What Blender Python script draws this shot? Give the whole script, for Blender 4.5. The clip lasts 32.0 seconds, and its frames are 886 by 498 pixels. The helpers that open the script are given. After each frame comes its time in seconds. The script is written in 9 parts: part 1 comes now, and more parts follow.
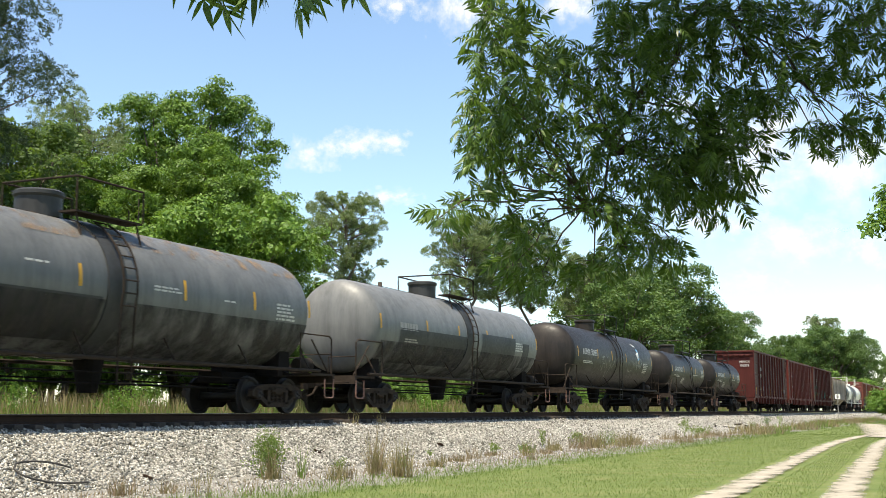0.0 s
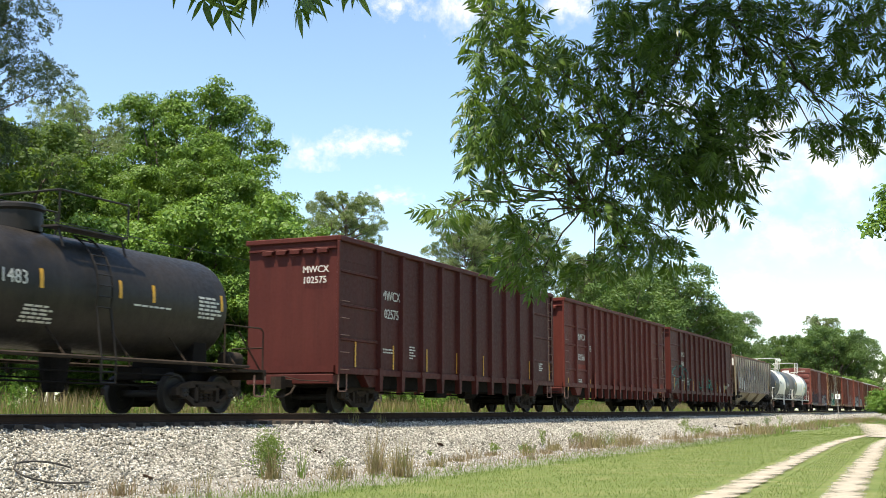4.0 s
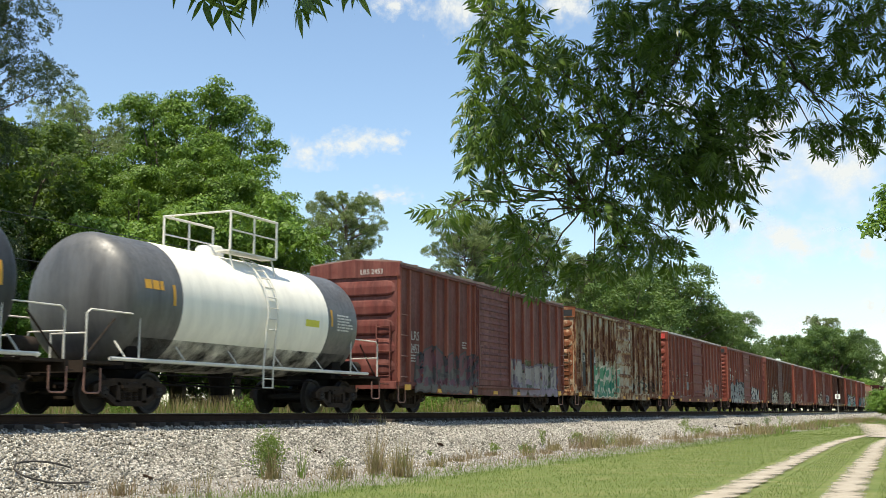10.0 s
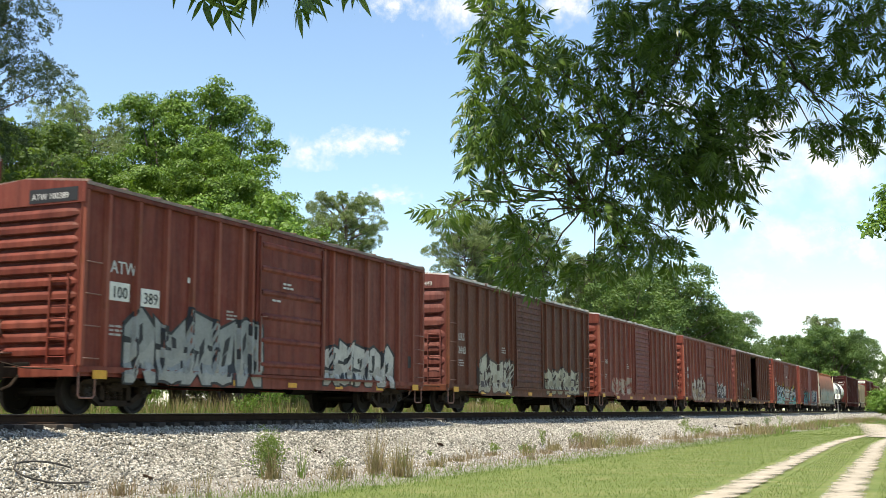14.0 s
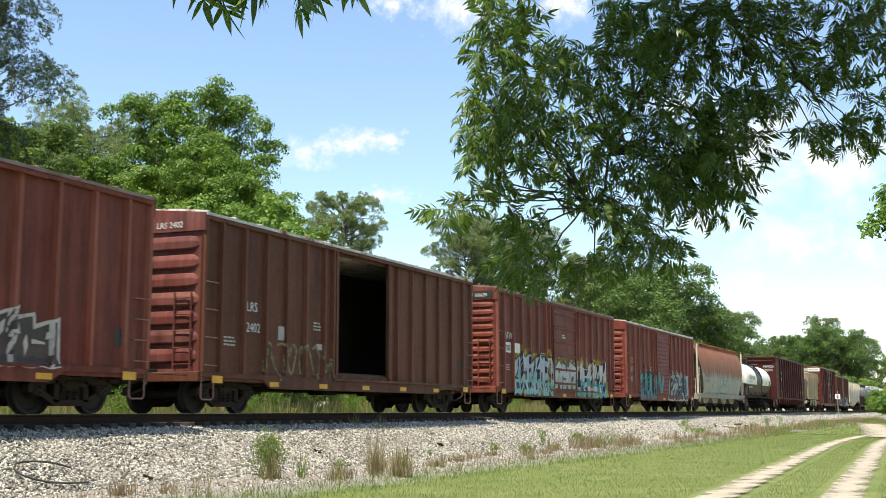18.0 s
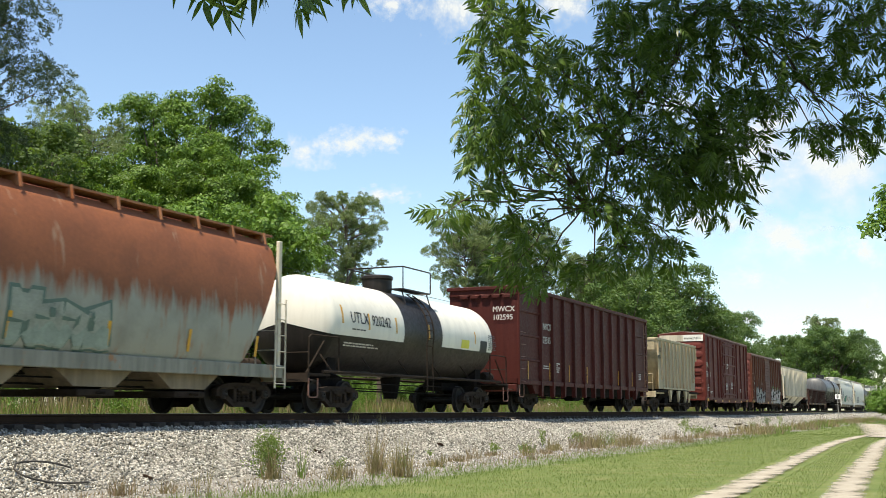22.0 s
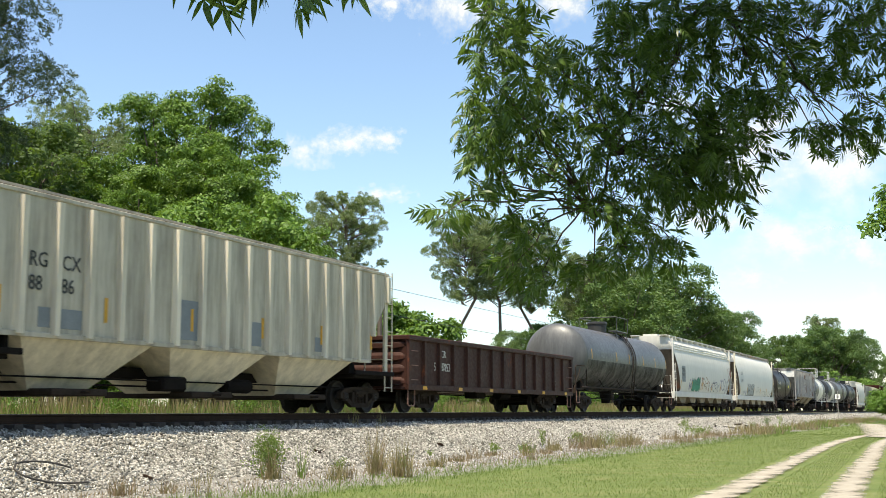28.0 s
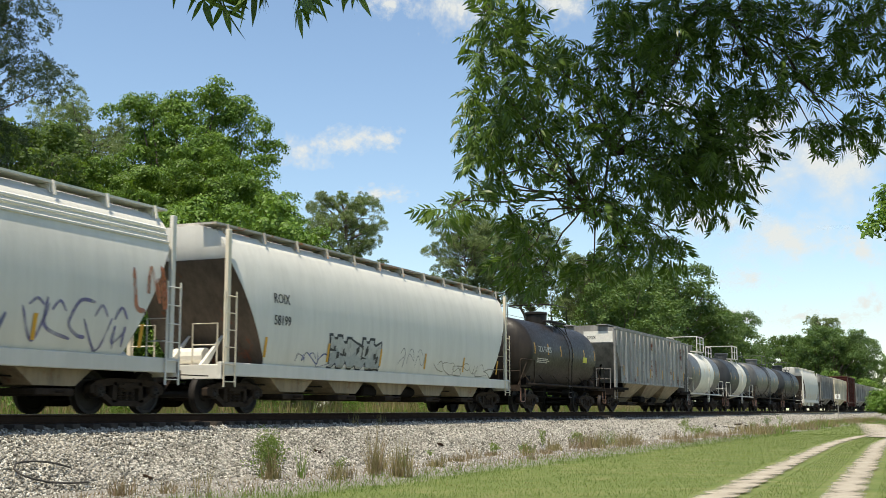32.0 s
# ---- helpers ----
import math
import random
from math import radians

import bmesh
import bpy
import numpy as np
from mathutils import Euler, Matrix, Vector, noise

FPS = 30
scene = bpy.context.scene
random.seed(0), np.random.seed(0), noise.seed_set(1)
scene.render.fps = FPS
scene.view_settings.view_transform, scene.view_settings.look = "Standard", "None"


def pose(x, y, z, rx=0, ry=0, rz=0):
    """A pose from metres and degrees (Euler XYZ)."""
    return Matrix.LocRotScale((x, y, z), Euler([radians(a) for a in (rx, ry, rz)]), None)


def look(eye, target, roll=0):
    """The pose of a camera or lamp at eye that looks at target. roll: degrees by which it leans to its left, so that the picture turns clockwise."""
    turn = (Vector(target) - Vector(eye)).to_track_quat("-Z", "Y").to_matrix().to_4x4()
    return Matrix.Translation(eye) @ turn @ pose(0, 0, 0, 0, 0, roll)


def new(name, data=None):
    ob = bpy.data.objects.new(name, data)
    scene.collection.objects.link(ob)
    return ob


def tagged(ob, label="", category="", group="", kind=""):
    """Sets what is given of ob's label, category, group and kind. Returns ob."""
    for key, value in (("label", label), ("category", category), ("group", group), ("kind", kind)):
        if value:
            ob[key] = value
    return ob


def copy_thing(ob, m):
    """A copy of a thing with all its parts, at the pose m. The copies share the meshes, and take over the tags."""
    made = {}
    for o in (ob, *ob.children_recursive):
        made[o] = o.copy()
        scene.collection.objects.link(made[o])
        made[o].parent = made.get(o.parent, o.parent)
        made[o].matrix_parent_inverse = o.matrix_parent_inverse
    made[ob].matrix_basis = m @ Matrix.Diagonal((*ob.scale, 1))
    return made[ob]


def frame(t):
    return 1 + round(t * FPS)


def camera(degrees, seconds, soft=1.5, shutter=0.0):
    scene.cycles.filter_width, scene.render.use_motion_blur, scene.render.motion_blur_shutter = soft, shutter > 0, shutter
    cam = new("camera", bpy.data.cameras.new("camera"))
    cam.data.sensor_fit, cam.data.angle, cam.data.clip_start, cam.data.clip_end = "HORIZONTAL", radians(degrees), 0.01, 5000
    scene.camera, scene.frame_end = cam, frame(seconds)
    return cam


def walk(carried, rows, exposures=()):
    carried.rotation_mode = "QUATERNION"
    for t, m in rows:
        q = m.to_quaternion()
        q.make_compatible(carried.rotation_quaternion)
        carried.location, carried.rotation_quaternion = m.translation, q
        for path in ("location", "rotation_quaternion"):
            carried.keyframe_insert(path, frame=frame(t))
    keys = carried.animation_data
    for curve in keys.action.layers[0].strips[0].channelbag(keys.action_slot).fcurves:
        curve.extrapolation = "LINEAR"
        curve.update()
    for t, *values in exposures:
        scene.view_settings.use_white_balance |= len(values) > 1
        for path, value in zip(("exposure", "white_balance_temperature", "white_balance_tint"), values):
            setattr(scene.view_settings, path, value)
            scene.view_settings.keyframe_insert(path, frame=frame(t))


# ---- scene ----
from functools import lru_cache

# World: x runs along the track away from the camera, y across to the track, z = 0 on the rail heads.
TRACK_Y = 17.25
EYE = (0.0, 0.0, 0.08)
YAW, PITCH = radians(24.014), radians(7.85)
cam = camera(41.5, 32.0, soft=0.6, shutter=0.12)
AIM = (EYE[0] + math.cos(YAW) * math.cos(PITCH), EYE[1] + math.sin(YAW) * math.cos(PITCH), EYE[2] + math.sin(PITCH))
walk(cam, [(0.0, look(EYE, AIM)), (32.0, look(EYE, AIM))],
     exposures=[(t, s, 6850, 6.8) for t, s in ((0.0, 0.84), (6.0, 0.94), (8.3, 0.86), (9.0, 0.7), (10.0, 0.58), (11.0, 0.8), (13.0, 0.84), (21.1, 0.86), (22.3, 0.62), (23.3, 0.62), (24.2, 0.8), (25.0, 0.8), (27.0, 0.78), (30.0, 0.66), (32.0, 0.42))])

# ---- light: clear midday sky with a high sun ahead of the train and a little behind it
SUN_DIR = Vector((-0.34, 0.05, 0.939)).normalized()
world = bpy.data.worlds.new("sky")
scene.world = world
world.use_nodes = True
wn = world.node_tree
sky = wn.nodes.new("ShaderNodeTexSky")
sky.sky_type = "NISHITA"
sky.sun_disc = False
sky.sun_elevation = math.asin(SUN_DIR.z)
sky.sun_rotation = math.atan2(SUN_DIR.x, SUN_DIR.y)
sky.air_density, sky.dust_density, sky.ozone_density = 1.0, 0.5, 2.3
wn.nodes["Background"].inputs["Strength"].default_value = 0.138
wn.links.new(sky.outputs[0], wn.nodes["Background"].inputs["Color"])

sun_data = bpy.data.lights.new("sun", "SUN")
sun_data.energy, sun_data.angle, sun_data.color = 5.0, radians(0.53), (1.0, 0.92, 0.79)
sun = new("sun", sun_data)
sun.matrix_basis = look(SUN_DIR * 300, (0, 0, 0))


# ---- materials
def nodes_of(name):
    m = bpy.data.materials.new(name)
    m.use_nodes = True
    nt = m.node_tree
    return m, nt, nt.nodes["Principled BSDF"]


def add(nt, kind, **values):
    n = nt.nodes.new(kind)
    for k, v in values.items():
        n.inputs[k.replace("_", " ")].default_value = v
    return n


def ramp(nt, fac, stops):
    r = nt.nodes.new("ShaderNodeValToRGB")
    els = r.color_ramp.elements
    while len(els) < len(stops):
        els.new(0.5)
    for e, (p, c) in zip(els, stops):
        e.position = p
        e.color = (*c, 1) if len(c) == 3 else c
    nt.links.new(fac, r.inputs[0])
    return r


def coords(nt, scale=(1, 1, 1), rnd=True):
    """Object coordinates in metres, shifted by the object's own random number."""
    tc = nt.nodes.new("ShaderNodeTexCoord")
    mp = nt.nodes.new("ShaderNodeMapping")
    mp.inputs["Scale"].default_value = scale
    nt.links.new(tc.outputs["Object"], mp.inputs["Vector"])
    if rnd:
        oi = nt.nodes.new("ShaderNodeObjectInfo")
        mul = nt.nodes.new("ShaderNodeVectorMath")
        mul.operation = "SCALE"
        mul.inputs[0].default_value = (37.0, 19.0, 11.0)
        nt.links.new(oi.outputs["Random"], mul.inputs["Scale"])
        nt.links.new(mul.outputs[0], mp.inputs["Location"])
    return mp.outputs[0]


def mix(nt, fac, a, b):
    m = nt.nodes.new("ShaderNodeMix")
    m.data_type = "RGBA"
    for sock, v in ((m.inputs[0], fac), (m.inputs[6], a), (m.inputs[7], b)):
        if isinstance(v, (int, float)):
            sock.default_value = v
        elif isinstance(v, tuple):
            sock.default_value = (*v, 1)
        else:
            nt.links.new(v, sock)
    return m.outputs[2]


def noise_at(nt, vec, scale, detail=6, rough=0.6):
    n = add(nt, "ShaderNodeTexNoise", Scale=scale, Detail=detail, Roughness=rough)
    nt.links.new(vec, n.inputs["Vector"])
    return n.outputs["Fac"]


def bump(nt, bsdf, height, strength, dist):
    b = add(nt, "ShaderNodeBump", Strength=strength, Distance=dist)
    nt.links.new(height, b.inputs["Height"])
    nt.links.new(b.outputs[0], bsdf.inputs["Normal"])


def math_node(nt, op, a, b=None, c=None):
    n = nt.nodes.new("ShaderNodeMath")
    n.operation = op
    for i, v in enumerate((a, b, c)):
        if v is None:
            continue
        if isinstance(v, (int, float)):
            n.inputs[i].default_value = v
        else:
            nt.links.new(v, n.inputs[i])
    return n.outputs[0]


@lru_cache(None)
def paint(name, base, fade=(0.5, 0.42, 0.38), rust=(0.12, 0.035, 0.014), rust_amt=0.3, fade_amt=0.25, dirt_amt=0.35,
          rough=0.6, patchy=1.0, spec=0.2):
    """Old sprayed steel: chalky faded patches, soot runs down the sheet, rust blooms with dark hearts, each piece a little different."""
    m, nt, p = nodes_of(name)
    v = coords(nt)
    vs = coords(nt, (2.2, 2.2, 0.2))
    blotch = noise_at(nt, v, 0.5 * patchy, 6, 0.66)
    streak = noise_at(nt, vs, 1.3, 7, 0.7)
    runs = noise_at(nt, vs, 4.5, 5, 0.6)
    spots = noise_at(nt, coords(nt, (1, 1, 0.55)), 1.7, 8, 0.72)
    fine = noise_at(nt, v, 9.0, 8, 0.7)
    c = mix(nt, ramp(nt, blotch, [(0.36, (0, 0, 0)), (0.66, (min(1, fade_amt * 1.25),) * 3)]).outputs[0], base, fade)
    c = mix(nt, ramp(nt, runs, [(0.5, (0, 0, 0)), (0.75, (fade_amt * 0.6,) * 3)]).outputs[0], c, fade)
    dirt = ramp(nt, streak, [(0.4, (0, 0, 0)), (0.7, (min(1, dirt_amt * 1.35),) * 3)]).outputs[0]
    c = mix(nt, dirt, c, tuple(0.3 * k for k in base) if max(base) < 0.3 else (0.07, 0.058, 0.045))
    lo = 0.7 - 0.24 * rust_amt
    rusty = ramp(nt, math_node(nt, "MULTIPLY_ADD", fine, 0.22, math_node(nt, "MULTIPLY", spots, 0.8)),
                 [(lo - 0.02, (0, 0, 0)), (lo + 0.05, (min(1, rust_amt * 2.0),) * 3)]).outputs[0]
    c = mix(nt, rusty, c, mix(nt, fine, tuple(0.6 * k for k in rust), tuple(min(1, k * 1.9) for k in rust)))
    oi = nt.nodes.new("ShaderNodeObjectInfo")
    hsv = nt.nodes.new("ShaderNodeHueSaturation")
    nt.links.new(math_node(nt, "MULTIPLY_ADD", oi.outputs["Random"], 0.3, 0.85), hsv.inputs["Value"])
    nt.links.new(c, hsv.inputs["Color"])
    nt.links.new(hsv.outputs[0], p.inputs["Base Color"])
    r = ramp(nt, fine, [(0.3, (rough - 0.12,) * 3), (0.7, (min(1, rough + 0.2),) * 3)])
    nt.links.new(r.outputs[0], p.inputs["Roughness"])
    p.inputs["Specular IOR Level"].default_value = spec
    bump(nt, p, mix(nt, 0.4, blotch, fine), 0.35, 0.025)
    return m


@lru_cache(None)
def plain(name, base, rough=0.6, metal=0.0, var=0.35, scale=3.0, bumpy=0.15, spec=0.4):
    m, nt, p = nodes_of(name)
    v = coords(nt)
    a, b = noise_at(nt, v, scale, 6, 0.65), noise_at(nt, v, scale * 9, 5, 0.6)
    lowc = tuple(max(0, k * (1 - var)) for k in base)
    hic = tuple(min(1, k * (1 + var)) for k in base)
    c = mix(nt, 0.4, ramp(nt, a, [(0.3, lowc), (0.7, hic)]).outputs[0], ramp(nt, b, [(0.3, lowc), (0.7, hic)]).outputs[0])
    nt.links.new(c, p.inputs["Base Color"])
    p.inputs["Roughness"].default_value, p.inputs["Metallic"].default_value = rough, metal
    p.inputs["Specular IOR Level"].default_value = spec
    bump(nt, p, b, bumpy, 0.01)
    return m


@lru_cache(None)
def leafy(name, dark, light, trans=0.35, rough=0.5, patch=0.35, glow=(0.25, 0.4, 0.03)):
    """Leaves: colour by leaf and by bough, with some light coming through."""
    m, nt, p = nodes_of(name)
    geo = nt.nodes.new("ShaderNodeNewGeometry")
    v = coords(nt)
    n = noise_at(nt, v, patch, 3, 0.6)
    f = nt.nodes.new("ShaderNodeMath")
    f.operation = "MULTIPLY_ADD"
    f.inputs[1].default_value = 0.5
    half = nt.nodes.new("ShaderNodeMath")
    half.operation = "MULTIPLY"
    half.inputs[1].default_value = 0.5
    nt.links.new(geo.outputs["Random Per Island"], f.inputs[0])
    nt.links.new(n, half.inputs[0])
    nt.links.new(half.outputs[0], f.inputs[2])
    c = ramp(nt, f.outputs[0], [(0.2, dark), (0.8, light)]).outputs[0]
    nt.links.new(c, p.inputs["Base Color"])
    p.inputs["Roughness"].default_value = rough
    p.inputs["Specular IOR Level"].default_value = 0.3
    t = nt.nodes.new("ShaderNodeBsdfTranslucent")
    tint = mix(nt, 0.5, c, glow)
    nt.links.new(tint, t.inputs["Color"])
    mx = nt.nodes.new("ShaderNodeMixShader")
    mx.inputs[0].default_value = trans
    nt.links.new(p.outputs[0], mx.inputs[1])
    nt.links.new(t.outputs[0], mx.inputs[2])
    nt.links.new(mx.outputs[0], nt.nodes["Material Output"].inputs[0])
    return m


bark = plain("bark", (0.09, 0.07, 0.055), 0.9, var=0.5, scale=6, bumpy=0.6)
pine_bark = plain("pine_bark", (0.13, 0.098, 0.08), 0.9, var=0.45, scale=5, bumpy=0.6)
steel_dark = plain("truck_steel", (0.034, 0.025, 0.019), 0.9, var=0.5, scale=5, bumpy=0.3, spec=0.12)
wheel_steel = plain("wheel_steel", (0.02, 0.016, 0.014), 0.75, 0.1, var=0.4, scale=4)
tread_steel = plain("tread_steel", (0.35, 0.33, 0.31), 0.35, 0.9, var=0.2)
under_black = plain("underframe_black", (0.013, 0.011, 0.01), 0.9, var=0.5, scale=3, spec=0.06)
rail_rust = plain("rail_rust", (0.04, 0.024, 0.016), 0.9, var=0.4, scale=4, bumpy=0.3, spec=0.12)
tie_wood = plain("tie_wood", (0.055, 0.045, 0.038), 0.95, var=0.5, scale=6, bumpy=0.6)
white_letters = plain("white_lettering", (0.52, 0.5, 0.46), 0.6, var=0.25, scale=6, bumpy=0.05)
black_letters = plain("black_lettering", (0.03, 0.03, 0.03), 0.6, var=0.3, scale=6, bumpy=0.05)
faint_white = plain("faint_lettering", (0.36, 0.33, 0.3), 0.7, var=0.3)
yellow_stripe = plain("yellow_reflector", (0.58, 0.3, 0.025), 0.5, var=0.25, scale=6, bumpy=0.05)


# ---- mesh building
class Mesh:
    """Gathers plain solids into one mesh."""

    def __init__(self):
        self.v, self.f = [], []

    def put(self, verts, faces):
        n = len(self.v)
        self.v += [tuple(p) for p in verts]
        self.f += [tuple(i + n for i in q) for q in faces]
        return self

    def box(self, x0, x1, y0, y1, z0, z1, b=0.0):
        if b <= 0:
            vs = [(x, y, z) for x in (x0, x1) for y in (y0, y1) for z in (z0, z1)]
            return self.put(vs, [(0, 1, 3, 2), (4, 6, 7, 5), (0, 4, 5, 1), (2, 3, 7, 6), (0, 2, 6, 4), (1, 5, 7, 3)])
        prof = [(y0 + b, z0), (y1 - b, z0), (y1, z0 + b), (y1, z1 - b), (y1 - b, z1), (y0 + b, z1), (y0, z1 - b), (y0, z0 + b)]
        vs = []
        for x, k in ((x0, b), (x0 + b, 0), (x1 - b, 0), (x1, b)):
            cy, cz, sy, sz = (y0 + y1) / 2, (z0 + z1) / 2, (y1 - y0) / 2, (z1 - z0) / 2
            vs += [(x, cy + (y - cy) * (1 - k / sy), cz + (z - cz) * (1 - k / sz)) for y, z in prof]
        fs = [tuple(range(7, -1, -1)), tuple(range(24, 32))]
        fs += [(r * 8 + i, r * 8 + (i + 1) % 8, r * 8 + 8 + (i + 1) % 8, r * 8 + 8 + i) for r in range(3) for i in range(8)]
        return self.put(vs, fs)

    def prism(self, prof, a, b, axis="x"):
        """Extrude a closed outline from a to b along an axis; the outline's two numbers are the other axes in order."""
        n = len(prof)
        at = {"x": lambda p, q, k: (k, p, q), "y": lambda p, q, k: (p, k, q), "z": lambda p, q, k: (p, q, k)}[axis]
        vs = [at(p, q, a) for p, q in prof] + [at(p, q, b) for p, q in prof]
        fs = [tuple(range(n - 1, -1, -1)), tuple(range(n, 2 * n))]
        fs += [(i, (i + 1) % n, n + (i + 1) % n, n + i) for i in range(n)]
        return self.put(vs, fs)

    def tube(self, pts, r, n=6, r1=None):
        """A round bar through points."""
        pts = [Vector(p) for p in pts]
        vs, fs = [], []
        for i, p in enumerate(pts):
            d = (pts[min(i + 1, len(pts) - 1)] - pts[max(i - 1, 0)]).normalized()
            s = d.orthogonal().normalized() if i == 0 else (s - d * s.dot(d)).normalized()
            u = d.cross(s)
            k = r if r1 is None else r + (r1 - r) * i / max(1, len(pts) - 1)
            vs += [p + (s * math.cos(2 * math.pi * j / n) + u * math.sin(2 * math.pi * j / n)) * k for j in range(n)]
        for i in range(len(pts) - 1):
            fs += [(i * n + j, i * n + (j + 1) % n, i * n + n + (j + 1) % n, i * n + n + j) for j in range(n)]
        fs += [tuple(range(n - 1, -1, -1)), tuple(range((len(pts) - 1) * n, len(pts) * n))]
        return self.put(vs, fs)

    def turn(self, prof, c, axis="y", n=20, a0=0.0, a1=2 * math.pi):
        """Turn an outline of (along, radius) round an axis through c."""
        vs, fs, m = [], [], len(prof)
        full = a1 - a0 > 6.28
        k = n if full else n + 1
        for i in range(k):
            a = a0 + (a1 - a0) * i / n
            co, si = math.cos(a), math.sin(a)
            for h, r in prof:
                vs.append({"x": (c[0] + h, c[1] + r * co, c[2] + r * si), "y": (c[0] + r * co, c[1] + h, c[2] + r * si),
                           "z": (c[0] + r * co, c[1] + r * si, c[2] + h)}[axis])
        for i in range(n):
            j = (i + 1) % k
            fs += [(i * m + q, i * m + q + 1, j * m + q + 1, j * m + q) for q in range(m - 1)]
        return self.put(vs, fs)

    def done(self, name, smooth=False):
        me = bpy.data.meshes.new(name)
        me.from_pydata(self.v, [], self.f)
        bm = bmesh.new()
        bm.from_mesh(me)
        bmesh.ops.recalc_face_normals(bm, faces=bm.faces)
        bm.to_mesh(me)
        bm.free()
        if smooth:
            me.polygons.foreach_set("use_smooth", [True] * len(me.polygons))
            me.set_sharp_from_angle(angle=radians(38))
        return me


def part(name, mesh, material, parent, label="", m=None, smooth=False):
    """Link a mesh as one object under a thing or a part."""
    me = mesh.done(name, smooth) if isinstance(mesh, Mesh) else mesh
    if not me.materials:
        me.materials.append(material)
    ob = new(name, me)
    ob.parent = parent
    if m is not None:
        ob.matrix_basis = m
    if not me.materials[0] == material:
        ob.material_slots[0].link = "OBJECT"
        ob.material_slots[0].material = material
    return tagged(ob, label)


def thing(name, label, category, m=None, group="", kind=""):
    ob = new(name)
    ob.empty_display_size = 0.3
    if m is not None:
        ob.matrix_basis = m
    return tagged(ob, label, category, group, kind)


def words(text, size, align="LEFT", squeeze=1.0, weight=0.0):
    """Flat letters of that cap height, facing -y, standing on z = 0."""
    cu = bpy.data.curves.new("letters", "FONT")
    cu.body, cu.size, cu.align_x = text, size / 0.73, align
    cu.offset = weight
    cu.resolution_u = 2
    ob = bpy.data.objects.new("letters", cu)
    me = bpy.data.meshes.new_from_object(ob)
    bpy.data.objects.remove(ob)
    me.transform(Matrix.Rotation(radians(90), 4, "X") @ Matrix.Diagonal((squeeze, 1, 1, 1)))
    # a second coat, a little to the side, for the fat strokes of a stencil
    v, f = [tuple(p.co) for p in me.vertices], [tuple(q.vertices) for q in me.polygons]
    bold = bpy.data.meshes.new("letters")
    bold.from_pydata(v + [(x + size * 0.04, y - 0.0012, z) for x, y, z in v], [], f + [tuple(i + len(v) for i in q) for q in f])
    return bold


# ---- ground, road, ballast and track
LAWN_Z = -1.37


def smooth(a, b, t):
    t = min(1, max(0, (t - a) / (b - a)))
    return t * t * (3 - 2 * t)


def ground_z(y):
    """The lie of the land across the line."""
    near = LAWN_Z + 0.1 * smooth(10.2, 12.6, y)
    return near + 1.05 * smooth(19, 22.5, y)


def ballast_z(y):
    d = abs(y - TRACK_Y)
    return -0.225 - 0.17 * smooth(0.85, 1.75, d) if d < 1.75 else -0.395 - (d - 1.75) * 0.47


def sheet(name, xs, ys, height, material, rough=0.0, freq=1.0):
    vs = [(x, y, height(x, y) + rough * noise.noise(Vector((x * freq, y * freq, 0)))) for x in xs for y in ys]
    n = len(ys)
    fs = [(i * n + j, i * n + n + j, i * n + n + j + 1, i * n + j + 1) for i in range(len(xs) - 1) for j in range(n - 1)]
    me = bpy.data.meshes.new(name)
    me.from_pydata(vs, [], fs)
    me.polygons.foreach_set("use_smooth", [True] * len(me.polygons))
    me.materials.append(material)
    return new(name, me)


def spread(stops):
    """Coordinates from runs of (start, end, step)."""
    out = []
    for a, b, s in stops:
        out += list(np.arange(a, b, s))
    return [float(x) for x in out] + [float(stops[-1][1])]


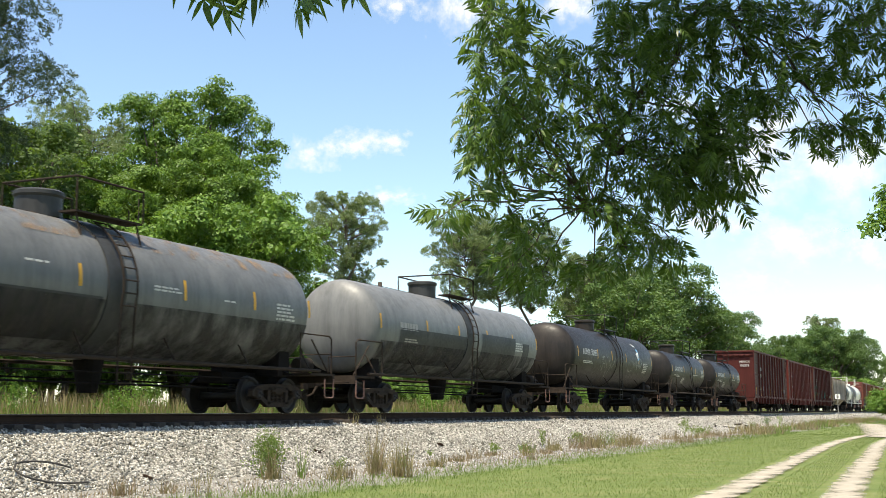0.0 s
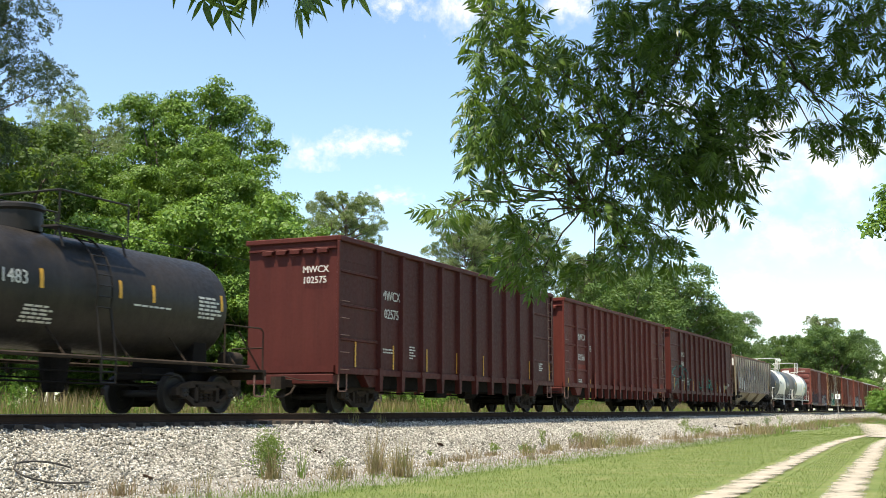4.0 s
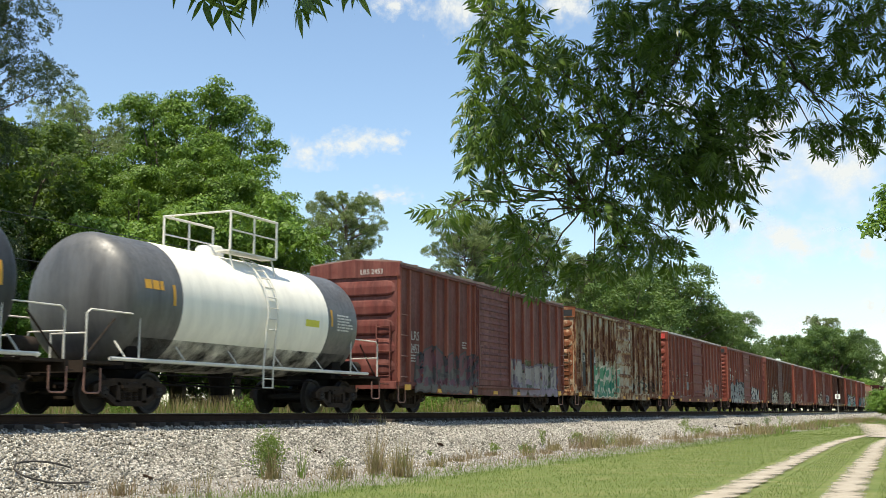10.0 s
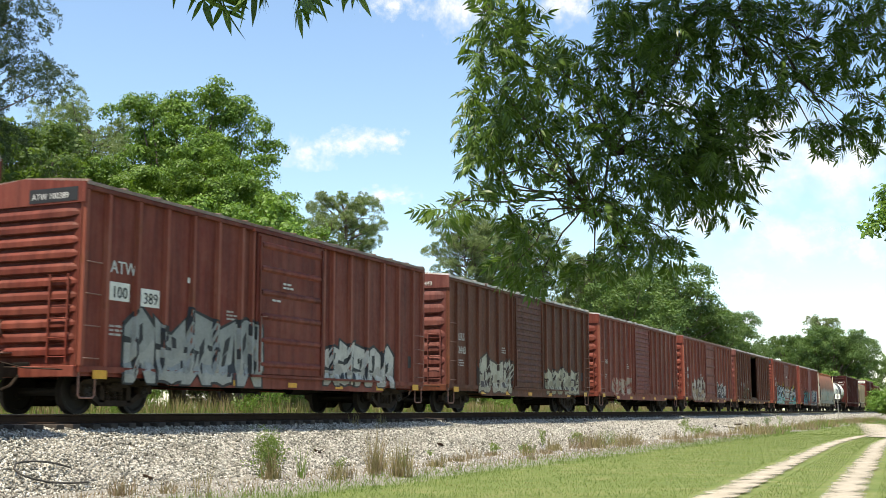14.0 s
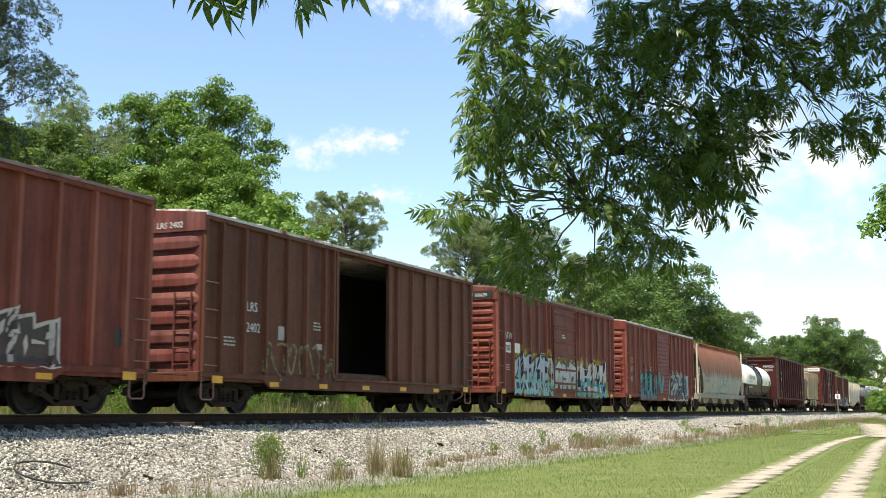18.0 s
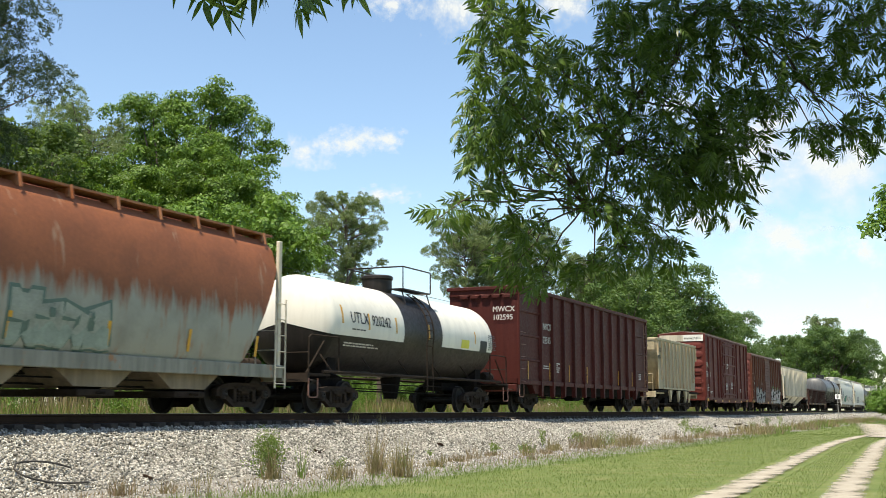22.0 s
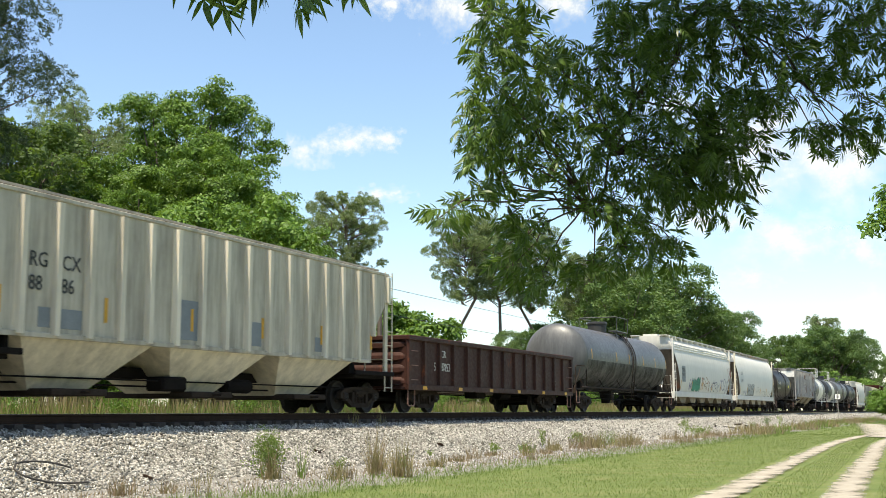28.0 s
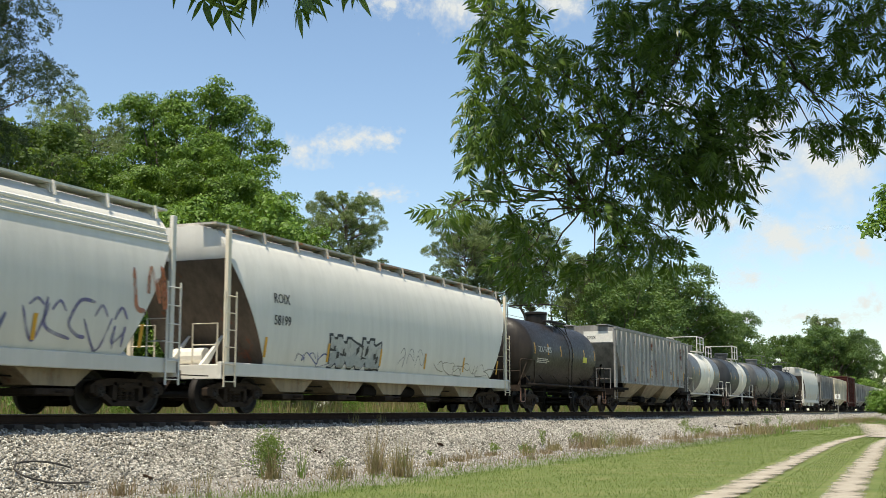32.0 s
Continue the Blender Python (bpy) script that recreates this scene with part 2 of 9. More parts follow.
def make_ground_material():
    m, nt, p = nodes_of("lawn_and_scrub")
    geo = nt.nodes.new("ShaderNodeNewGeometry")
    pos = geo.outputs["Position"]
    big, mid, fine = noise_at(nt, pos, 0.12, 5, 0.6), noise_at(nt, pos, 0.9, 6, 0.65), noise_at(nt, pos, 14.0, 6, 0.7)
    green = ramp(nt, mid, [(0.3, (0.075, 0.115, 0.03)), (0.5, (0.108, 0.145, 0.042)), (0.72, (0.175, 0.18, 0.075))]).outputs[0]
    green = mix(nt, ramp(nt, fine, [(0.35, (0, 0, 0)), (0.7, (0.5, 0.5, 0.5))]).outputs[0], green, (0.185, 0.19, 0.08))
    dry = ramp(nt, fine, [(0.3, (0.13, 0.122, 0.108)), (0.7, (0.31, 0.295, 0.265))]).outputs[0]
    sep = nt.nodes.new("ShaderNodeSeparateXYZ")
    nt.links.new(pos, sep.inputs[0])
    edge = nt.nodes.new("ShaderNodeMath")
    edge.operation = "MULTIPLY_ADD"
    edge.inputs[1].default_value = 2.6
    nt.links.new(mid, edge.inputs[0])
    nt.links.new(sep.outputs["Y"], edge.inputs[2])
    strip = ramp(nt, edge.outputs[0], [(0.0, (0, 0, 0)), (1.0, (1, 1, 1))])
    mr = add(nt, "ShaderNodeMapRange", From_Min=11.6, From_Max=12.3)
    nt.links.new(edge.outputs[0], mr.inputs["Value"])
    nt.nodes.remove(strip)
    far = add(nt, "ShaderNodeMapRange", From_Min=21.0, From_Max=24.0)
    nt.links.new(edge.outputs[0], far.inputs["Value"])
    c = mix(nt, mr.outputs[0], green, dry)
    scrub = ramp(nt, mid, [(0.35, (0.05, 0.085, 0.02)), (0.65, (0.2, 0.17, 0.08))]).outputs[0]
    c = mix(nt, far.outputs[0], c, scrub)
    nt.links.new(c, p.inputs["Base Color"])
    p.inputs["Roughness"].default_value = 0.95
    p.inputs["Specular IOR Level"].default_value = 0.1
    bump(nt, p, fine, 0.6, 0.04)
    return m


ground = tagged(sheet("ground", spread([(-400, 0, 40), (0, 60, 1.0), (60, 160, 5), (160, 800, 40), (800, 4400, 450)]),
                      spread([(-1800, -60, 220), (-60, 0, 10), (0, 26, 0.5), (26, 60, 4), (60, 260, 40), (260, 3060, 350)]),
                      lambda x, y: ground_z(y), make_ground_material(), 0.012, 0.7),
                "mown lawn beside the railway with dry verge and scrub", "ground", kind="structure")


def make_dirt():
    m, nt, p = nodes_of("pale_dirt")
    geo = nt.nodes.new("ShaderNodeNewGeometry")
    pos = geo.outputs["Position"]
    mid, fine = noise_at(nt, pos, 0.8, 5, 0.6), noise_at(nt, pos, 22.0, 6, 0.75)
    c = ramp(nt, mid, [(0.3, (0.26, 0.225, 0.172)), (0.7, (0.4, 0.355, 0.28))]).outputs[0]
    c = mix(nt, ramp(nt, fine, [(0.45, (0, 0, 0)), (0.75, (0.6, 0.6, 0.6))]).outputs[0], c, (0.24, 0.21, 0.165))
    nt.links.new(c, p.inputs["Base Color"])
    p.inputs["Roughness"].default_value = 0.95
    bump(nt, p, fine, 0.5, 0.03)
    # ragged edges: bare earth gives way to grass
    uv = nt.nodes.new("ShaderNodeUVMap")
    sep = nt.nodes.new("ShaderNodeSeparateXYZ")
    nt.links.new(uv.outputs[0], sep.inputs[0])
    edge = nt.nodes.new("ShaderNodeMath")
    edge.operation = "MULTIPLY_ADD"
    edge.inputs[1].default_value = 1.5
    nt.links.new(noise_at(nt, pos, 1.7, 8, 0.72), edge.inputs[0])
    nt.links.new(sep.outputs["X"], edge.inputs[2])
    a = add(nt, "ShaderNodeMapRange", From_Min=1.3, From_Max=1.62)
    nt.links.new(edge.outputs[0], a.inputs["Value"])
    nt.links.new(a.outputs[0], p.inputs["Alpha"])
    return m


dirt = make_dirt()


def strip(name, line, width, material, lift, label, category="road"):
    """A worn strip on the lawn along a line of (x, y); its texture runs 0 to 1 to 0 from edge to edge."""
    cols = [-0.5, -0.25, 0, 0.25, 0.5]
    edge = [0, 0.7, 1, 0.7, 0]
    vs, uv, fs = [], [], []
    for i, (x, y) in enumerate(line):
        x0, y0 = line[max(0, i - 1)]
        x1, y1 = line[min(len(line) - 1, i + 1)]
        d = Vector((x1 - x0, y1 - y0)).normalized()
        for k, e in zip(cols, edge):
            px, py = x - d.y * width * k, y + d.x * width * k
            vs.append((px, py, ground_z(py) + lift - 0.012 * e + 0.012 * noise.noise(Vector((px * 0.7, py * 0.7, 0)))))
            uv.append((e, 0))
    for i in range(len(line) - 1):
        fs += [(i * 5 + k, i * 5 + 5 + k, i * 5 + 6 + k, i * 5 + 1 + k) for k in range(4)]
    me = bpy.data.meshes.new(name)
    me.from_pydata(vs, [], fs)
    lay = me.uv_layers.new(name="across")
    for lp in me.loops:
        lay.data[lp.index].uv = uv[lp.vertex_index]
    me.polygons.foreach_set("use_smooth", [True] * len(me.polygons))
    me.materials.append(material)
    ob = new(name, me)
    return tagged(ob, label, category, kind="structure")


ROAD_A = radians(24.014 - 21.28)


def road_point(d, side):
    """A point d metres along the lane and so far to its left."""
    c, s = math.cos(ROAD_A), math.sin(ROAD_A)
    bend = -0.0018 * max(0, d - 48) ** 2
    return d * c - (side + bend) * s, d * s + (side + bend) * c


for name, side in (("wheel_track", 2.95), ("wheel_track", 1.0)):
    strip(name, [road_point(8 + 1.2 * i, side) for i in range(64)], 1.15, dirt, 0.045, "pale dirt wheel track worn in the grass lane")
strip("sand_patch", [(66 + i * 4, 3.7 + 0.36 * i) for i in range(17)], 4.6, dirt, 0.06, "bright sandy turning place at the lane's end")


def make_ballast():
    m, nt, p = nodes_of("ballast_stone")
    geo = nt.nodes.new("ShaderNodeNewGeometry")
    pos = geo.outputs["Position"]
    vo = add(nt, "ShaderNodeTexVoronoi", Scale=19.0)
    nt.links.new(pos, vo.inputs["Vector"])
    mid = noise_at(nt, pos, 0.7, 5, 0.6)
    sep = nt.nodes.new("ShaderNodeSeparateColor")
    nt.links.new(vo.outputs["Color"], sep.inputs[0])
    c = ramp(nt, sep.outputs[0], [(0.1, (0.11, 0.1, 0.082)), (0.5, (0.31, 0.29, 0.245)), (0.9, (0.53, 0.5, 0.44))]).outputs[0]
    c = mix(nt, ramp(nt, mid, [(0.45, (0, 0, 0)), (0.75, (0.55, 0.55, 0.55))]).outputs[0], c, (0.27, 0.245, 0.205))
    nt.links.new(c, p.inputs["Base Color"])
    p.inputs["Roughness"].default_value = 0.9
    inv = nt.nodes.new("ShaderNodeMath")
    inv.operation = "SUBTRACT"
    inv.inputs[0].default_value = 1.0
    nt.links.new(vo.outputs["Distance"], inv.inputs[1])
    bump(nt, p, inv.outputs[0], 0.9, 0.06)
    return m


ballast_mat = make_ballast()
tagged(sheet("ballast_bed", spread([(-60, 4, 4), (4, 60, 0.5), (60, 200, 4), (200, 1400, 40)]),
             spread([(TRACK_Y - 4.3, TRACK_Y - 1.0, 0.15), (TRACK_Y - 1.0, TRACK_Y + 1.0, 0.5), (TRACK_Y + 1.0, TRACK_Y + 4.3, 0.3)]),
             lambda x, y: max(ballast_z(y), ground_z(y) - 0.12), ballast_mat, 0.04, 1.1),
       "crushed pale grey stone ballast bed", "ballast", kind="structure")


def stone_material():
    m, nt, p = nodes_of("loose_stone")
    geo = nt.nodes.new("ShaderNodeNewGeometry")
    c = ramp(nt, geo.outputs["Random Per Island"],
             [(0.0, (0.06, 0.055, 0.046)), (0.35, (0.22, 0.208, 0.178)), (0.75, (0.42, 0.4, 0.352)), (1.0, (0.66, 0.635, 0.575))]).outputs[0]
    mid = noise_at(nt, geo.outputs["Position"], 0.7, 5, 0.6)
    c = mix(nt, ramp(nt, mid, [(0.45, (0, 0, 0)), (0.75, (0.5, 0.5, 0.5))]).outputs[0], c, (0.27, 0.245, 0.205))
    nt.links.new(c, p.inputs["Base Color"])
    p.inputs["Roughness"].default_value = 0.9
    return m


def bake(name, base_v, base_f, mats, material, shade=False):
    """One mesh of many copies of a small shape; mats is an array (n, 3, 4)."""
    n, k = len(mats), len(base_v)
    bv = np.c_[np.asarray(base_v, float), np.ones(k)]
    v = np.einsum("nij,kj->nki", mats, bv).reshape(-1, 3)
    flat = [i for q in base_f for i in q]
    sizes = [len(q) for q in base_f]
    loops = (np.tile(np.array(flat), n) + np.repeat(np.arange(n) * k, len(flat))).astype(np.int32)
    tot = np.tile(np.array(sizes, np.int32), n)
    start = np.r_[0, np.cumsum(tot)[:-1]].astype(np.int32)
    me = bpy.data.meshes.new(name)
    me.vertices.add(len(v))
    me.vertices.foreach_set("co", v.astype(np.float32).ravel())
    me.loops.add(len(loops))
    me.loops.foreach_set("vertex_index", loops)
    me.polygons.add(len(tot))
    me.polygons.foreach_set("loop_start", start)
    me.update(calc_edges=True)
    me.validate()
    if shade:
        me.polygons.foreach_set("use_smooth", [True] * len(me.polygons))
    me.materials.append(material)
    return me


def turns(rng, n, upright=None):
    """n random rotation matrices; upright: only that much tilt (radians) from standing."""
    if upright is None:
        q = rng.normal(size=(n, 4))
        q /= np.linalg.norm(q, axis=1)[:, None]
        w, x, y, z = q.T
        return np.stack([1 - 2 * (y * y + z * z), 2 * (x * y - z * w), 2 * (x * z + y * w), 2 * (x * y + z * w), 1 - 2 * (x * x + z * z),
                         2 * (y * z - x * w), 2 * (x * z - y * w), 2 * (y * z + x * w), 1 - 2 * (x * x + y * y)], 1).reshape(n, 3, 3)
    a, t, b = rng.uniform(0, 6.283, n), rng.uniform(0, upright, n), rng.uniform(0, 6.283, n)
    def rz(k):
        o = np.zeros((n, 3, 3)); o[:, 0, 0] = o[:, 1, 1] = np.cos(k); o[:, 1, 0] = np.sin(k); o[:, 0, 1] = -np.sin(k); o[:, 2, 2] = 1
        return o
    rx = np.zeros((n, 3, 3)); rx[:, 0, 0] = 1; rx[:, 1, 1] = rx[:, 2, 2] = np.cos(t); rx[:, 2, 1] = np.sin(t); rx[:, 1, 2] = -np.sin(t)
    return rz(a) @ rx @ rz(b)


def placed(rot, scale, pos):
    scale = np.asarray(scale, float)
    s = scale if scale.ndim == 2 else np.repeat(scale[:, None], 3, 1)
    return np.concatenate([rot * s[:, None, :], pos[:, :, None]], 2)


OCTA_V = [(1, 0, 0.1), (-1, 0.1, 0), (0, 0.8, 0), (0.1, -0.9, 0), (0, 0.1, 0.7), (0, 0, -0.7)]
OCTA_F = [(0, 2, 4), (2, 1, 4), (1, 3, 4), (3, 0, 4), (2, 0, 5), (1, 2, 5), (3, 1, 5), (0, 3, 5)]


def stones(name, n, x0, x1, y0, y1, seed, size):
    rng = np.random.default_rng(seed)
    x = x0 + (x1 - x0) * rng.random(n) ** 1.25
    y = rng.uniform(y0, y1, n)
    z = np.array([max(ballast_z(b), ground_z(b) - (0.12 if b > 13.05 else 0.02)) for b in y]) + rng.uniform(-0.005, 0.035, n)
    s = size * rng.uniform(0.55, 1.3, n)
    ob = new(name, bake(name, OCTA_V, OCTA_F, placed(turns(rng, n), np.c_[s, s * 0.8, s * 0.65], np.c_[x, y, z]), stone_mat))
    return tagged(ob, "loose crushed pale stones heaped on the track shoulder", "stones", kind="stuff")


stone_mat = stone_material()
stones("loose_ballast", 52000, 5, 46, 13.05, 16.0, 11, 0.039)
stones("scattered_stones", 7000, 8, 60, 11.7, 13.1, 12, 0.034)
stones("loose_ballast", 9000, 40, 110, 13.3, 16.0, 12, 0.055)
stones("loose_ballast", 5000, 105, 240, 13.2, 16.0, 14, 0.085)
stones("loose_ballast", 5000, 12, 60, 11.4, 13.3, 13, 0.03)

# Rails and ties
RAIL = [(-0.07, -0.18), (0.07, -0.18), (0.07, -0.165), (0.012, -0.145), (0.01, -0.05), (0.036, -0.035), (0.036, -0.006), (0.028, 0.0),
        (-0.028, 0.0), (-0.036, -0.006), (-0.036, -0.035), (-0.01, -0.05), (-0.012, -0.145), (-0.07, -0.165)]
for side in (-0.755, 0.755):
    rail = new("rail", Mesh().prism([(TRACK_Y + side + a, b) for a, b in RAIL], -60, 1400).done("rail"))
    rail.data.materials.append(rail_rust)
    tagged(rail, "rusty steel rail spiked to timber ties", "rail", "rails of the line", "structure")
    head = part("rail_head", Mesh().box(-60, 1400, TRACK_Y + side - 0.026, TRACK_Y + side + 0.026, 0.0004, 0.004), tread_steel, rail, "bright worn running surface")
track = thing("ties", "dark weathered timber ties half sunk in ballast", "railway tie", kind="structure")
tie_me = Mesh().box(-0.115, 0.115, -1.3, 1.3, -0.36, -0.182, 0.012).done("tie")
rt = random.Random(4)
for i in range(200):
    part("tie", tie_me, tie_wood, track, m=pose(-4 + i * 0.53, TRACK_Y + rt.uniform(-0.04, 0.04), rt.uniform(-0.012, 0.002), 0, 0, rt.uniform(-1.2, 1.2)))


# ---- trees
def limb_points(a, b, sag, rng, n=5):
    a, b = Vector(a), Vector(b)
    out = []
    for i in range(n + 1):
        t = i / n
        p = a.lerp(b, t) + Vector((0, 0, sag * 4 * t * (1 - t)))
        if 0 < i < n:
            p += Vector(rng.normal(size=3) * (b - a).length * 0.03)
        out.append(p)
    return out


LEAF_V = [(0, 0, 0), (0.5, 0.28, 0.06), (1, 0, -0.05), (0.5, -0.28, 0.06)]
LEAF_F = [(0, 1, 2), (0, 2, 3)]


def aimed(rng, dirs, wobble):
    """Rotations whose z axis leans along dirs, with a random spin about it."""
    z = dirs + rng.normal(size=dirs.shape) * wobble
    z /= np.linalg.norm(z, axis=1)[:, None]
    x = np.cross(z, rng.normal(size=dirs.shape))
    x /= np.linalg.norm(x, axis=1)[:, None]
    return np.stack([x, np.cross(z, x), z], 2)


def spray_shape(rng, leaves, size, length):
    """A rosette of leaves at a twig's end, opening along z."""
    up = np.tile(np.array([[0.0, 0.0, 1.0]]), (leaves, 1))
    pos = rng.normal(size=(leaves, 3)) * length * np.array([0.46, 0.46, 0.2])
    up[:, :2] = pos[:, :2] / length * 0.9
    m = placed(aimed(rng, up, 0.3), size * rng.uniform(0.7, 1.25, leaves), pos)
    bv = np.c_[np.asarray(LEAF_V, float), np.ones(4)]
    v = np.einsum("nij,kj->nki", m, bv).reshape(-1, 3)
    return [tuple(p) for p in v], [(i * 4 + a, i * 4 + b, i * 4 + c) for i in range(leaves) for a, b, c in LEAF_F]


def broadleaf(name, label, height, spread_r, seed, sprays, leaf, material, low=0.25, lobes=26, lift=0.62, lump=0.36, fill=0.2):
    """A broad crown: limbs end in lobes, each lobe is heaped with small leafy lumps that catch the light on top and leave dark gaps between."""
    rng = np.random.default_rng(seed)
    tree = thing(name, label, "tree")
    wood = Mesh()
    fork = height * 0.32
    wood.tube(limb_points((0, 0, -0.4), (0.2, 0.1, fork), 0, rng, 4), height * 0.026, 9, height * 0.019)
    cz, rz = height * lift, height * (1 - lift)
    lumps = []
    for i in range(lobes):
        inner = rng.random() < fill
        c = 1 - 2 * (i + rng.uniform(0.1, 0.9)) / lobes
        a = i * 2.399963 + rng.normal() * 0.3
        side = math.sqrt(1 - c * c)
        k = rng.uniform(0.15, 0.45) if inner else rng.uniform(0.66, 0.86)
        r = spread_r * rng.uniform(0.24, 0.38)
        fall = rz if c > 0 else height * (lift - low)
        p = np.array([side * math.cos(a) * spread_r * k, side * math.sin(a) * spread_r * k, cz + c * (fall - r * 0.5) * k])
        base = Vector((0.2, 0.1, fork * rng.uniform(0.75, 1.0)))
        wood.tube(limb_points(base, p, height * 0.03, rng, 4), height * 0.0075, 5, height * 0.002)
        for _ in range(11):
            d = rng.normal(size=3)
            d /= np.linalg.norm(d)
            d[2] = abs(d[2]) if d[2] < -0.45 else d[2]
            lumps.append((p + d * r * np.array([1.0, 1.0, 0.8]) * rng.uniform(0.7, 1.05), r * lump * rng.uniform(0.7, 1.3)))
    part("trunk", wood, bark, tree, smooth=True)
    pos, way = [], []
    weight = np.array([r * r for _, r in lumps])
    share = np.maximum(4, (sprays * weight / weight.sum()).astype(int))
    for (p, r), per in zip(lumps, share):
        d = rng.normal(size=(per, 3))
        d /= np.linalg.norm(d, axis=1)[:, None]
        d[:, 2] = np.where(d[:, 2] < -0.25, -d[:, 2], d[:, 2])
        k = rng.uniform(0.35, 1.1, per) ** 0.5
        pos.append(p + d * k[:, None] * np.array([r, r, r * 0.8]))
        way.append(d * 0.9 + np.array([0, 0, 0.35]))
    pos, way = np.concatenate(pos), np.concatenate(way)
    sv, sf = spray_shape(rng, 9, leaf, leaf * 1.7)
    n = len(pos)
    part("crown", bake("crown", sv, sf, placed(aimed(rng, way, 0.35), rng.uniform(0.7, 1.3, n), pos), material), material, tree)
    return tree


NEEDLE_V = [(0, 0, 0), (1, 0.1, 0.0), (1, -0.1, 0.0)]


def pine(name, label, height, seed, tufts, material, bare=0.45, reach=0.2, tuft=0.021, boughs=38, flat=0.5, puff=0.05):
    """A tall pine: straight trunk, bare below, with rising boughs that end in flat puffs of needle tufts."""
    rng = np.random.default_rng(seed)
    tree = thing(name, label, "tree")
    trunk = Mesh().tube(limb_points((0, 0, -0.4), (rng.normal() * 0.3, rng.normal() * 0.3, height * 0.95), 0, rng, 7), height * 0.013, 9, height * 0.003)
    part("trunk", trunk, pine_bark, tree, smooth=True)
    arms, pos, way = Mesh(), [], []
    for i in range(boughs):
        t = bare + (0.96 - bare) * (i / (boughs - 1)) ** 0.9
        z = height * t
        a = i * 2.4 + rng.uniform(-0.5, 0.5)
        shape = 0.2 + 0.8 * math.sin(math.pi * min(1, (1 - t) / (1 - bare) * 0.66 + 0.16))
        ln = height * reach * shape * rng.uniform(0.6, 1.1)
        end = Vector((math.cos(a) * ln, math.sin(a) * ln, z + ln * rng.uniform(0.1, 0.6)))
        arms.tube(limb_points((0, 0, z - ln * 0.15), end, -ln * 0.05, rng, 4), height * 0.0032, 5, height * 0.001)
        for k, grow in ((1.0, 1.0), (0.66, 0.85), (0.36, 0.6)):
            if k < 0.5 and rng.random() < 0.5:
                continue
            c = Vector((0, 0, z)).lerp(end, k) + Vector(rng.normal(size=3) * height * 0.008)
            r = height * puff * grow * rng.uniform(0.75, 1.25)
            for _ in range(max(3, int(tufts / boughs / 2.5 * grow))):
                d = rng.normal(size=3)
                d /= np.linalg.norm(d)
                pos.append(tuple(c + Vector(d * np.array([r, r, r * flat]) * rng.uniform(0.3, 1.0) ** 0.5)))
                way.append(d * 0.6 + np.array([0, 0, 0.6]))
    part("bough", arms, pine_bark, tree, smooth=True)
    pos, way = np.array(pos), np.array(way)
    nd = 15
    half = rng.normal(size=(nd, 3))
    half[:, 2] = np.abs(half[:, 2]) * 0.8
    half /= np.linalg.norm(half, axis=1)[:, None]
    spin = aimed(rng, half, 0.01)
    # the needle's length runs along the first axis of its shape
    m = placed(np.stack([spin[:, :, 2], spin[:, :, 0], spin[:, :, 1]], 2), rng.uniform(0.75, 1.1, nd), np.zeros((nd, 3)))
    v = np.einsum("nij,kj->nki", m, np.c_[np.asarray(NEEDLE_V, float), np.ones(3)]).reshape(-1, 3)
    n = len(pos)
    me = bake("crown", [tuple(q) for q in v], [(i * 3, i * 3 + 1, i * 3 + 2) for i in range(nd)],
              placed(aimed(rng, way, 0.35), height * tuft * rng.uniform(0.7, 1.3, n), pos), material)
    part("crown", me, material, tree)
    return tree


leaf_mid = leafy("leaves_bright", (0.045, 0.095, 0.015), (0.165, 0.275, 0.045), 0.28)
leaf_far = leafy("leaves_of_far_trees", (0.04, 0.078, 0.022), (0.115, 0.185, 0.05), 0.25)
leaf_deep = leafy("leaves_deep", (0.04, 0.072, 0.018), (0.095, 0.15, 0.04))
leaf_lime = leafy("leaves_lime", (0.06, 0.125, 0.018), (0.17, 0.285, 0.045), 0.28)
needles = leafy("pine_needles", (0.1, 0.135, 0.06), (0.25, 0.29, 0.145), 0.35)


needles_dark = leafy("dark_pine_needles", (0.022, 0.036, 0.018), (0.06, 0.085, 0.04), 0.15)


def at_view(ang, depth):
    """World place at that angle (degrees right of the view's middle) and distance from the camera."""
    a = YAW - radians(ang)
    return math.cos(a) * depth, math.sin(a) * depth


def plant(tree, x, y, turn=0.0, size=1.0):
    tree.matrix_basis = pose(x, y, ground_z(y)) @ Matrix.Rotation(radians(turn), 4, "Z") @ Matrix.Scale(size, 4)
    return tree


def again(tree, x, y, turn, size):
    return copy_thing(tree, pose(x, y, ground_z(y)) @ Matrix.Rotation(radians(turn), 4, "Z") @ Matrix.Scale(size / tree.scale[0], 4))



def belt(tree, rows):
    for ang, d, turn, size in rows:
        again(tree, *at_view(ang, d), turn, size)


big_tree = broadleaf("broadleaf_tree", "tall full-leaved green hardwood beyond the railway", 19.4, 5.3, 4, 16000, 0.165, leaf_mid, lobes=56, low=0.1, lift=0.6, fill=0.3)
plant(big_tree, *at_view(-12.7, 60), 200, 0.9)
mid_tree = broadleaf("broadleaf_tree", "rounded sunlit hardwood at the edge of the belt", 12.5, 4.3, 2, 8500, 0.15, leaf_mid, lobes=26, low=0.04, lift=0.55)
plant(mid_tree, *at_view(-10.4, 56), 30, 1.06)
dark_tree = broadleaf("broadleaf_tree", "dark green hardwood in the tree belt beyond the railway", 13, 4.6, 8, 4200, 0.22, leaf_deep, lobes=22, low=0.05)
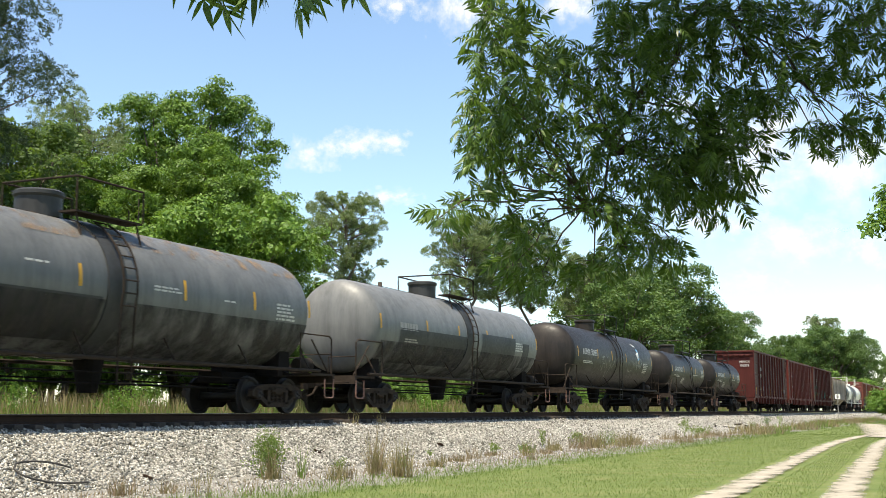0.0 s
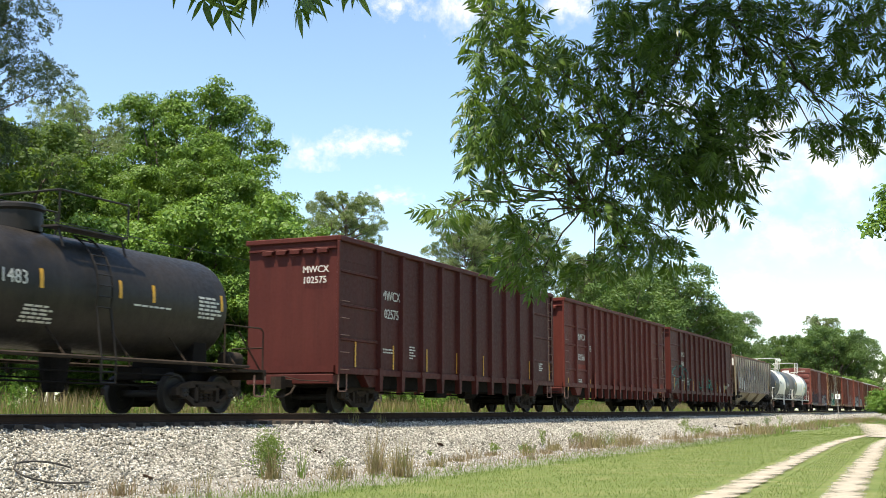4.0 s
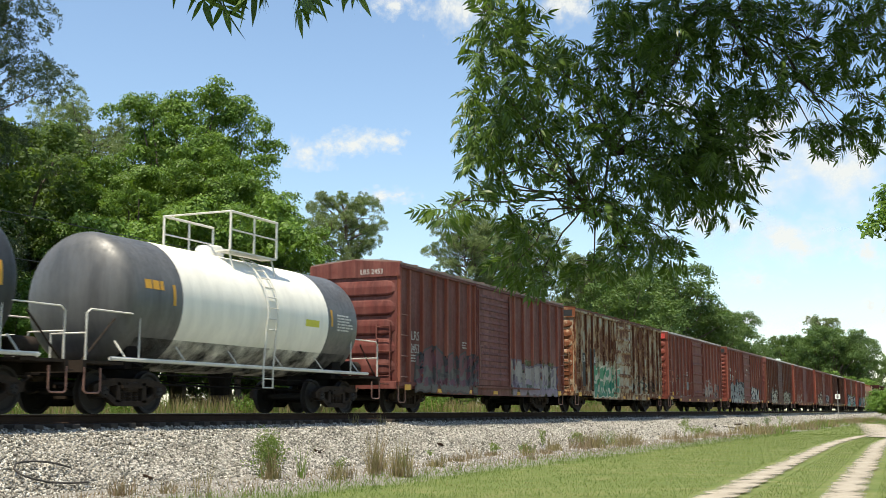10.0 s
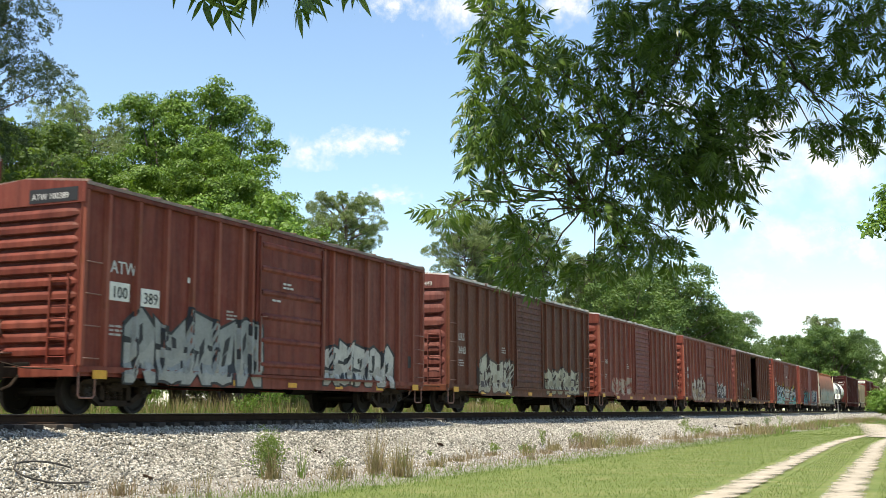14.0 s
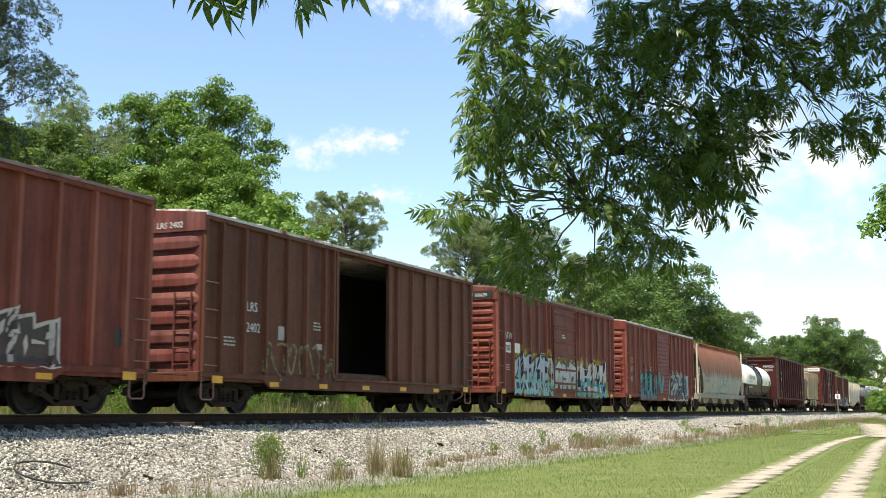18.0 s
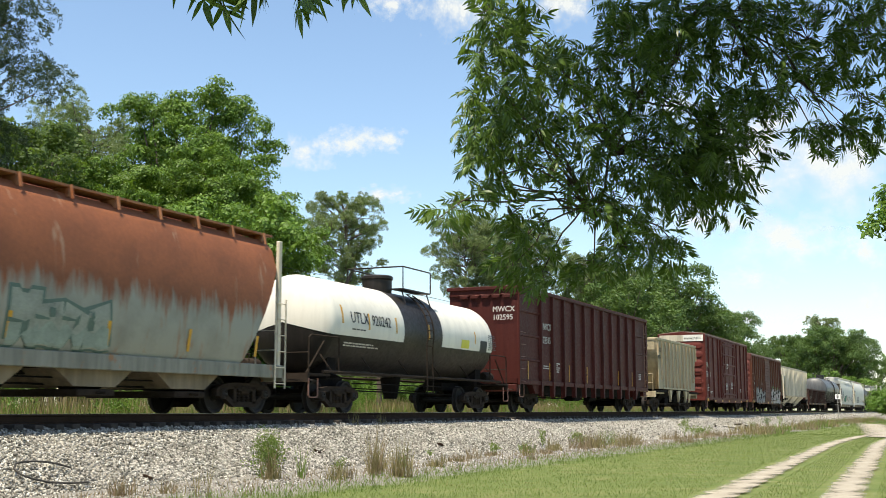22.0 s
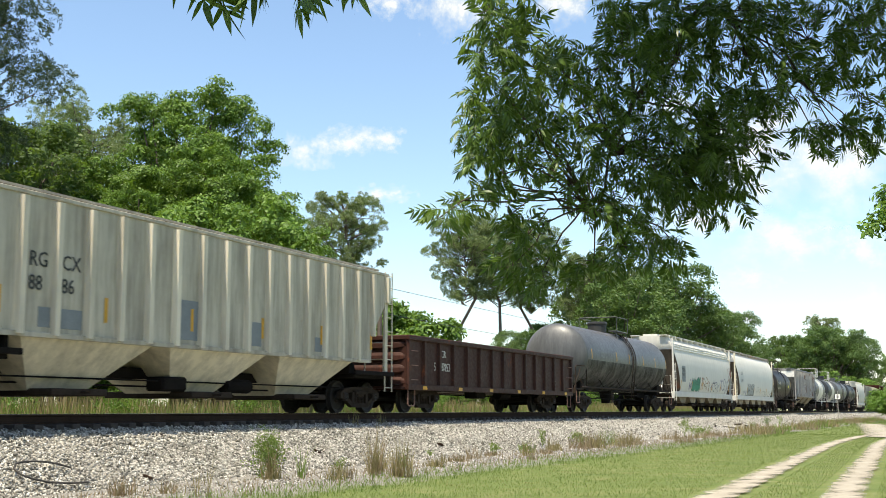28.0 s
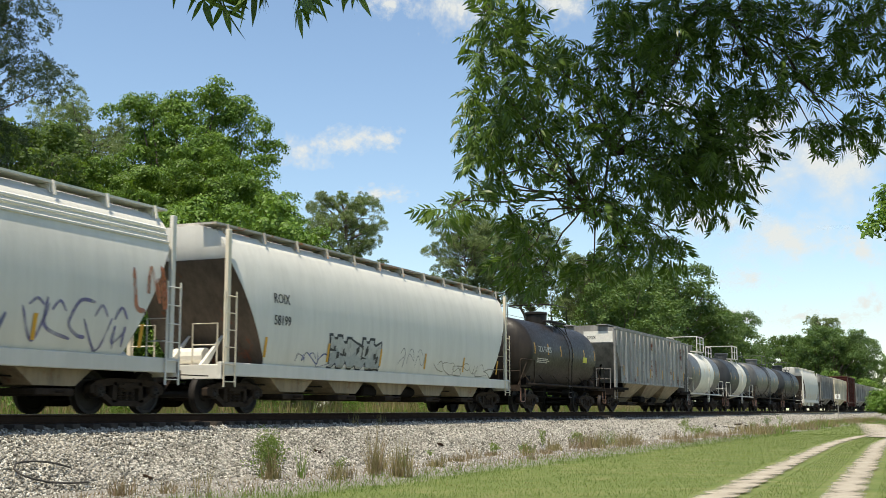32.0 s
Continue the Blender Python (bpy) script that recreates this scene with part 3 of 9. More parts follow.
plant(dark_tree, *at_view(-19.0, 62), 0)
lime_tree = broadleaf("broadleaf_tree", "young light green tree at the edge of the belt", 8, 3.4, 3, 6000, 0.14, leaf_lime, lobes=22, low=0.03, lift=0.5)
plant(lime_tree, *at_view(-11.2, 49), 0, 1.3)
tall_pine = pine("pine_tree", "tall pine with an open crown of needles", 22, 5, 4200, needles, bare=0.56, reach=0.2, tuft=0.0125, boughs=62, flat=0.8, puff=0.028)
plant(tall_pine, *at_view(-4.9, 118), 0)
lush_pine = pine("pine_tree", "full dark pine standing close beyond the railway", 22, 6, 21000, needles_dark, bare=0.1, reach=0.23, tuft=0.0082, boughs=64, flat=0.7, puff=0.052)
plant(lush_pine, *at_view(-25.6, 44), 150)
mid_pine = pine("pine_tree", "green pine rising out of the tree belt", 18.0, 9, 8000, needles, bare=0.35, reach=0.27, tuft=0.011, boughs=50, flat=0.8, puff=0.045)
plant(mid_pine, *at_view(-16.9, 70), 200, 0.97)
again(lush_pine, *at_view(-20.6, 62), 100, 0.66)
again(lush_pine, *at_view(-18.9, 66), 220, 0.62)
far_tree = broadleaf("broadleaf_tree", "hardwood in the far tree belt along the line", 18, 6.2, 12, 3000, 0.3, leaf_far, lobes=26, low=0.05)
plant(far_tree, *at_view(11.3, 172), 10, 1.27)
far_dark = broadleaf("broadleaf_tree", "dark hardwood in the far tree belt along the line", 18, 6.4, 13, 2600, 0.34, leaf_deep, lobes=22, low=0.05)
plant(far_dark, *at_view(16.4, 290), 40, 1.05)
thicket = broadleaf("bush", "leafy thicket at the foot of the tree belt", 6, 3.2, 14, 1300, 0.25, leaf_mid, lobes=12, low=0.0, lift=0.42)
plant(thicket, *at_view(0.0, 110), 0)

belt(mid_tree, ((-8.8, 66, 120, 0.76), (-15.2, 56, 250, 0.98), (-20.6, 52, 80, 0.5)))
belt(dark_tree, ((-16.4, 68, 130, 1.05), (-21.2, 56, 30, 1.12), (-10.6, 58, 70, 0.75)))
belt(lime_tree, ((-14.9, 47, 60, 1.2), (-17.8, 48, 140, 0.8), (-9.0, 56, 230, 0.75), (-20.4, 44, 20, 0.6), (-9.9, 47, 300, 0.8)))
belt(tall_pine, ((1.1, 140, 50, 1.06), (2.7, 145, 150, 1.08), (-18.4, 72, 90, 0.74), (4.3, 150, 250, 1.04), (6.9, 158, 100, 0.96),
                 (8.2, 168, 30, 0.94), (18.0, 310, 120, 1.06), (-2.6, 150, 15, 0.62)))
belt(far_tree, ((10.0, 165, 70, 0.95), (12.9, 180, 170, 0.9), (13.4, 195, 230, 0.95), (14.8, 255, 60, 0.86), (17.6, 275, 280, 1.06), (18.5, 270, 90, 1.1), (19.4, 275, 130, 1.0),
                (8.9, 150, 310, 1.0), (6.2, 140, 200, 0.6), (3.8, 132, 20, 0.55)))
belt(far_dark, ((15.6, 300, 10, 0.95), (17.1, 310, 120, 1.1), (9.4, 175, 220, 1.22), (7.6, 165, 320, 1.12), (18.9, 300, 200, 1.0), (14.3, 280, 80, 0.74), (5.0, 155, 140, 0.7), (20.2, 330, 60, 0.8)))
belt(thicket, ((-3.4, 92, 30, 1.5), (-2.2, 96, 200, 1.6), (-4.6, 90, 80, 1.25), (-1.0, 100, 120, 1.5)))
belt(thicket, tuple((-4.6 + i * 1.02, 84 + i * 7.4, i * 47, 0.75 + 0.3 * ((i * 7) % 5) / 5 + i * 0.02) for i in range(25)))
edge_tree = broadleaf("broadleaf_tree", "light green tree by the lane", 9.2, 2.6, 21, 900, 0.2, leaf_lime, lobes=10, low=0.62, lift=0.8)
plant(edge_tree, *at_view(24.2, 38), 0)
for i in range(22):
    x = 6 + i * 5.6
    again(thicket, x, 36.5 + (i * 5) % 4, i * 61, 0.5 + 0.14 * ((i * 3) % 4))
for i in range(15):
    again(dark_tree if i % 3 == 0 else thicket, 12 + i * 5.6, 43.0 + (i * 7) % 3, i * 83, 0.5 if i % 3 == 0 else 0.85)


# ---- freight cars. Each stands at x = 0 of its own space, its leading end towards -x, its lit-by-day side towards -y.
@lru_cache(None)
def side_frame_mesh():
    """Cast side frame: bowed top and bottom chords round two openings and the spring window."""
    m = Mesh()
    y0, y1 = -0.07, 0.07
    top = [(-1.18, 0.42), (-1.18, 0.58), (-0.98, 0.68), (-0.55, 0.74), (0.55, 0.74), (0.98, 0.68), (1.18, 0.58), (1.18, 0.42),
           (0.98, 0.42), (0.9, 0.54), (0.5, 0.6), (-0.5, 0.6), (-0.9, 0.54), (-0.98, 0.42)]
    m.prism(top, y0, y1, "y")
    low = [(-0.98, 0.52), (-0.86, 0.5), (-0.42, 0.28), (0.42, 0.28), (0.86, 0.5), (0.98, 0.52), (0.92, 0.4), (0.46, 0.16), (-0.46, 0.16), (-0.92, 0.4)]
    m.prism(low, y0, y1, "y")
    for s in (-1, 1):
        m.prism([(s * 0.34, 0.24), (s * 0.5, 0.24), (s * 0.46, 0.66), (s * 0.36, 0.66)], y0, y1, "y")
        m.box(s * 0.89 - 0.16, s * 0.89 + 0.16, -0.1, 0.08, 0.36, 0.6, 0.03)
    return m.done("side_frame")


@lru_cache(None)
def spring_mesh():
    m = Mesh()
    for x in (-0.2, 0.0, 0.2):
        prof = []
        for i in range(9):
            prof += [(0.24 + i * 0.035, 0.06), (0.257 + i * 0.035, 0.078)]
        m.turn(prof, (x, 0, 0), "z", 10)
    m.box(-0.34, 0.34, -0.12, 0.12, 0.54, 0.6)
    return m.done("spring_nest")


@lru_cache(None)
def wheelset_mesh(r):
    """Two flanged wheels on an axle with bolted bearing caps."""
    m = Mesh()
    for s in (-1, 1):
        a = 0.7 * s
        prof = [(a + 0.13 * s, 0.0), (a + 0.13 * s, 0.15), (a + 0.07 * s, 0.17), (a + 0.08 * s, r - 0.1), (a + 0.12 * s, r - 0.06), (a + 0.125 * s, r - 0.006),
                (a + 0.02 * s, r), (a, r + 0.027), (a - 0.02 * s, r + 0.02), (a - 0.02 * s, r - 0.08), (a + 0.02 * s, r - 0.1), (a + 0.02 * s, 0.16), (a - 0.03 * s, 0.14), (a - 0.03 * s, 0.0)]
        m.turn(prof, (0, 0, 0), "y", 28)
        m.turn([(1.12 * s, 0.0), (1.12 * s, 0.09), (1.09 * s, 0.12), (0.86 * s, 0.12), (0.86 * s, 0.0)], (0, 0, 0), "y", 12)
        for k in range(3):
            t = k * 2.094
            m.box(math.cos(t) * 0.06 - 0.018, math.cos(t) * 0.06 + 0.018, min(1.12 * s, 1.15 * s), max(1.12 * s, 1.15 * s), math.sin(t) * 0.06 - 0.018, math.sin(t) * 0.06 + 0.018)
    m.tube([(0, -0.86, 0), (0, 0.86, 0)], 0.085, 10)
    return m.done("wheelset", True)


@lru_cache(None)
def bolster_mesh():
    m = Mesh().box(-0.2, 0.2, -1.1, 1.1, 0.46, 0.68, 0.04)
    for s in (-1, 1):
        m.box(s * 0.36 - 0.05, s * 0.36 + 0.05, -0.66, 0.66, 0.3, 0.42, 0.02)
        m.box(s * 0.4 - 0.03, s * 0.4 + 0.03, -0.78, -0.62, 0.3, 0.62)
        m.box(s * 0.4 - 0.03, s * 0.4 + 0.03, 0.62, 0.78, 0.3, 0.62)
    m.turn([(0.66, 0.0), (0.66, 0.19), (0.8, 0.19), (0.8, 0.0)], (0, 0, 0), "z", 14)
    return m.done("truck")


SPINNERS, TRAIN, POSTS = [], [], {}


def truck(car, x, r=0.457, base=1.78):
    t = part("truck", bolster_mesh(), steel_dark, car, "cast steel four-wheel truck", pose(x, 0, 0))
    for s in (-1, 1):
        part("side_frame", side_frame_mesh(), steel_dark, t, m=pose(0, s * 1.0, 0))
        part("spring_nest", spring_mesh(), steel_dark, t, m=pose(0, s * 1.0, 0))
        w = part("wheelset", wheelset_mesh(r), wheel_steel, t, "rolling steel wheels on an axle", pose(s * base / 2, 0, r))
        SPINNERS.append((w, car, x + s * base / 2, s * base / 2, r))
    return t


@lru_cache(None)
def coupler_mesh():
    m = Mesh().box(-0.1, 0.55, -0.11, 0.11, 0.72, 0.93, 0.02)
    m.prism([(-0.12, -0.13), (-0.42, -0.17), (-0.5, -0.06), (-0.44, 0.0), (-0.4, 0.03), (-0.42, 0.16), (-0.3, 0.2), (-0.12, 0.13)], 0.66, 0.99, "z")
    m.tube([(0.1, -0.3, 0.75), (-0.1, -0.3, 0.55), (-0.3, -0.12, 0.42), (-0.46, 0.0, 0.46)], 0.028, 6)
    m.tube([(0.2, -1.3, 0.86), (0.05, -1.3, 0.86), (0.02, -0.5, 0.9), (-0.1, 0.0, 1.02)], 0.014, 5)
    return m.done("coupler")


def running_gear(car, half, centres, r=0.457, sill=True, stub=False):
    for s in (-1, 1):
        truck(car, s * centres / 2, r)
        part("coupler", coupler_mesh(), steel_dark, car, m=pose(s * (half + 0.38), 0, 0, 0, 0, 0 if s < 0 else 180))
    if stub:
        for s in (-1, 1):
            a, b = s * (half + 0.05), s * (centres / 2 - 1.5)
            part("stub_sill", Mesh().box(min(a, b), max(a, b), -0.36, 0.36, 0.76, 1.04, 0.02), under_black, car)
        for y, za, zb_, rad in ((-0.5, 0.66, 0.62, 0.022), (-0.9, 0.86, 0.86, 0.018), (0.6, 0.78, 0.74, 0.02)):
            part("brake_rod", Mesh().tube([(-centres / 2 + 1.1, y, za), (centres / 2 - 1.1, y, zb_)], rad, 5), under_black, car)
    elif sill:
        m = Mesh().box(-half - 0.05, half + 0.05, -0.33, 0.33, 0.78, 1.02, 0.02)
        m.box(-1.6, -0.7, -1.05, -0.55, 0.5, 0.82, 0.05)
        m.turn([(-0.55, 0.0), (-0.55, 0.17), (0.5, 0.17), (0.5, 0.0)], (1.6, -0.8, 0.66), "x", 12)
        m.tube([(-centres / 2 + 1.2, -0.5, 0.62), (centres / 2 - 1.2, -0.5, 0.58)], 0.022, 5)
        m.tube([(-centres / 2 + 1.0, -0.9, 0.72), (centres / 2 - 1.0, -0.9, 0.72)], 0.018, 5)
        part("brake_gear", m, under_black, car, "grimy underframe sill with brake cylinder and rods")


@lru_cache(None)
def ladder_mesh(w, h, n):
    """Stiles and rungs, facing -y, from z = 0 to h."""
    m = Mesh()
    for x in (0, w):
        m.box(x - 0.02, x + 0.02, -0.07, -0.045, 0, h)
    for i in range(n):
        z = 0.12 + (h - 0.24) * i / max(1, n - 1)
        m.tube([(0, -0.06, z), (w, -0.06, z)], 0.014, 5)
    return m.done("ladder")


@lru_cache(None)
def grabs_mesh(w, h, n):
    m = Mesh()
    for i in range(n):
        z = h * i / max(1, n - 1)
        m.tube([(0, 0, z), (0, -0.09, z), (w, -0.09, z), (w, 0, z)], 0.013, 5)
    return m.done("grab_irons")


@lru_cache(None)
def stirrup_mesh():
    return Mesh().tube([(0, 0, 0.5), (0, 0, 0.05), (0.06, 0, 0), (0.42, 0, 0), (0.48, 0, 0.05), (0.48, 0, 0.5)], 0.02, 5).done("stirrup_step")


@lru_cache(None)
def rib_mesh(h, w, d):
    """Pressed hat-section post, against the plane y = 0, from z = 0 to h."""
    pr = [(-w / 2 - 0.03, 0.0), (-w / 2 - 0.03, -0.008), (-w / 2, -0.008), (-w * 0.36, -d), (w * 0.36, -d), (w / 2, -0.008), (w / 2 + 0.03, -0.008), (w / 2 + 0.03, 0.0)]
    return Mesh().prism(pr, 0, h, "z").done("side_post")


@lru_cache(None)
def end_rib_mesh(half, hgt):
    """Pressed corrugation of an end sheet, against x = 0 and bulging to -x, tapering out at both sides."""
    m = Mesh()
    cols = [(-half, 0.0), (-half + 0.14, 0.75), (-half + 0.3, 1.0), (half - 0.3, 1.0), (half - 0.14, 0.75), (half, 0.0)]
    prof = [(0.0, -0.5), (0.05, -0.42), (0.062, -0.34), (0.062, 0.1), (0.052, 0.2), (0.02, 0.42), (0.0, 0.5)]
    vs = [(-d * k, y, z * hgt * (0.35 + 0.65 * k)) for y, k in cols for d, z in prof]
    n = len(prof)
    fs = [(i * n + j, i * n + j + 1, i * n + n + j + 1, i * n + n + j) for i in range(len(cols) - 1) for j in range(n - 1)]
    return m.put(vs, fs).done("end_corrugation")


@lru_cache(None)
def bar_mesh(w, h):
    return Mesh().box(-w / 2, w / 2, -0.004, 0, -h / 2, h / 2).done("marking")


def mark(car, name, x, y, z, w, h, material, label=""):
    return part(name, bar_mesh(w, h), material, car, label, pose(x, y, z))


def letter(car, text, x, y, z, size, material=None, align="LEFT", squeeze=0.95, end=False, weight=0.0):
    """Stencilled words on the near side, or with end on the leading end."""
    me = words(text, size, align, squeeze, weight)
    m = pose(x, y, z) if not end else pose(x, y, z, 0, 0, -90)
    return part("lettering", me, material or white_letters, car, "stencilled " + ("white" if (material or white_letters) == white_letters else "dark") + " lettering", m)


def between_posts(text, x, size, surface, wide=0.68):
    """Split words into runs, each starting where its letters clear the next post: (run, x)."""
    flat = max(surface(x + 0.05 * k) for k in range(30))
    out, run, start, at = [], "", x, x
    for ch in text:
        wd = size * wide
        hit = [at + 0.03 * k for k in range(-1, int(wd / 0.03) + 2) if surface(at + 0.03 * k) < flat - 0.03]
        if hit:
            if run:
                out.append((run, start))
            end = hit[-1]
            while surface(end) < flat - 0.03:
                end += 0.02
            run, start, at = "", end + 0.03, end + 0.03
        run += ch
        at += wd
    return out + [(run, start)]


def small_print(car, x, y, z, rows, seed=0, w=0.6, material=None, h=0.045):
    """Lines of stencil too small to read."""
    r = random.Random(seed)
    m = Mesh()
    for i in range(rows):
        a = 0
        ln = w * r.uniform(0.6, 1)
        while a < ln:
            k = r.uniform(0.06, 0.2)
            m.box(a, a + k, -0.003, 0, -i * h * 1.9, h - i * h * 1.9)
            a += k + 0.035
    part("small_lettering", m, material or white_letters, car, "lines of small stencil", pose(x, y, z))


@lru_cache(None)
def spray_can(colour, faded):
    """Sprayed enamel that thins out in patches."""
    m = plain("spray_%d_%d_%d%s" % (*(int(100 * k) for k in colour), "_faded" if faded else ""), colour, 0.6, var=0.3, scale=2.5)
    nt = m.node_tree
    n = noise_at(nt, coords(nt, (1, 1, 0.6)), 2.6, 6, 0.7)
    a = ramp(nt, n, [(0.3, (0.12,) * 3), (0.62, (0.85,) * 3)] if faded else [(0.25, (0.55,) * 3), (0.45, (1.0,) * 3)])
    nt.links.new(a.outputs[0], nt.nodes["Principled BSDF"].inputs["Alpha"])
    return m


# bare strokes of block shapes, in a unit square
STROKES = (((0.1, 1.0), (0.1, 0.05), (0.95, 0.05)), ((0.05, 0.95), (0.5, 0.1), (0.95, 0.95)), ((0.9, 0.85), (0.35, 0.98), (0.08, 0.5), (0.35, 0.05), (0.9, 0.2)),
           ((0.05, 0.05), (0.25, 0.95), (0.75, 0.1), (0.95, 0.95)), ((0.85, 0.9), (0.2, 0.85), (0.25, 0.55), (0.8, 0.45), (0.75, 0.08), (0.1, 0.1)), ((0.1, 0.05), (0.12, 0.95), (0.85, 0.75), (0.2, 0.45), (0.9, 0.05)),
           ((0.5, 0.95), (0.08, 0.6), (0.15, 0.15), (0.55, 0.03), (0.92, 0.35), (0.8, 0.85), (0.45, 0.97)))


def spray_paint(car, x0, z0, w, h, colours, seed, surface, count=5, line=0.07, outline=(0.02, 0.02, 0.022), name="graffiti", label="looping sprayed graffiti"):
    """Sprayed shapes that lie on the sheet and over its posts: fat outlined blocks, or with a thin line looping scrawls."""
    r = random.Random(seed)

    def emit(fills, rims):
        """Each sprayed shape is a piece of its own for each of its colours."""
        tops = []
        for f, c in zip(fills, colours):
            if f.v:
                tops.append(part(name, f, spray_can(tuple(c), outline is None), car, label))
        if outline and tops and rims.v:
            part("outline", rims, spray_can(tuple(outline), False), tops[0])

    def ribbon(m, pts, wd, off):
        pts = [Vector(p) for p in pts]
        dense = []
        for a, b in zip(pts, pts[1:]):
            k = max(1, int((b - a).length / 0.05))
            dense += [a.lerp(b, i / k) for i in range(k)]
        dense.append(pts[-1])
        vs = []
        for i, p in enumerate(dense):
            d = (dense[min(i + 2, len(dense) - 1)] - dense[max(0, i - 2)])
            d = d.normalized() if d.length > 1e-6 else Vector((1, 0))
            taper = min(1.0, 0.55 + 0.2 * min(i, len(dense) - 1 - i))
            q = Vector((-d.y, d.x)) * wd / 2 * taper
            for e in (p + q, p - q):
                vs.append((e.x, surface(e.x, e.y) - off - 0.00004 * i, e.y))
        m.put(vs, [(2 * i, 2 * i + 1, 2 * i + 3, 2 * i + 2) for i in range(len(dense) - 1)])

    def curve(ctrl, steps=6):
        """A smooth way through points."""
        q = [ctrl[0]] + ctrl + [ctrl[-1]]
        out = []
        for i in range(1, len(q) - 2):
            for k in range(steps):
                t = k / steps
                out.append(tuple(0.5 * (2 * q[i][e] + (q[i + 1][e] - q[i - 1][e]) * t + (2 * q[i - 1][e] - 5 * q[i][e] + 4 * q[i + 1][e] - q[i + 2][e]) * t * t
                                        + (3 * q[i][e] - q[i - 1][e] - 3 * q[i + 1][e] + q[i + 2][e]) * t ** 3) for e in (0, 1)))
        return out + [ctrl[-1]]

    cw = w / count
    if line > 0.15:
        wide = min(cw, h) * 0.34
        for i in range(count):
            fills, rims = [Mesh() for _ in colours], Mesh()
            lean, grow = r.uniform(-0.12, 0.2), r.uniform(0.86, 1.04)
            kinds = [STROKES[(seed + i * 3 + r.randrange(2)) % len(STROKES)]]
            if r.random() < 0.6:
                kinds.append(((r.uniform(-0.2, 0.3), r.uniform(0.2, 0.9)), (0.5, r.uniform(0.2, 0.8)), (r.uniform(0.7, 1.25), r.uniform(0.1, 0.95))))
            for kind in kinds:
                ctrl = []
                for a, b in kind:
                    px = x0 + cw * (i - 0.04 + 1.08 * a + lean * (b - 0.5) + r.uniform(-0.15, 0.15))
                    ctrl.append((px, z0 + wide * 0.5 + (h - wide) * max(0.0, min(1.0, b * grow + r.uniform(-0.14, 0.14)))))
                way = curve(ctrl)
                lift = 0.003 * (i % 2)
                if outline:
                    ribbon(rims, way, wide + 0.11, 0.004 + lift * 0.3)
                ribbon(fills[0], way, wide, 0.009 + lift)
                # the foot of each shape fades into the next colour
                run = []
                cut = z0 + h * r.uniform(0.36, 0.55)
                for q in way + [(0, 99)]:
                    if q[1] < cut:
                        run.append(q)
                    else:
                        if len(run) > 2 and len(colours) > 1:
                            ribbon(fills[1], run, wide * 0.97, 0.014 + lift)
                        run = []
                if len(colours) > 2 and len(way) > 6:
                    ribbon(fills[2], [(a + wide * 0.12, b + wide * 0.16) for a, b in way[1:len(way) // 2]], wide * 0.3, 0.018 + lift)
            emit(fills, rims)
    else:
        for i in range(count):
            fills, rims = [Mesh() for _ in colours], Mesh()
            col = fills[r.randrange(len(colours))]
            wide = line * r.uniform(0.8, 1.15)
            if r.random() < 0.5:
                kind = STROKES[r.randrange(len(STROKES))]
                tall, foot = r.uniform(0.55, 0.95), r.uniform(0.0, 0.2)
                ctrl = [(x0 + cw * (i - 0.15 + 1.3 * a + r.uniform(-0.25, 0.25)), z0 + h * max(0.0, min(1.0, foot + b * tall + r.uniform(-0.2, 0.2)))) for a, b in kind]
            else:
                n = r.choice((4, 5, 6))
                mid = z0 + h * r.uniform(0.35, 0.6)
                ctrl = [(x0 + cw * (i + (k + 0.5) / n) + cw * 0.22 * math.sin(k * 2.1 + seed), min(z0 + h, max(z0, mid + h * 0.4 * math.sin(k * 2.6 + i + seed) * r.uniform(0.5, 1.1)))) for k in range(n)]
            ribbon(col, curve(ctrl, 8), wide, 0.009 + 0.002 * (i % 2))
            if r.random() < 0.5:
                cx = x0 + cw * (i + 0.5)
                ribbon(fills[0], curve([(cx - cw * 0.3, z0 + h * r.uniform(0.6, 0.9)), (cx + cw * 0.05, z0 + h * 0.95), (cx + cw * 0.35, z0 + h * r.uniform(0.5, 0.9))]), line * 0.9, 0.0135)
            emit(fills, rims)


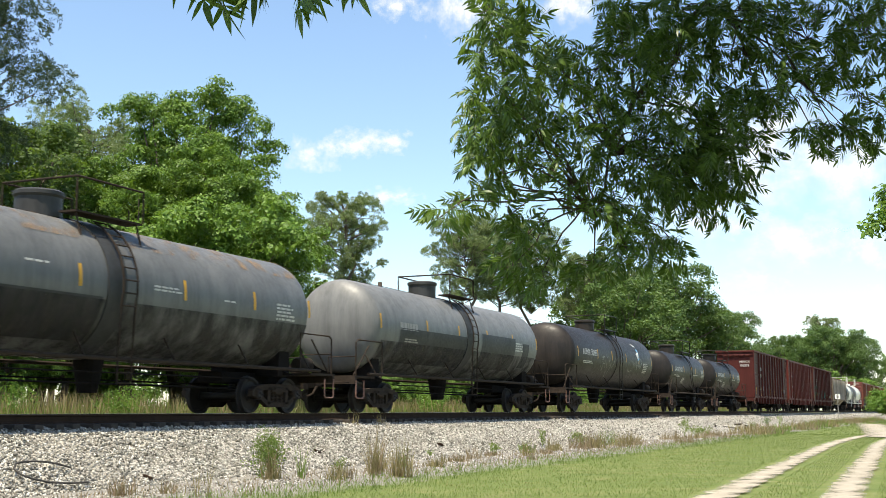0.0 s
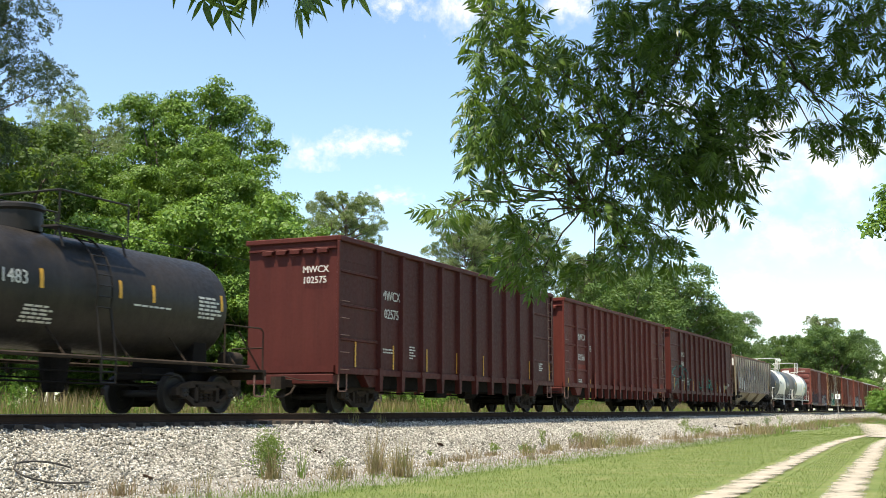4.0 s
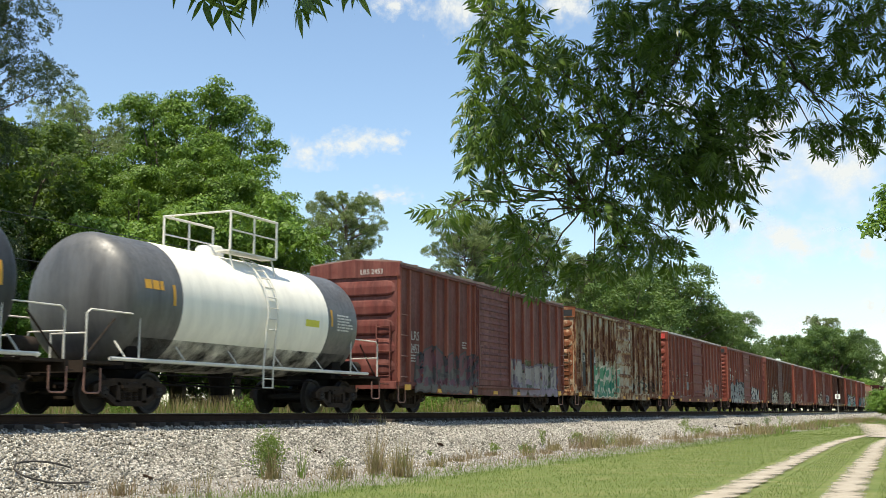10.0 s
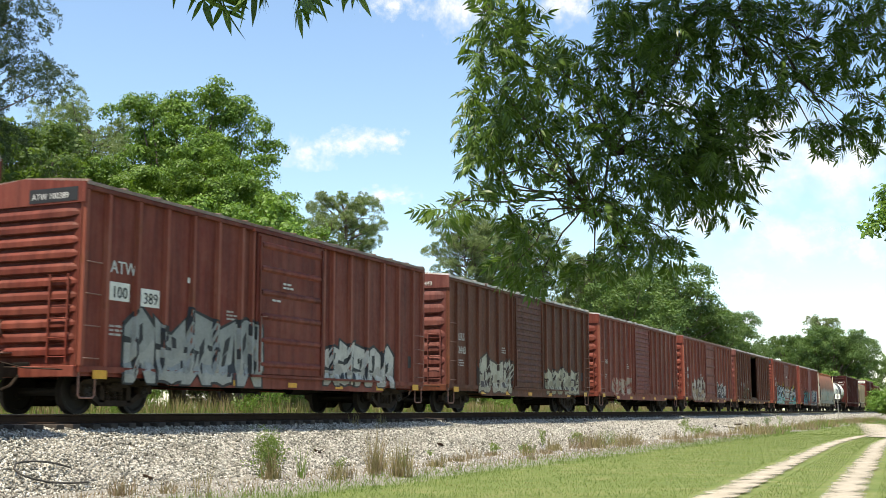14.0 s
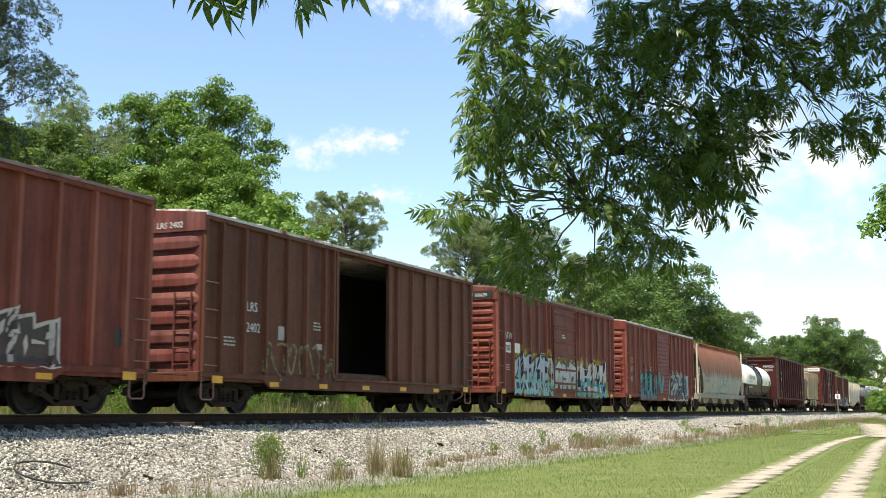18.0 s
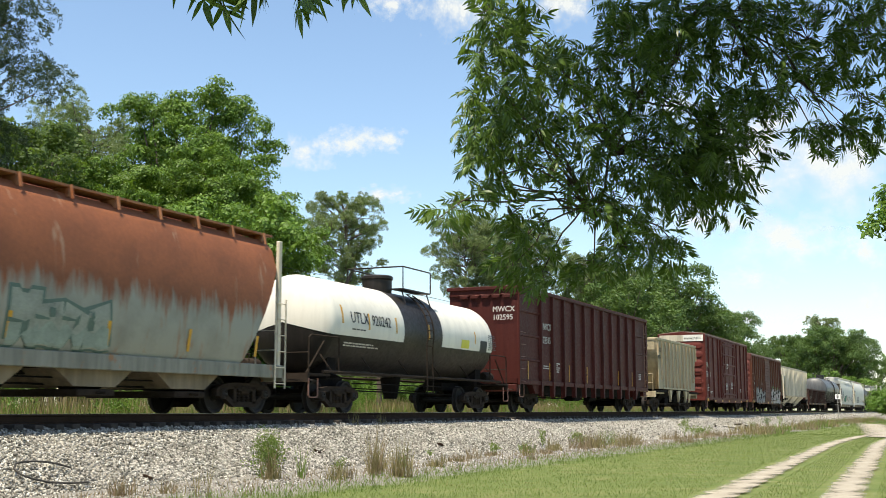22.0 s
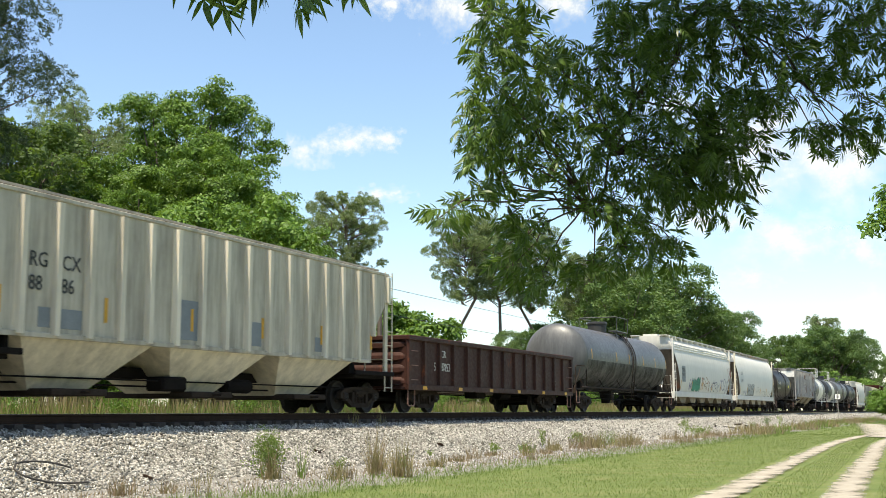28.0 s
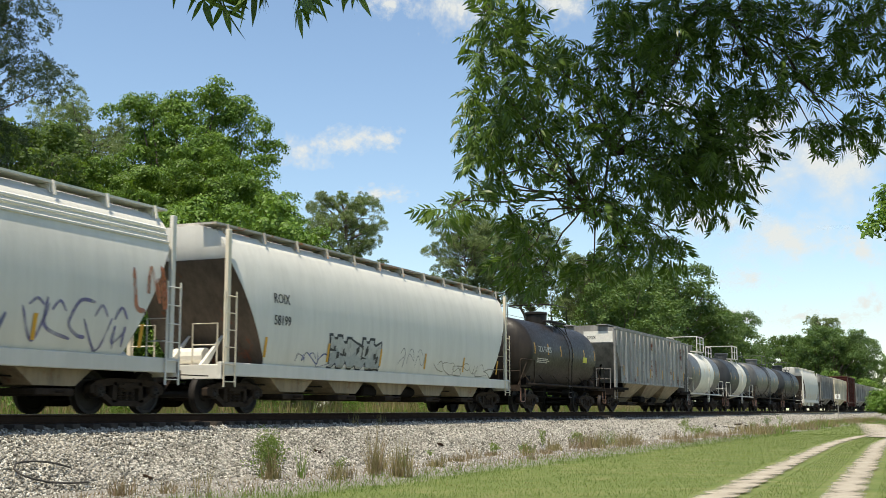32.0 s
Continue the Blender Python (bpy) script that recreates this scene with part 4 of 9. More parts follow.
def block_piece(car, x0, z0, w, h, top, foot, seed, surface, count=5, edge=(0.02, 0.02, 0.022), halo=None):
    """A burner: fat leaning shapes packed side by side, dark rims and slots, a second colour rising from the foot and a ragged glow of paint behind."""
    r = random.Random(seed)
    cw, mid = w / count, z0 + h / 2

    def fill(m, xa, xb, lo, hi, off, lean=0.0, rows=6):
        n = max(2, int((xb - xa) / 0.05))
        vs = []
        for i in range(n + 1):
            u = i / n
            a, b = lo(u), hi(u)
            for k in range(rows + 1):
                z = a + (b - a) * k / rows
                x = xa + (xb - xa) * u + lean * (z - mid)
                vs.append((x, surface(x, z) - off, z))
        q = rows + 1
        m.put(vs, [(i * q + k, i * q + q + k, i * q + q + k + 1, i * q + k + 1) for i in range(n) for k in range(rows)])
    if halo:
        m = Mesh()
        jag = [r.uniform(0.88, 1.16) for _ in range(int(w / 0.22) + 3)]
        fill(m, x0 - 0.25, x0 + w + 0.25, lambda u: z0 + 0.02, lambda u: z0 + h * (jag[int(u * (len(jag) - 2))] * (1 - u * (len(jag) - 2) % 1) + jag[int(u * (len(jag) - 2)) + 1] * (u * (len(jag) - 2) % 1)) * min(1, 0.45 + 6 * min(u, 1 - u)), 0.004)
        part("graffiti_ground", m, spray_can(tuple(halo), True), car, "ragged ground of sprayed paint")
    for i in range(count):
        kind, lean, grow = r.randrange(5), r.uniform(-0.16, 0.22), r.uniform(0.82, 1.0)
        xa = x0 + cw * (i - 0.05) + r.uniform(-0.06, 0.06)
        xb = xa + cw * r.uniform(1.02, 1.16)
        cut, leg = r.uniform(0.1, 0.28), r.uniform(0.12, 0.32)
        lift = 0.0022 * (i % 3)

        def crest(u, kind=kind, grow=grow, cut=cut):
            shape = (1 - cut * abs(2 * u - 1), 1 - cut * (1 - abs(2 * u - 1)), 1 - cut * u, 1 - cut * (1 - u), 1 - cut * 0.6 * (1 if 0.3 < u < 0.6 else 0))[kind]
            return z0 + h * grow * shape

        def base(u, kind=kind, leg=leg):
            return z0 + h * (leg * max(0.0, 1 - abs(u - 0.5) * 5) if kind in (0, 2, 4) else 0.05 * abs(math.sin(5 * u + kind)))
        body, rim, low, slot = Mesh(), Mesh(), Mesh(), Mesh()
        fill(rim, xa - 0.075, xb + 0.075, lambda u: max(z0 - 0.04, base(u) - 0.06), lambda u: crest(u) + 0.075, 0.007 + lift, lean)
        fill(body, xa, xb, base, crest, 0.011 + lift, lean)
        wave, ph = r.uniform(0.34, 0.52), r.uniform(0, 6)
        fill(low, xa + 0.012, xb - 0.012, lambda u: base(u) + 0.01, lambda u: max(base(u) + 0.02, min(crest(u) - 0.02, z0 + h * (wave + 0.09 * math.sin(7 * u + ph)))), 0.0145 + lift, lean)
        for _ in range(r.choice((1, 2, 2))):
            c, hw, zc_, hh = r.uniform(0.28, 0.72), r.uniform(0.06, 0.13), r.uniform(0.3, 0.72), r.uniform(0.08, 0.17)
            a_, b_ = xa + (xb - xa) * (c - hw), xa + (xb - xa) * (c + hw)
            tilt = r.uniform(-0.08, 0.08)
            fill(slot, a_, b_, lambda u: z0 + h * (zc_ - hh * (1 - 0.7 * u) + tilt * u), lambda u: z0 + h * (zc_ + hh * (0.5 + 0.5 * u) + tilt * u), 0.018 + lift, lean + r.uniform(-0.2, 0.2), 3)
        if r.random() < 0.7:
            # a stroke that cuts the shape from its side
            zc_ = r.uniform(0.35, 0.65)
            fill(slot, xa - 0.02, xa + (xb - xa) * 0.5, lambda u: z0 + h * (zc_ - 0.035), lambda u: z0 + h * (zc_ + 0.05 * (1 - u)), 0.0185 + lift, lean, 2)
        b = part("graffiti", body, spray_can(tuple(top), False), car, "fat sprayed block shape")
        part("outline", rim, spray_can(tuple(edge), False), b)
        part("lower_fill", low, spray_can(tuple(foot), False), b)
        part("cut_stroke", slot, spray_can(tuple(edge), False), b)


@lru_cache(None)
def roof_mesh(length, half, rise, seams):
    m = Mesh()
    pr = [(-half, 0), (-half, 0.07), (-half * 0.5, 0.07 + rise * 0.62), (0, 0.07 + rise), (half * 0.5, 0.07 + rise * 0.62), (half, 0.07), (half, 0)]
    m.prism(pr, -length / 2, length / 2)
    for i in range(seams + 1):
        x = -length / 2 + 0.06 + (length - 0.12) * i / seams
        m.prism([(a, b + 0.035) for a, b in pr[1:-1]] + [(a, b - 0.01) for a, b in reversed(pr[1:-1])], x - 0.04, x + 0.04)
    return m.done("roof")


def car_empty(name, label, a, b, group="freight cars in the train"):
    c = thing(name, label, "freight car", group=group)
    TRAIN.append((c, (a + b) / 2))
    return c, (b - a) / 2


# brown slope sheet with its recess shade put into the colour
slope_brown = paint("slope_brown", (0.075, 0.058, 0.046), (0.13, 0.105, 0.082), rust_amt=0.4, fade_amt=0.4, dirt_amt=0.5)
galvanised = paint("galvanised_roof", (0.46, 0.42, 0.38), (0.64, 0.6, 0.56), rust_amt=0.55, fade_amt=0.6, dirt_amt=0.3)
dusty_roof = paint("dusty_roof", (0.22, 0.13, 0.1), (0.34, 0.27, 0.23), rust_amt=0.4, fade_amt=0.6)
grab_steel = plain("grab_iron_steel", (0.24, 0.13, 0.1), 0.7)
white_steel = plain("white_rail_steel", (0.6, 0.58, 0.52), 0.6, var=0.2)
dark_inside = plain("dark_interior_wood", (0.07, 0.055, 0.04), 0.9, var=0.4)


def boxcar(label, a, b, material, marks=(), roof=None, eave=4.52, door=(6.1, 3.25), left=6, right=6, ends=9, opened=False, double=False, full_end=False, end_mat=None,
           door_mat=None, louvre=False, far=False, post_mat=None):
    """Exterior-post boxcar with pressed ends, a sliding door and a shallow peaked roof."""
    car, L = car_empty("boxcar", label, a, b)
    roof = roof or dusty_roof
    Y, zb = 1.5, 0.74
    running_gear(car, L, 12.4)
    d0, d1 = -L + door[0], -L + door[0] + door[1]
    for s in (-1, 1):
        y0, y1 = (s * Y, s * (Y - 0.05)) if s > 0 else (-Y, -Y + 0.05)
        y0, y1 = min(y0, y1), max(y0, y1)
        part("side_sheet", Mesh().box(-L, d0, y0, y1, zb, eave), material, car)
        part("side_sheet", Mesh().box(d1, L, y0, y1, zb, eave), material, car)
        part("door_header", Mesh().box(d0, d1, y0, y1, eave - 0.2, eave), material, car)
        part("door_threshold", Mesh().box(d0, d1, y0, y1, zb, zb + 0.32), material, car)
    for s in (-1, 1):
        part("end_sheet", Mesh().box(min(s * L, s * (L - 0.05)), max(s * L, s * (L - 0.05)), -Y + 0.05, Y - 0.05, zb + 0.2, eave), end_mat or material, car)
    part("floor_deck", Mesh().box(-L + 0.06, L - 0.06, -Y + 0.06, Y - 0.06, 1.02, 1.1), dark_inside, car)
    part("roof", roof_mesh(round(2 * L - 0.02, 2), Y + 0.09, 0.13, 14), roof, car, "weathered peaked sheet roof", pose(0, 0, eave))
    for s in (-1, 1):
        y = s * (Y + 0.045)
        part("top_chord", Mesh().box(-L - 0.02, L + 0.02, y - 0.045, y + 0.045, eave - 0.1, eave - 0.002, 0.012), material, car)
        y = s * (Y + 0.03)
        part("side_sill", Mesh().prism([(-L, zb + 0.2), (L, zb + 0.2), (L, zb + 0.08), (L - 2.5, zb + 0.08), (L - 2.9, zb - 0.14), (-L + 2.9, zb - 0.14), (-L + 2.5, zb + 0.08), (-L, zb + 0.08)], y - 0.03, y + 0.03, "y"), material, car)
    posts = [-L + 0.05] + [-L + (door[0]) * (i + 0.75) / (left + 0.35) for i in range(left)] + [d0 - 0.1, d1 + 0.1] + \
            [d1 + (L - d1) * (i + 0.6) / (right + 0.35) for i in range(right)] + [L - 0.05]
    rib = rib_mesh(round(eave - zb - 0.3, 3), 0.13, 0.085)
    for s in (-1, 1):
        for x in posts:
            part("side_post", rib, post_mat or POSTS.get(material.name) or material, car, m=pose(x, s * Y, zb + 0.2, 0, 0, 0 if s < 0 else 180))

    def surface(x, z=0):
        if 0 < z < zb + 0.2:
            return -Y - 0.062
        if d0 < x < d1:
            return -Y - 0.12 if not opened or x < d0 else -Y
        return -Y - 0.087 if any(abs(x - p) < 0.06 for p in posts) else -Y - 0.002
    if not opened:
        dm = door_mat or material
        for s in (-1, 1):
            dr = Mesh().box(d0 + 0.02, d1 - 0.02, -Y - 0.1, -Y - 0.03, zb + 0.2, eave - 0.12, 0.02)
            if double:
                dr.box((d0 + d1) / 2 - 0.05, (d0 + d1) / 2 + 0.05, -Y - 0.13, -Y - 0.1, zb + 0.22, eave - 0.16)
            n = 14 if louvre else 6
            if s < 0:
                dd = part("sliding_door", dr, dm, car)
                for i in range(n):
                    z = zb + 0.45 + (eave - zb - 0.85) * i / (n - 1)
                    rb = Mesh().prism([(-Y - 0.1, z - 0.08), (-Y - 0.15, z - 0.03), (-Y - 0.15, z + 0.03), (-Y - 0.1, z + 0.09)] if n < 9 else
                                      [(-Y - 0.1, z - 0.05), (-Y - 0.135, z - 0.03), (-Y - 0.1, z + 0.06)], d0 + 0.2, d1 - 0.2)
                    part("door_rib" if n < 9 else "louvre", rb, dm, dd)
                for x in ((d0 + 0.12, d1 - 0.12) if not double else (d0 + 0.35, d0 + 1.0, d1 - 1.0, d1 - 0.35)):
                    part("lock_rod" if double else "door_stile", Mesh().box(x - 0.03, x + 0.03, -Y - 0.15, -Y - 0.1, zb + 0.25, eave - 0.2), dm, dd)
                lock = Mesh().tube([(d0 + 0.15, -Y - 0.16, zb + 0.5), (d0 + 0.15, -Y - 0.16, zb + 1.6), (d0 + 0.4, -Y - 0.16, zb + 1.62)], 0.018, 5)
                part("door_lever", lock, grab_steel, dd)
            else:
                part("sliding_door", dr, dm, car, m=pose(0, 0, 0, 0, 0, 180) if abs(d0 + d1) < 0.1 else Matrix.Scale(-1, 4, (0, 1, 0)))
    else:
        slab = Mesh().box(d1 + 0.1, d1 + door[1], -Y - 0.2, -Y - 0.12, zb + 0.2, eave - 0.12, 0.02)
        for i in range(6):
            z = zb + 0.45 + (eave - zb - 0.85) * i / 5
            slab.box(d1 + 0.3, d1 + door[1] - 0.2, -Y - 0.225, -Y - 0.2, z - 0.05, z + 0.05)
        part("far_door", Mesh().box(d0 + 0.02, d1 - 0.02, Y + 0.03, Y + 0.1, zb + 0.2, eave - 0.12, 0.02), material, car)
        part("door_frame", Mesh().box(d0 - 0.02, d0 + 0.1, -Y - 0.1, -Y - 0.02, zb + 0.3, eave - 0.1).box(d1 - 0.1, d1 + 0.02, -Y - 0.1, -Y - 0.02, zb + 0.3, eave - 0.1), material, car)
        part("inner_lining", Mesh().box(-L + 0.08, L - 0.08, Y - 0.09, Y - 0.06, 1.11, eave - 0.1), dark_inside, car, "dark board lining")
    for z in (zb + 0.16, eave - 0.09):
        part("door_track", Mesh().box(d0 - 0.2, min(L - 0.1, d1 + door[1]), -Y - 0.15, -Y - 0.105, z - 0.03, z + 0.03), material, car)
    em = end_mat or material
    z0, z1 = zb + 0.35, eave - 0.42
    er = end_rib_mesh(1.42, round((z1 - z0) / ends * 0.82, 3))
    for s in (-1, 1):
        for i in range(ends):
            z = z0 + (z1 - z0) * (i + 0.5) / ends
            part("end_corrugation", er, em, car, m=pose(s * L, 0, z, 0, 0, 0 if s < 0 else 180))
        part("end_sill", Mesh().box(min(s * (L - 0.02), s * (L + 0.09)), max(s * (L - 0.02), s * (L + 0.09)), -Y, Y, zb - 0.02, zb + 0.2, 0.012), material, car)
    gable = [(-Y - 0.08, eave - 0.36), (Y + 0.08, eave - 0.36), (Y + 0.08, eave + 0.05), (0, eave + 0.2), (-Y - 0.08, eave + 0.05)]
    for s in (-1, 1):
        part("end_cap_plate", Mesh().prism(gable, min(s * (L + 0.005), s * (L + 0.045)), max(s * (L + 0.005), s * (L + 0.045))), em, car)
    for s in (-1, 1):
        x = -L + 0.06 if s < 0 else L - 0.52
        part("grab_irons", grabs_mesh(0.46, 1.9 if s < 0 else 1.3, 4), grab_steel, car, m=pose(x, -Y - 0.005 - (0.0), zb + 0.35))
        part("stirrup_step", stirrup_mesh(), grab_steel, car, m=pose(x, -Y, zb - 0.42))
    part("ladder", ladder_mesh(0.46, 1.75, 5), em, car, "end ladder", pose(-L - 0.03, -0.82, zb + 0.25, 0, 0, -90))
    if not far:
        bw = Mesh().turn([(0, 0.21), (0.02, 0.235), (0.045, 0.21), (0.02, 0.2), (0, 0.21)], (-L - 0.2, 0.55, 1.75), "x", 18)
        for k in range(4):
            a_ = k * math.pi / 2 + 0.3
            bw.tube([(-L - 0.17, 0.55, 1.75), (-L - 0.18, 0.55 + math.cos(a_) * 0.21, 1.75 + math.sin(a_) * 0.21)], 0.012, 4)
        bw.box(-L - 0.17, -L, 0.43, 0.67, 1.55, 1.9)
        part("brake_wheel", bw, grab_steel, car)
        plat = Mesh().box(-L - 0.28, -L - 0.02, 0.1, 0.95, 1.2, 1.23)
        part("brake_step", plat, grab_steel, car)
    for x in np.linspace(-L + 0.6, L - 0.6, 7):
        mark(car, "reflector", float(x), -Y - 0.062, zb + 0.04 if abs(x) > L - 2.6 else zb - 0.03, 0.42, 0.17 if abs(x) > L - 2.6 else 0.12, yellow_stripe)
    for x in (d0 - 1.1,):
        small_print(car, x, -Y - 0.004, 2.35, 3, int(a * 7) % 97, 0.4, faint_white)
    small_print(car, -L + 0.9, -Y - 0.004, 1.75, 3, int(a * 5) % 89, 0.5, faint_white)
    mark(car, "stencil_panel", L - 0.9, -Y - 0.006, 1.55, 0.26, 0.36, black_letters)
    for k in marks:
        k(car, L, Y, surface)
    return car


def gondola(label, a, b, material, top=4.86, low=False, marks=(), pitch=1.46, end_bays=False):
    """High-sided wood-chip gondola: deep posts that end in gussets below the floor, flat ends."""
    car, L = car_empty("gondola", label, a, b)
    Y = 1.45
    zb = 1.1 if not low else 0.72
    running_gear(car, L, 2 * L - 4.3)
    for s in (-1, 1):
        part("side_sheet", Mesh().box(-L, L, min(s * Y, s * (Y - 0.04)), max(s * Y, s * (Y - 0.04)), zb, top), material, car)
        part("end_sheet", Mesh().box(min(s * L, s * (L - 0.04)), max(s * L, s * (L - 0.04)), -Y + 0.04, Y - 0.04, zb - 0.02, top), material, car)
    part("floor_deck", Mesh().box(-L + 0.05, L - 0.05, -Y + 0.05, Y - 0.05, zb + 0.02, zb + 0.08), material, car)
    for s in (-1, 1):
        y = s * (Y + 0.04)
        part("top_chord", Mesh().box(-L - 0.05, L + 0.05, y - 0.08, y + 0.08, top - 0.09, top + 0.06, 0.02), material, car)
        part("end_chord", Mesh().box(min(s * (L - 0.04), s * (L + 0.08)), max(s * (L - 0.04), s * (L + 0.08)), -Y, Y, top - 0.09, top + 0.055, 0.02), material, car)
        part("side_sill", Mesh().box(-L, L, y - 0.035, y + 0.035, zb - 0.02, zb + 0.16, 0.01), material, car)
    if low:
        n = 13
        posts = [-L + 0.08] + [-L + 0.08 + (2 * L - 0.16) * (i + 1) / (n + 1) for i in range(n)] + [L - 0.08]
    else:
        n = 1 + round((2 * L - 5.0) / pitch)
        posts = [-L + 2.5 + (2 * L - 5.0) * i / (n - 1) for i in range(n)]
    if end_bays:
        # two wide bays at each end, twelve posts a metre apart between them
        posts = [-L + 1.65, L - 1.65] + [-L + 3.3 + (2 * L - 6.6) * i / 11 for i in range(12)]
    rib = rib_mesh(round(top - zb - 0.25, 3), 0.2, 0.12 if not low else 0.09)
    for s in (-1, 1):
        for x in posts:
            part("side_post", rib, material, car, m=pose(x, s * Y, zb + 0.16, 0, 0, 0 if s < 0 else 180))
            if not low and abs(x) < L - 2:
                part("gusset", gusset_mesh(), material, car, m=pose(x, s * Y, zb, 0, 0, 0 if s < 0 else 180))
    if not low:
        for s in (-1, 1):
            bay = 3.2 if end_bays else 2.35
            x0, x1 = (-L + 0.1, -L + bay) if s < 0 else (L - bay, L - 0.1)
            st = Mesh()
            for z in (zb + 0.75, zb + 1.83, zb + 2.65) if end_bays else (zb + 0.95, zb + 1.9, zb + 2.85):
                st.prism([(-Y, z - 0.05), (-Y - 0.06, z - 0.03), (-Y - 0.06, z + 0.03), (-Y, z + 0.05)], x0, x1)
            part("end_panel_stiffener", st, material, car)
            part("corner_post", Mesh().box(s * L - 0.06, s * L + 0.06, -Y - 0.08, -Y, zb - 0.05, top - 0.09, 0.015), material, car)
        seam = Mesh().box(-L + 0.1, L - 0.1, -Y - 0.012, -Y, top - 0.62, top - 0.6)
        part("upper_seam", seam, material, car)
        hinge = Mesh()
        for y in (-1.0, -0.55, -0.1, 0.35, 0.8):
            hinge.box(-L - 0.12, -L - 0.01, y - 0.16, y + 0.16, top - 0.42, top - 0.3, 0.01)
            hinge.tube([(-L - 0.08, y - 0.2, top - 0.32), (-L - 0.08, y + 0.2, top - 0.28)], 0.03, 6)
        hinge.box(-L - 0.08, -L, -1.44, 1.44, top - 0.3, top - 0.24)
        hinge.box(-L - 0.09, -L, -1.4, 1.4, zb + 0.02, zb + 0.2)
        part("end_door_hinges", hinge, material, car)
        part("end_sill", Mesh().box(-L - 0.12, -L + 0.3, -1.4, 1.4, zb - 0.3, zb - 0.03, 0.02), material, car)
        part("end_sill", Mesh().box(L - 0.3, L + 0.12, -1.4, 1.4, zb - 0.3, zb - 0.03, 0.02), material, car)
        part("underframe", Mesh().box(-L + 0.4, L - 0.4, -1.2, 1.2, 0.72, zb + 0.01), under_black, car)
        for s in (-1, 1):
            x = s * (L - 2.15)
            part("bolster_web", Mesh().prism([(x - 0.55, zb - 0.03), (x + 0.55, zb - 0.03), (x + 0.2, zb - 0.36), (x - 0.2, zb - 0.36)], -Y + 0.01, Y - 0.01, "y"), material, car)
        part("ladder", ladder_mesh(0.46, 3.4, 10), grab_steel, car, "side ladder", pose(L - 0.55, -Y, zb + 0.1))
        part("grab_irons", grabs_mesh(0.46, 1.9, 5), grab_steel, car, m=pose(-L + 0.08, -Y, zb + 0.1))
        for x in [-L + q for q in (0.6, 3.85, 6.85, 9.0, 10.9, 13.9, 17.2)] if end_bays else list(np.linspace(-L + 0.7, L - 0.7, 8) + 0.35):
            mark(car, "reflector", float(x), -Y - 0.016, zb + (0.1 if end_bays else 0.55), 0.07, 0.55 if end_bays else 0.72, yellow_stripe)
        if not end_bays:
            small_print(car, -L + 4.6, -Y - 0.006, zb + 0.9, 5, int(a) % 83, 0.35)
        small_print(car, -L + (1.85 if end_bays else 2.75), -Y - 0.006, zb + (0.3 if end_bays else 0.75), 2, int(a) % 71, 0.8)
        small_print(car, L - 1.6, -Y - 0.006, zb + 0.9, 5, int(a) % 61, 0.4)
    else:
        er = end_rib_mesh(1.4, 0.3)
        for i in range(4):
            part("end_corrugation", er, material, car, m=pose(-L, 0, zb + 0.25 + i * 0.38))
        for s in (-1, 1):
            part("grab_irons", grabs_mesh(0.44, 0.9, 3), grab_steel, car, m=pose(-L + 0.2 if s < 0 else L - 0.65, -Y, zb + 0.3))
        for x in np.linspace(-L + 1.2, L - 1.0, 6):
            mark(car, "reflector", float(x), -Y - 0.08, zb + 0.06, 0.3, 0.11, yellow_stripe)
        plat = Mesh().box(-L - 0.3, -L, -1.4, 1.4, zb + 0.02, zb + 0.08)
        part("end_platform", plat, material, car)
    for s in (-1, 1):
        part("stirrup_step", stirrup_mesh(), grab_steel, car, m=pose(-L + 0.1 if s < 0 else L - 0.58, -Y, zb - 0.5))

    def surface(x, z=0):
        return -Y - (0.122 if not low else 0.092) if any(abs(x - p) < 0.09 for p in posts) else -Y - 0.002
    for k in marks:
        k(car, L, Y, surface)
    return car


@lru_cache(None)
def gusset_mesh():
    return Mesh().prism([(-0.13, 0.2), (0.13, 0.2), (0.05, -0.47), (-0.09, -0.47)], -0.12, 0.06, "y").done("gusset")


def shell_prof(L, r, bulge=None):
    bulge = bulge or r * 0.42
    c = L - bulge
    prof = [(-L, 0.001)]
    for i in range(1, 10):
        t = i / 9 * math.pi / 2
        prof.append((-c - bulge * math.cos(t), r * math.sin(t)))
    for x in np.linspace(-c, c, 7)[1:]:
        prof.append((float(x), r))
    for i in range(8, 0, -1):
        t = i / 9 * math.pi / 2
        prof.append((c + bulge * math.cos(t), r * math.sin(t)))
    return prof + [(L, 0.001)]


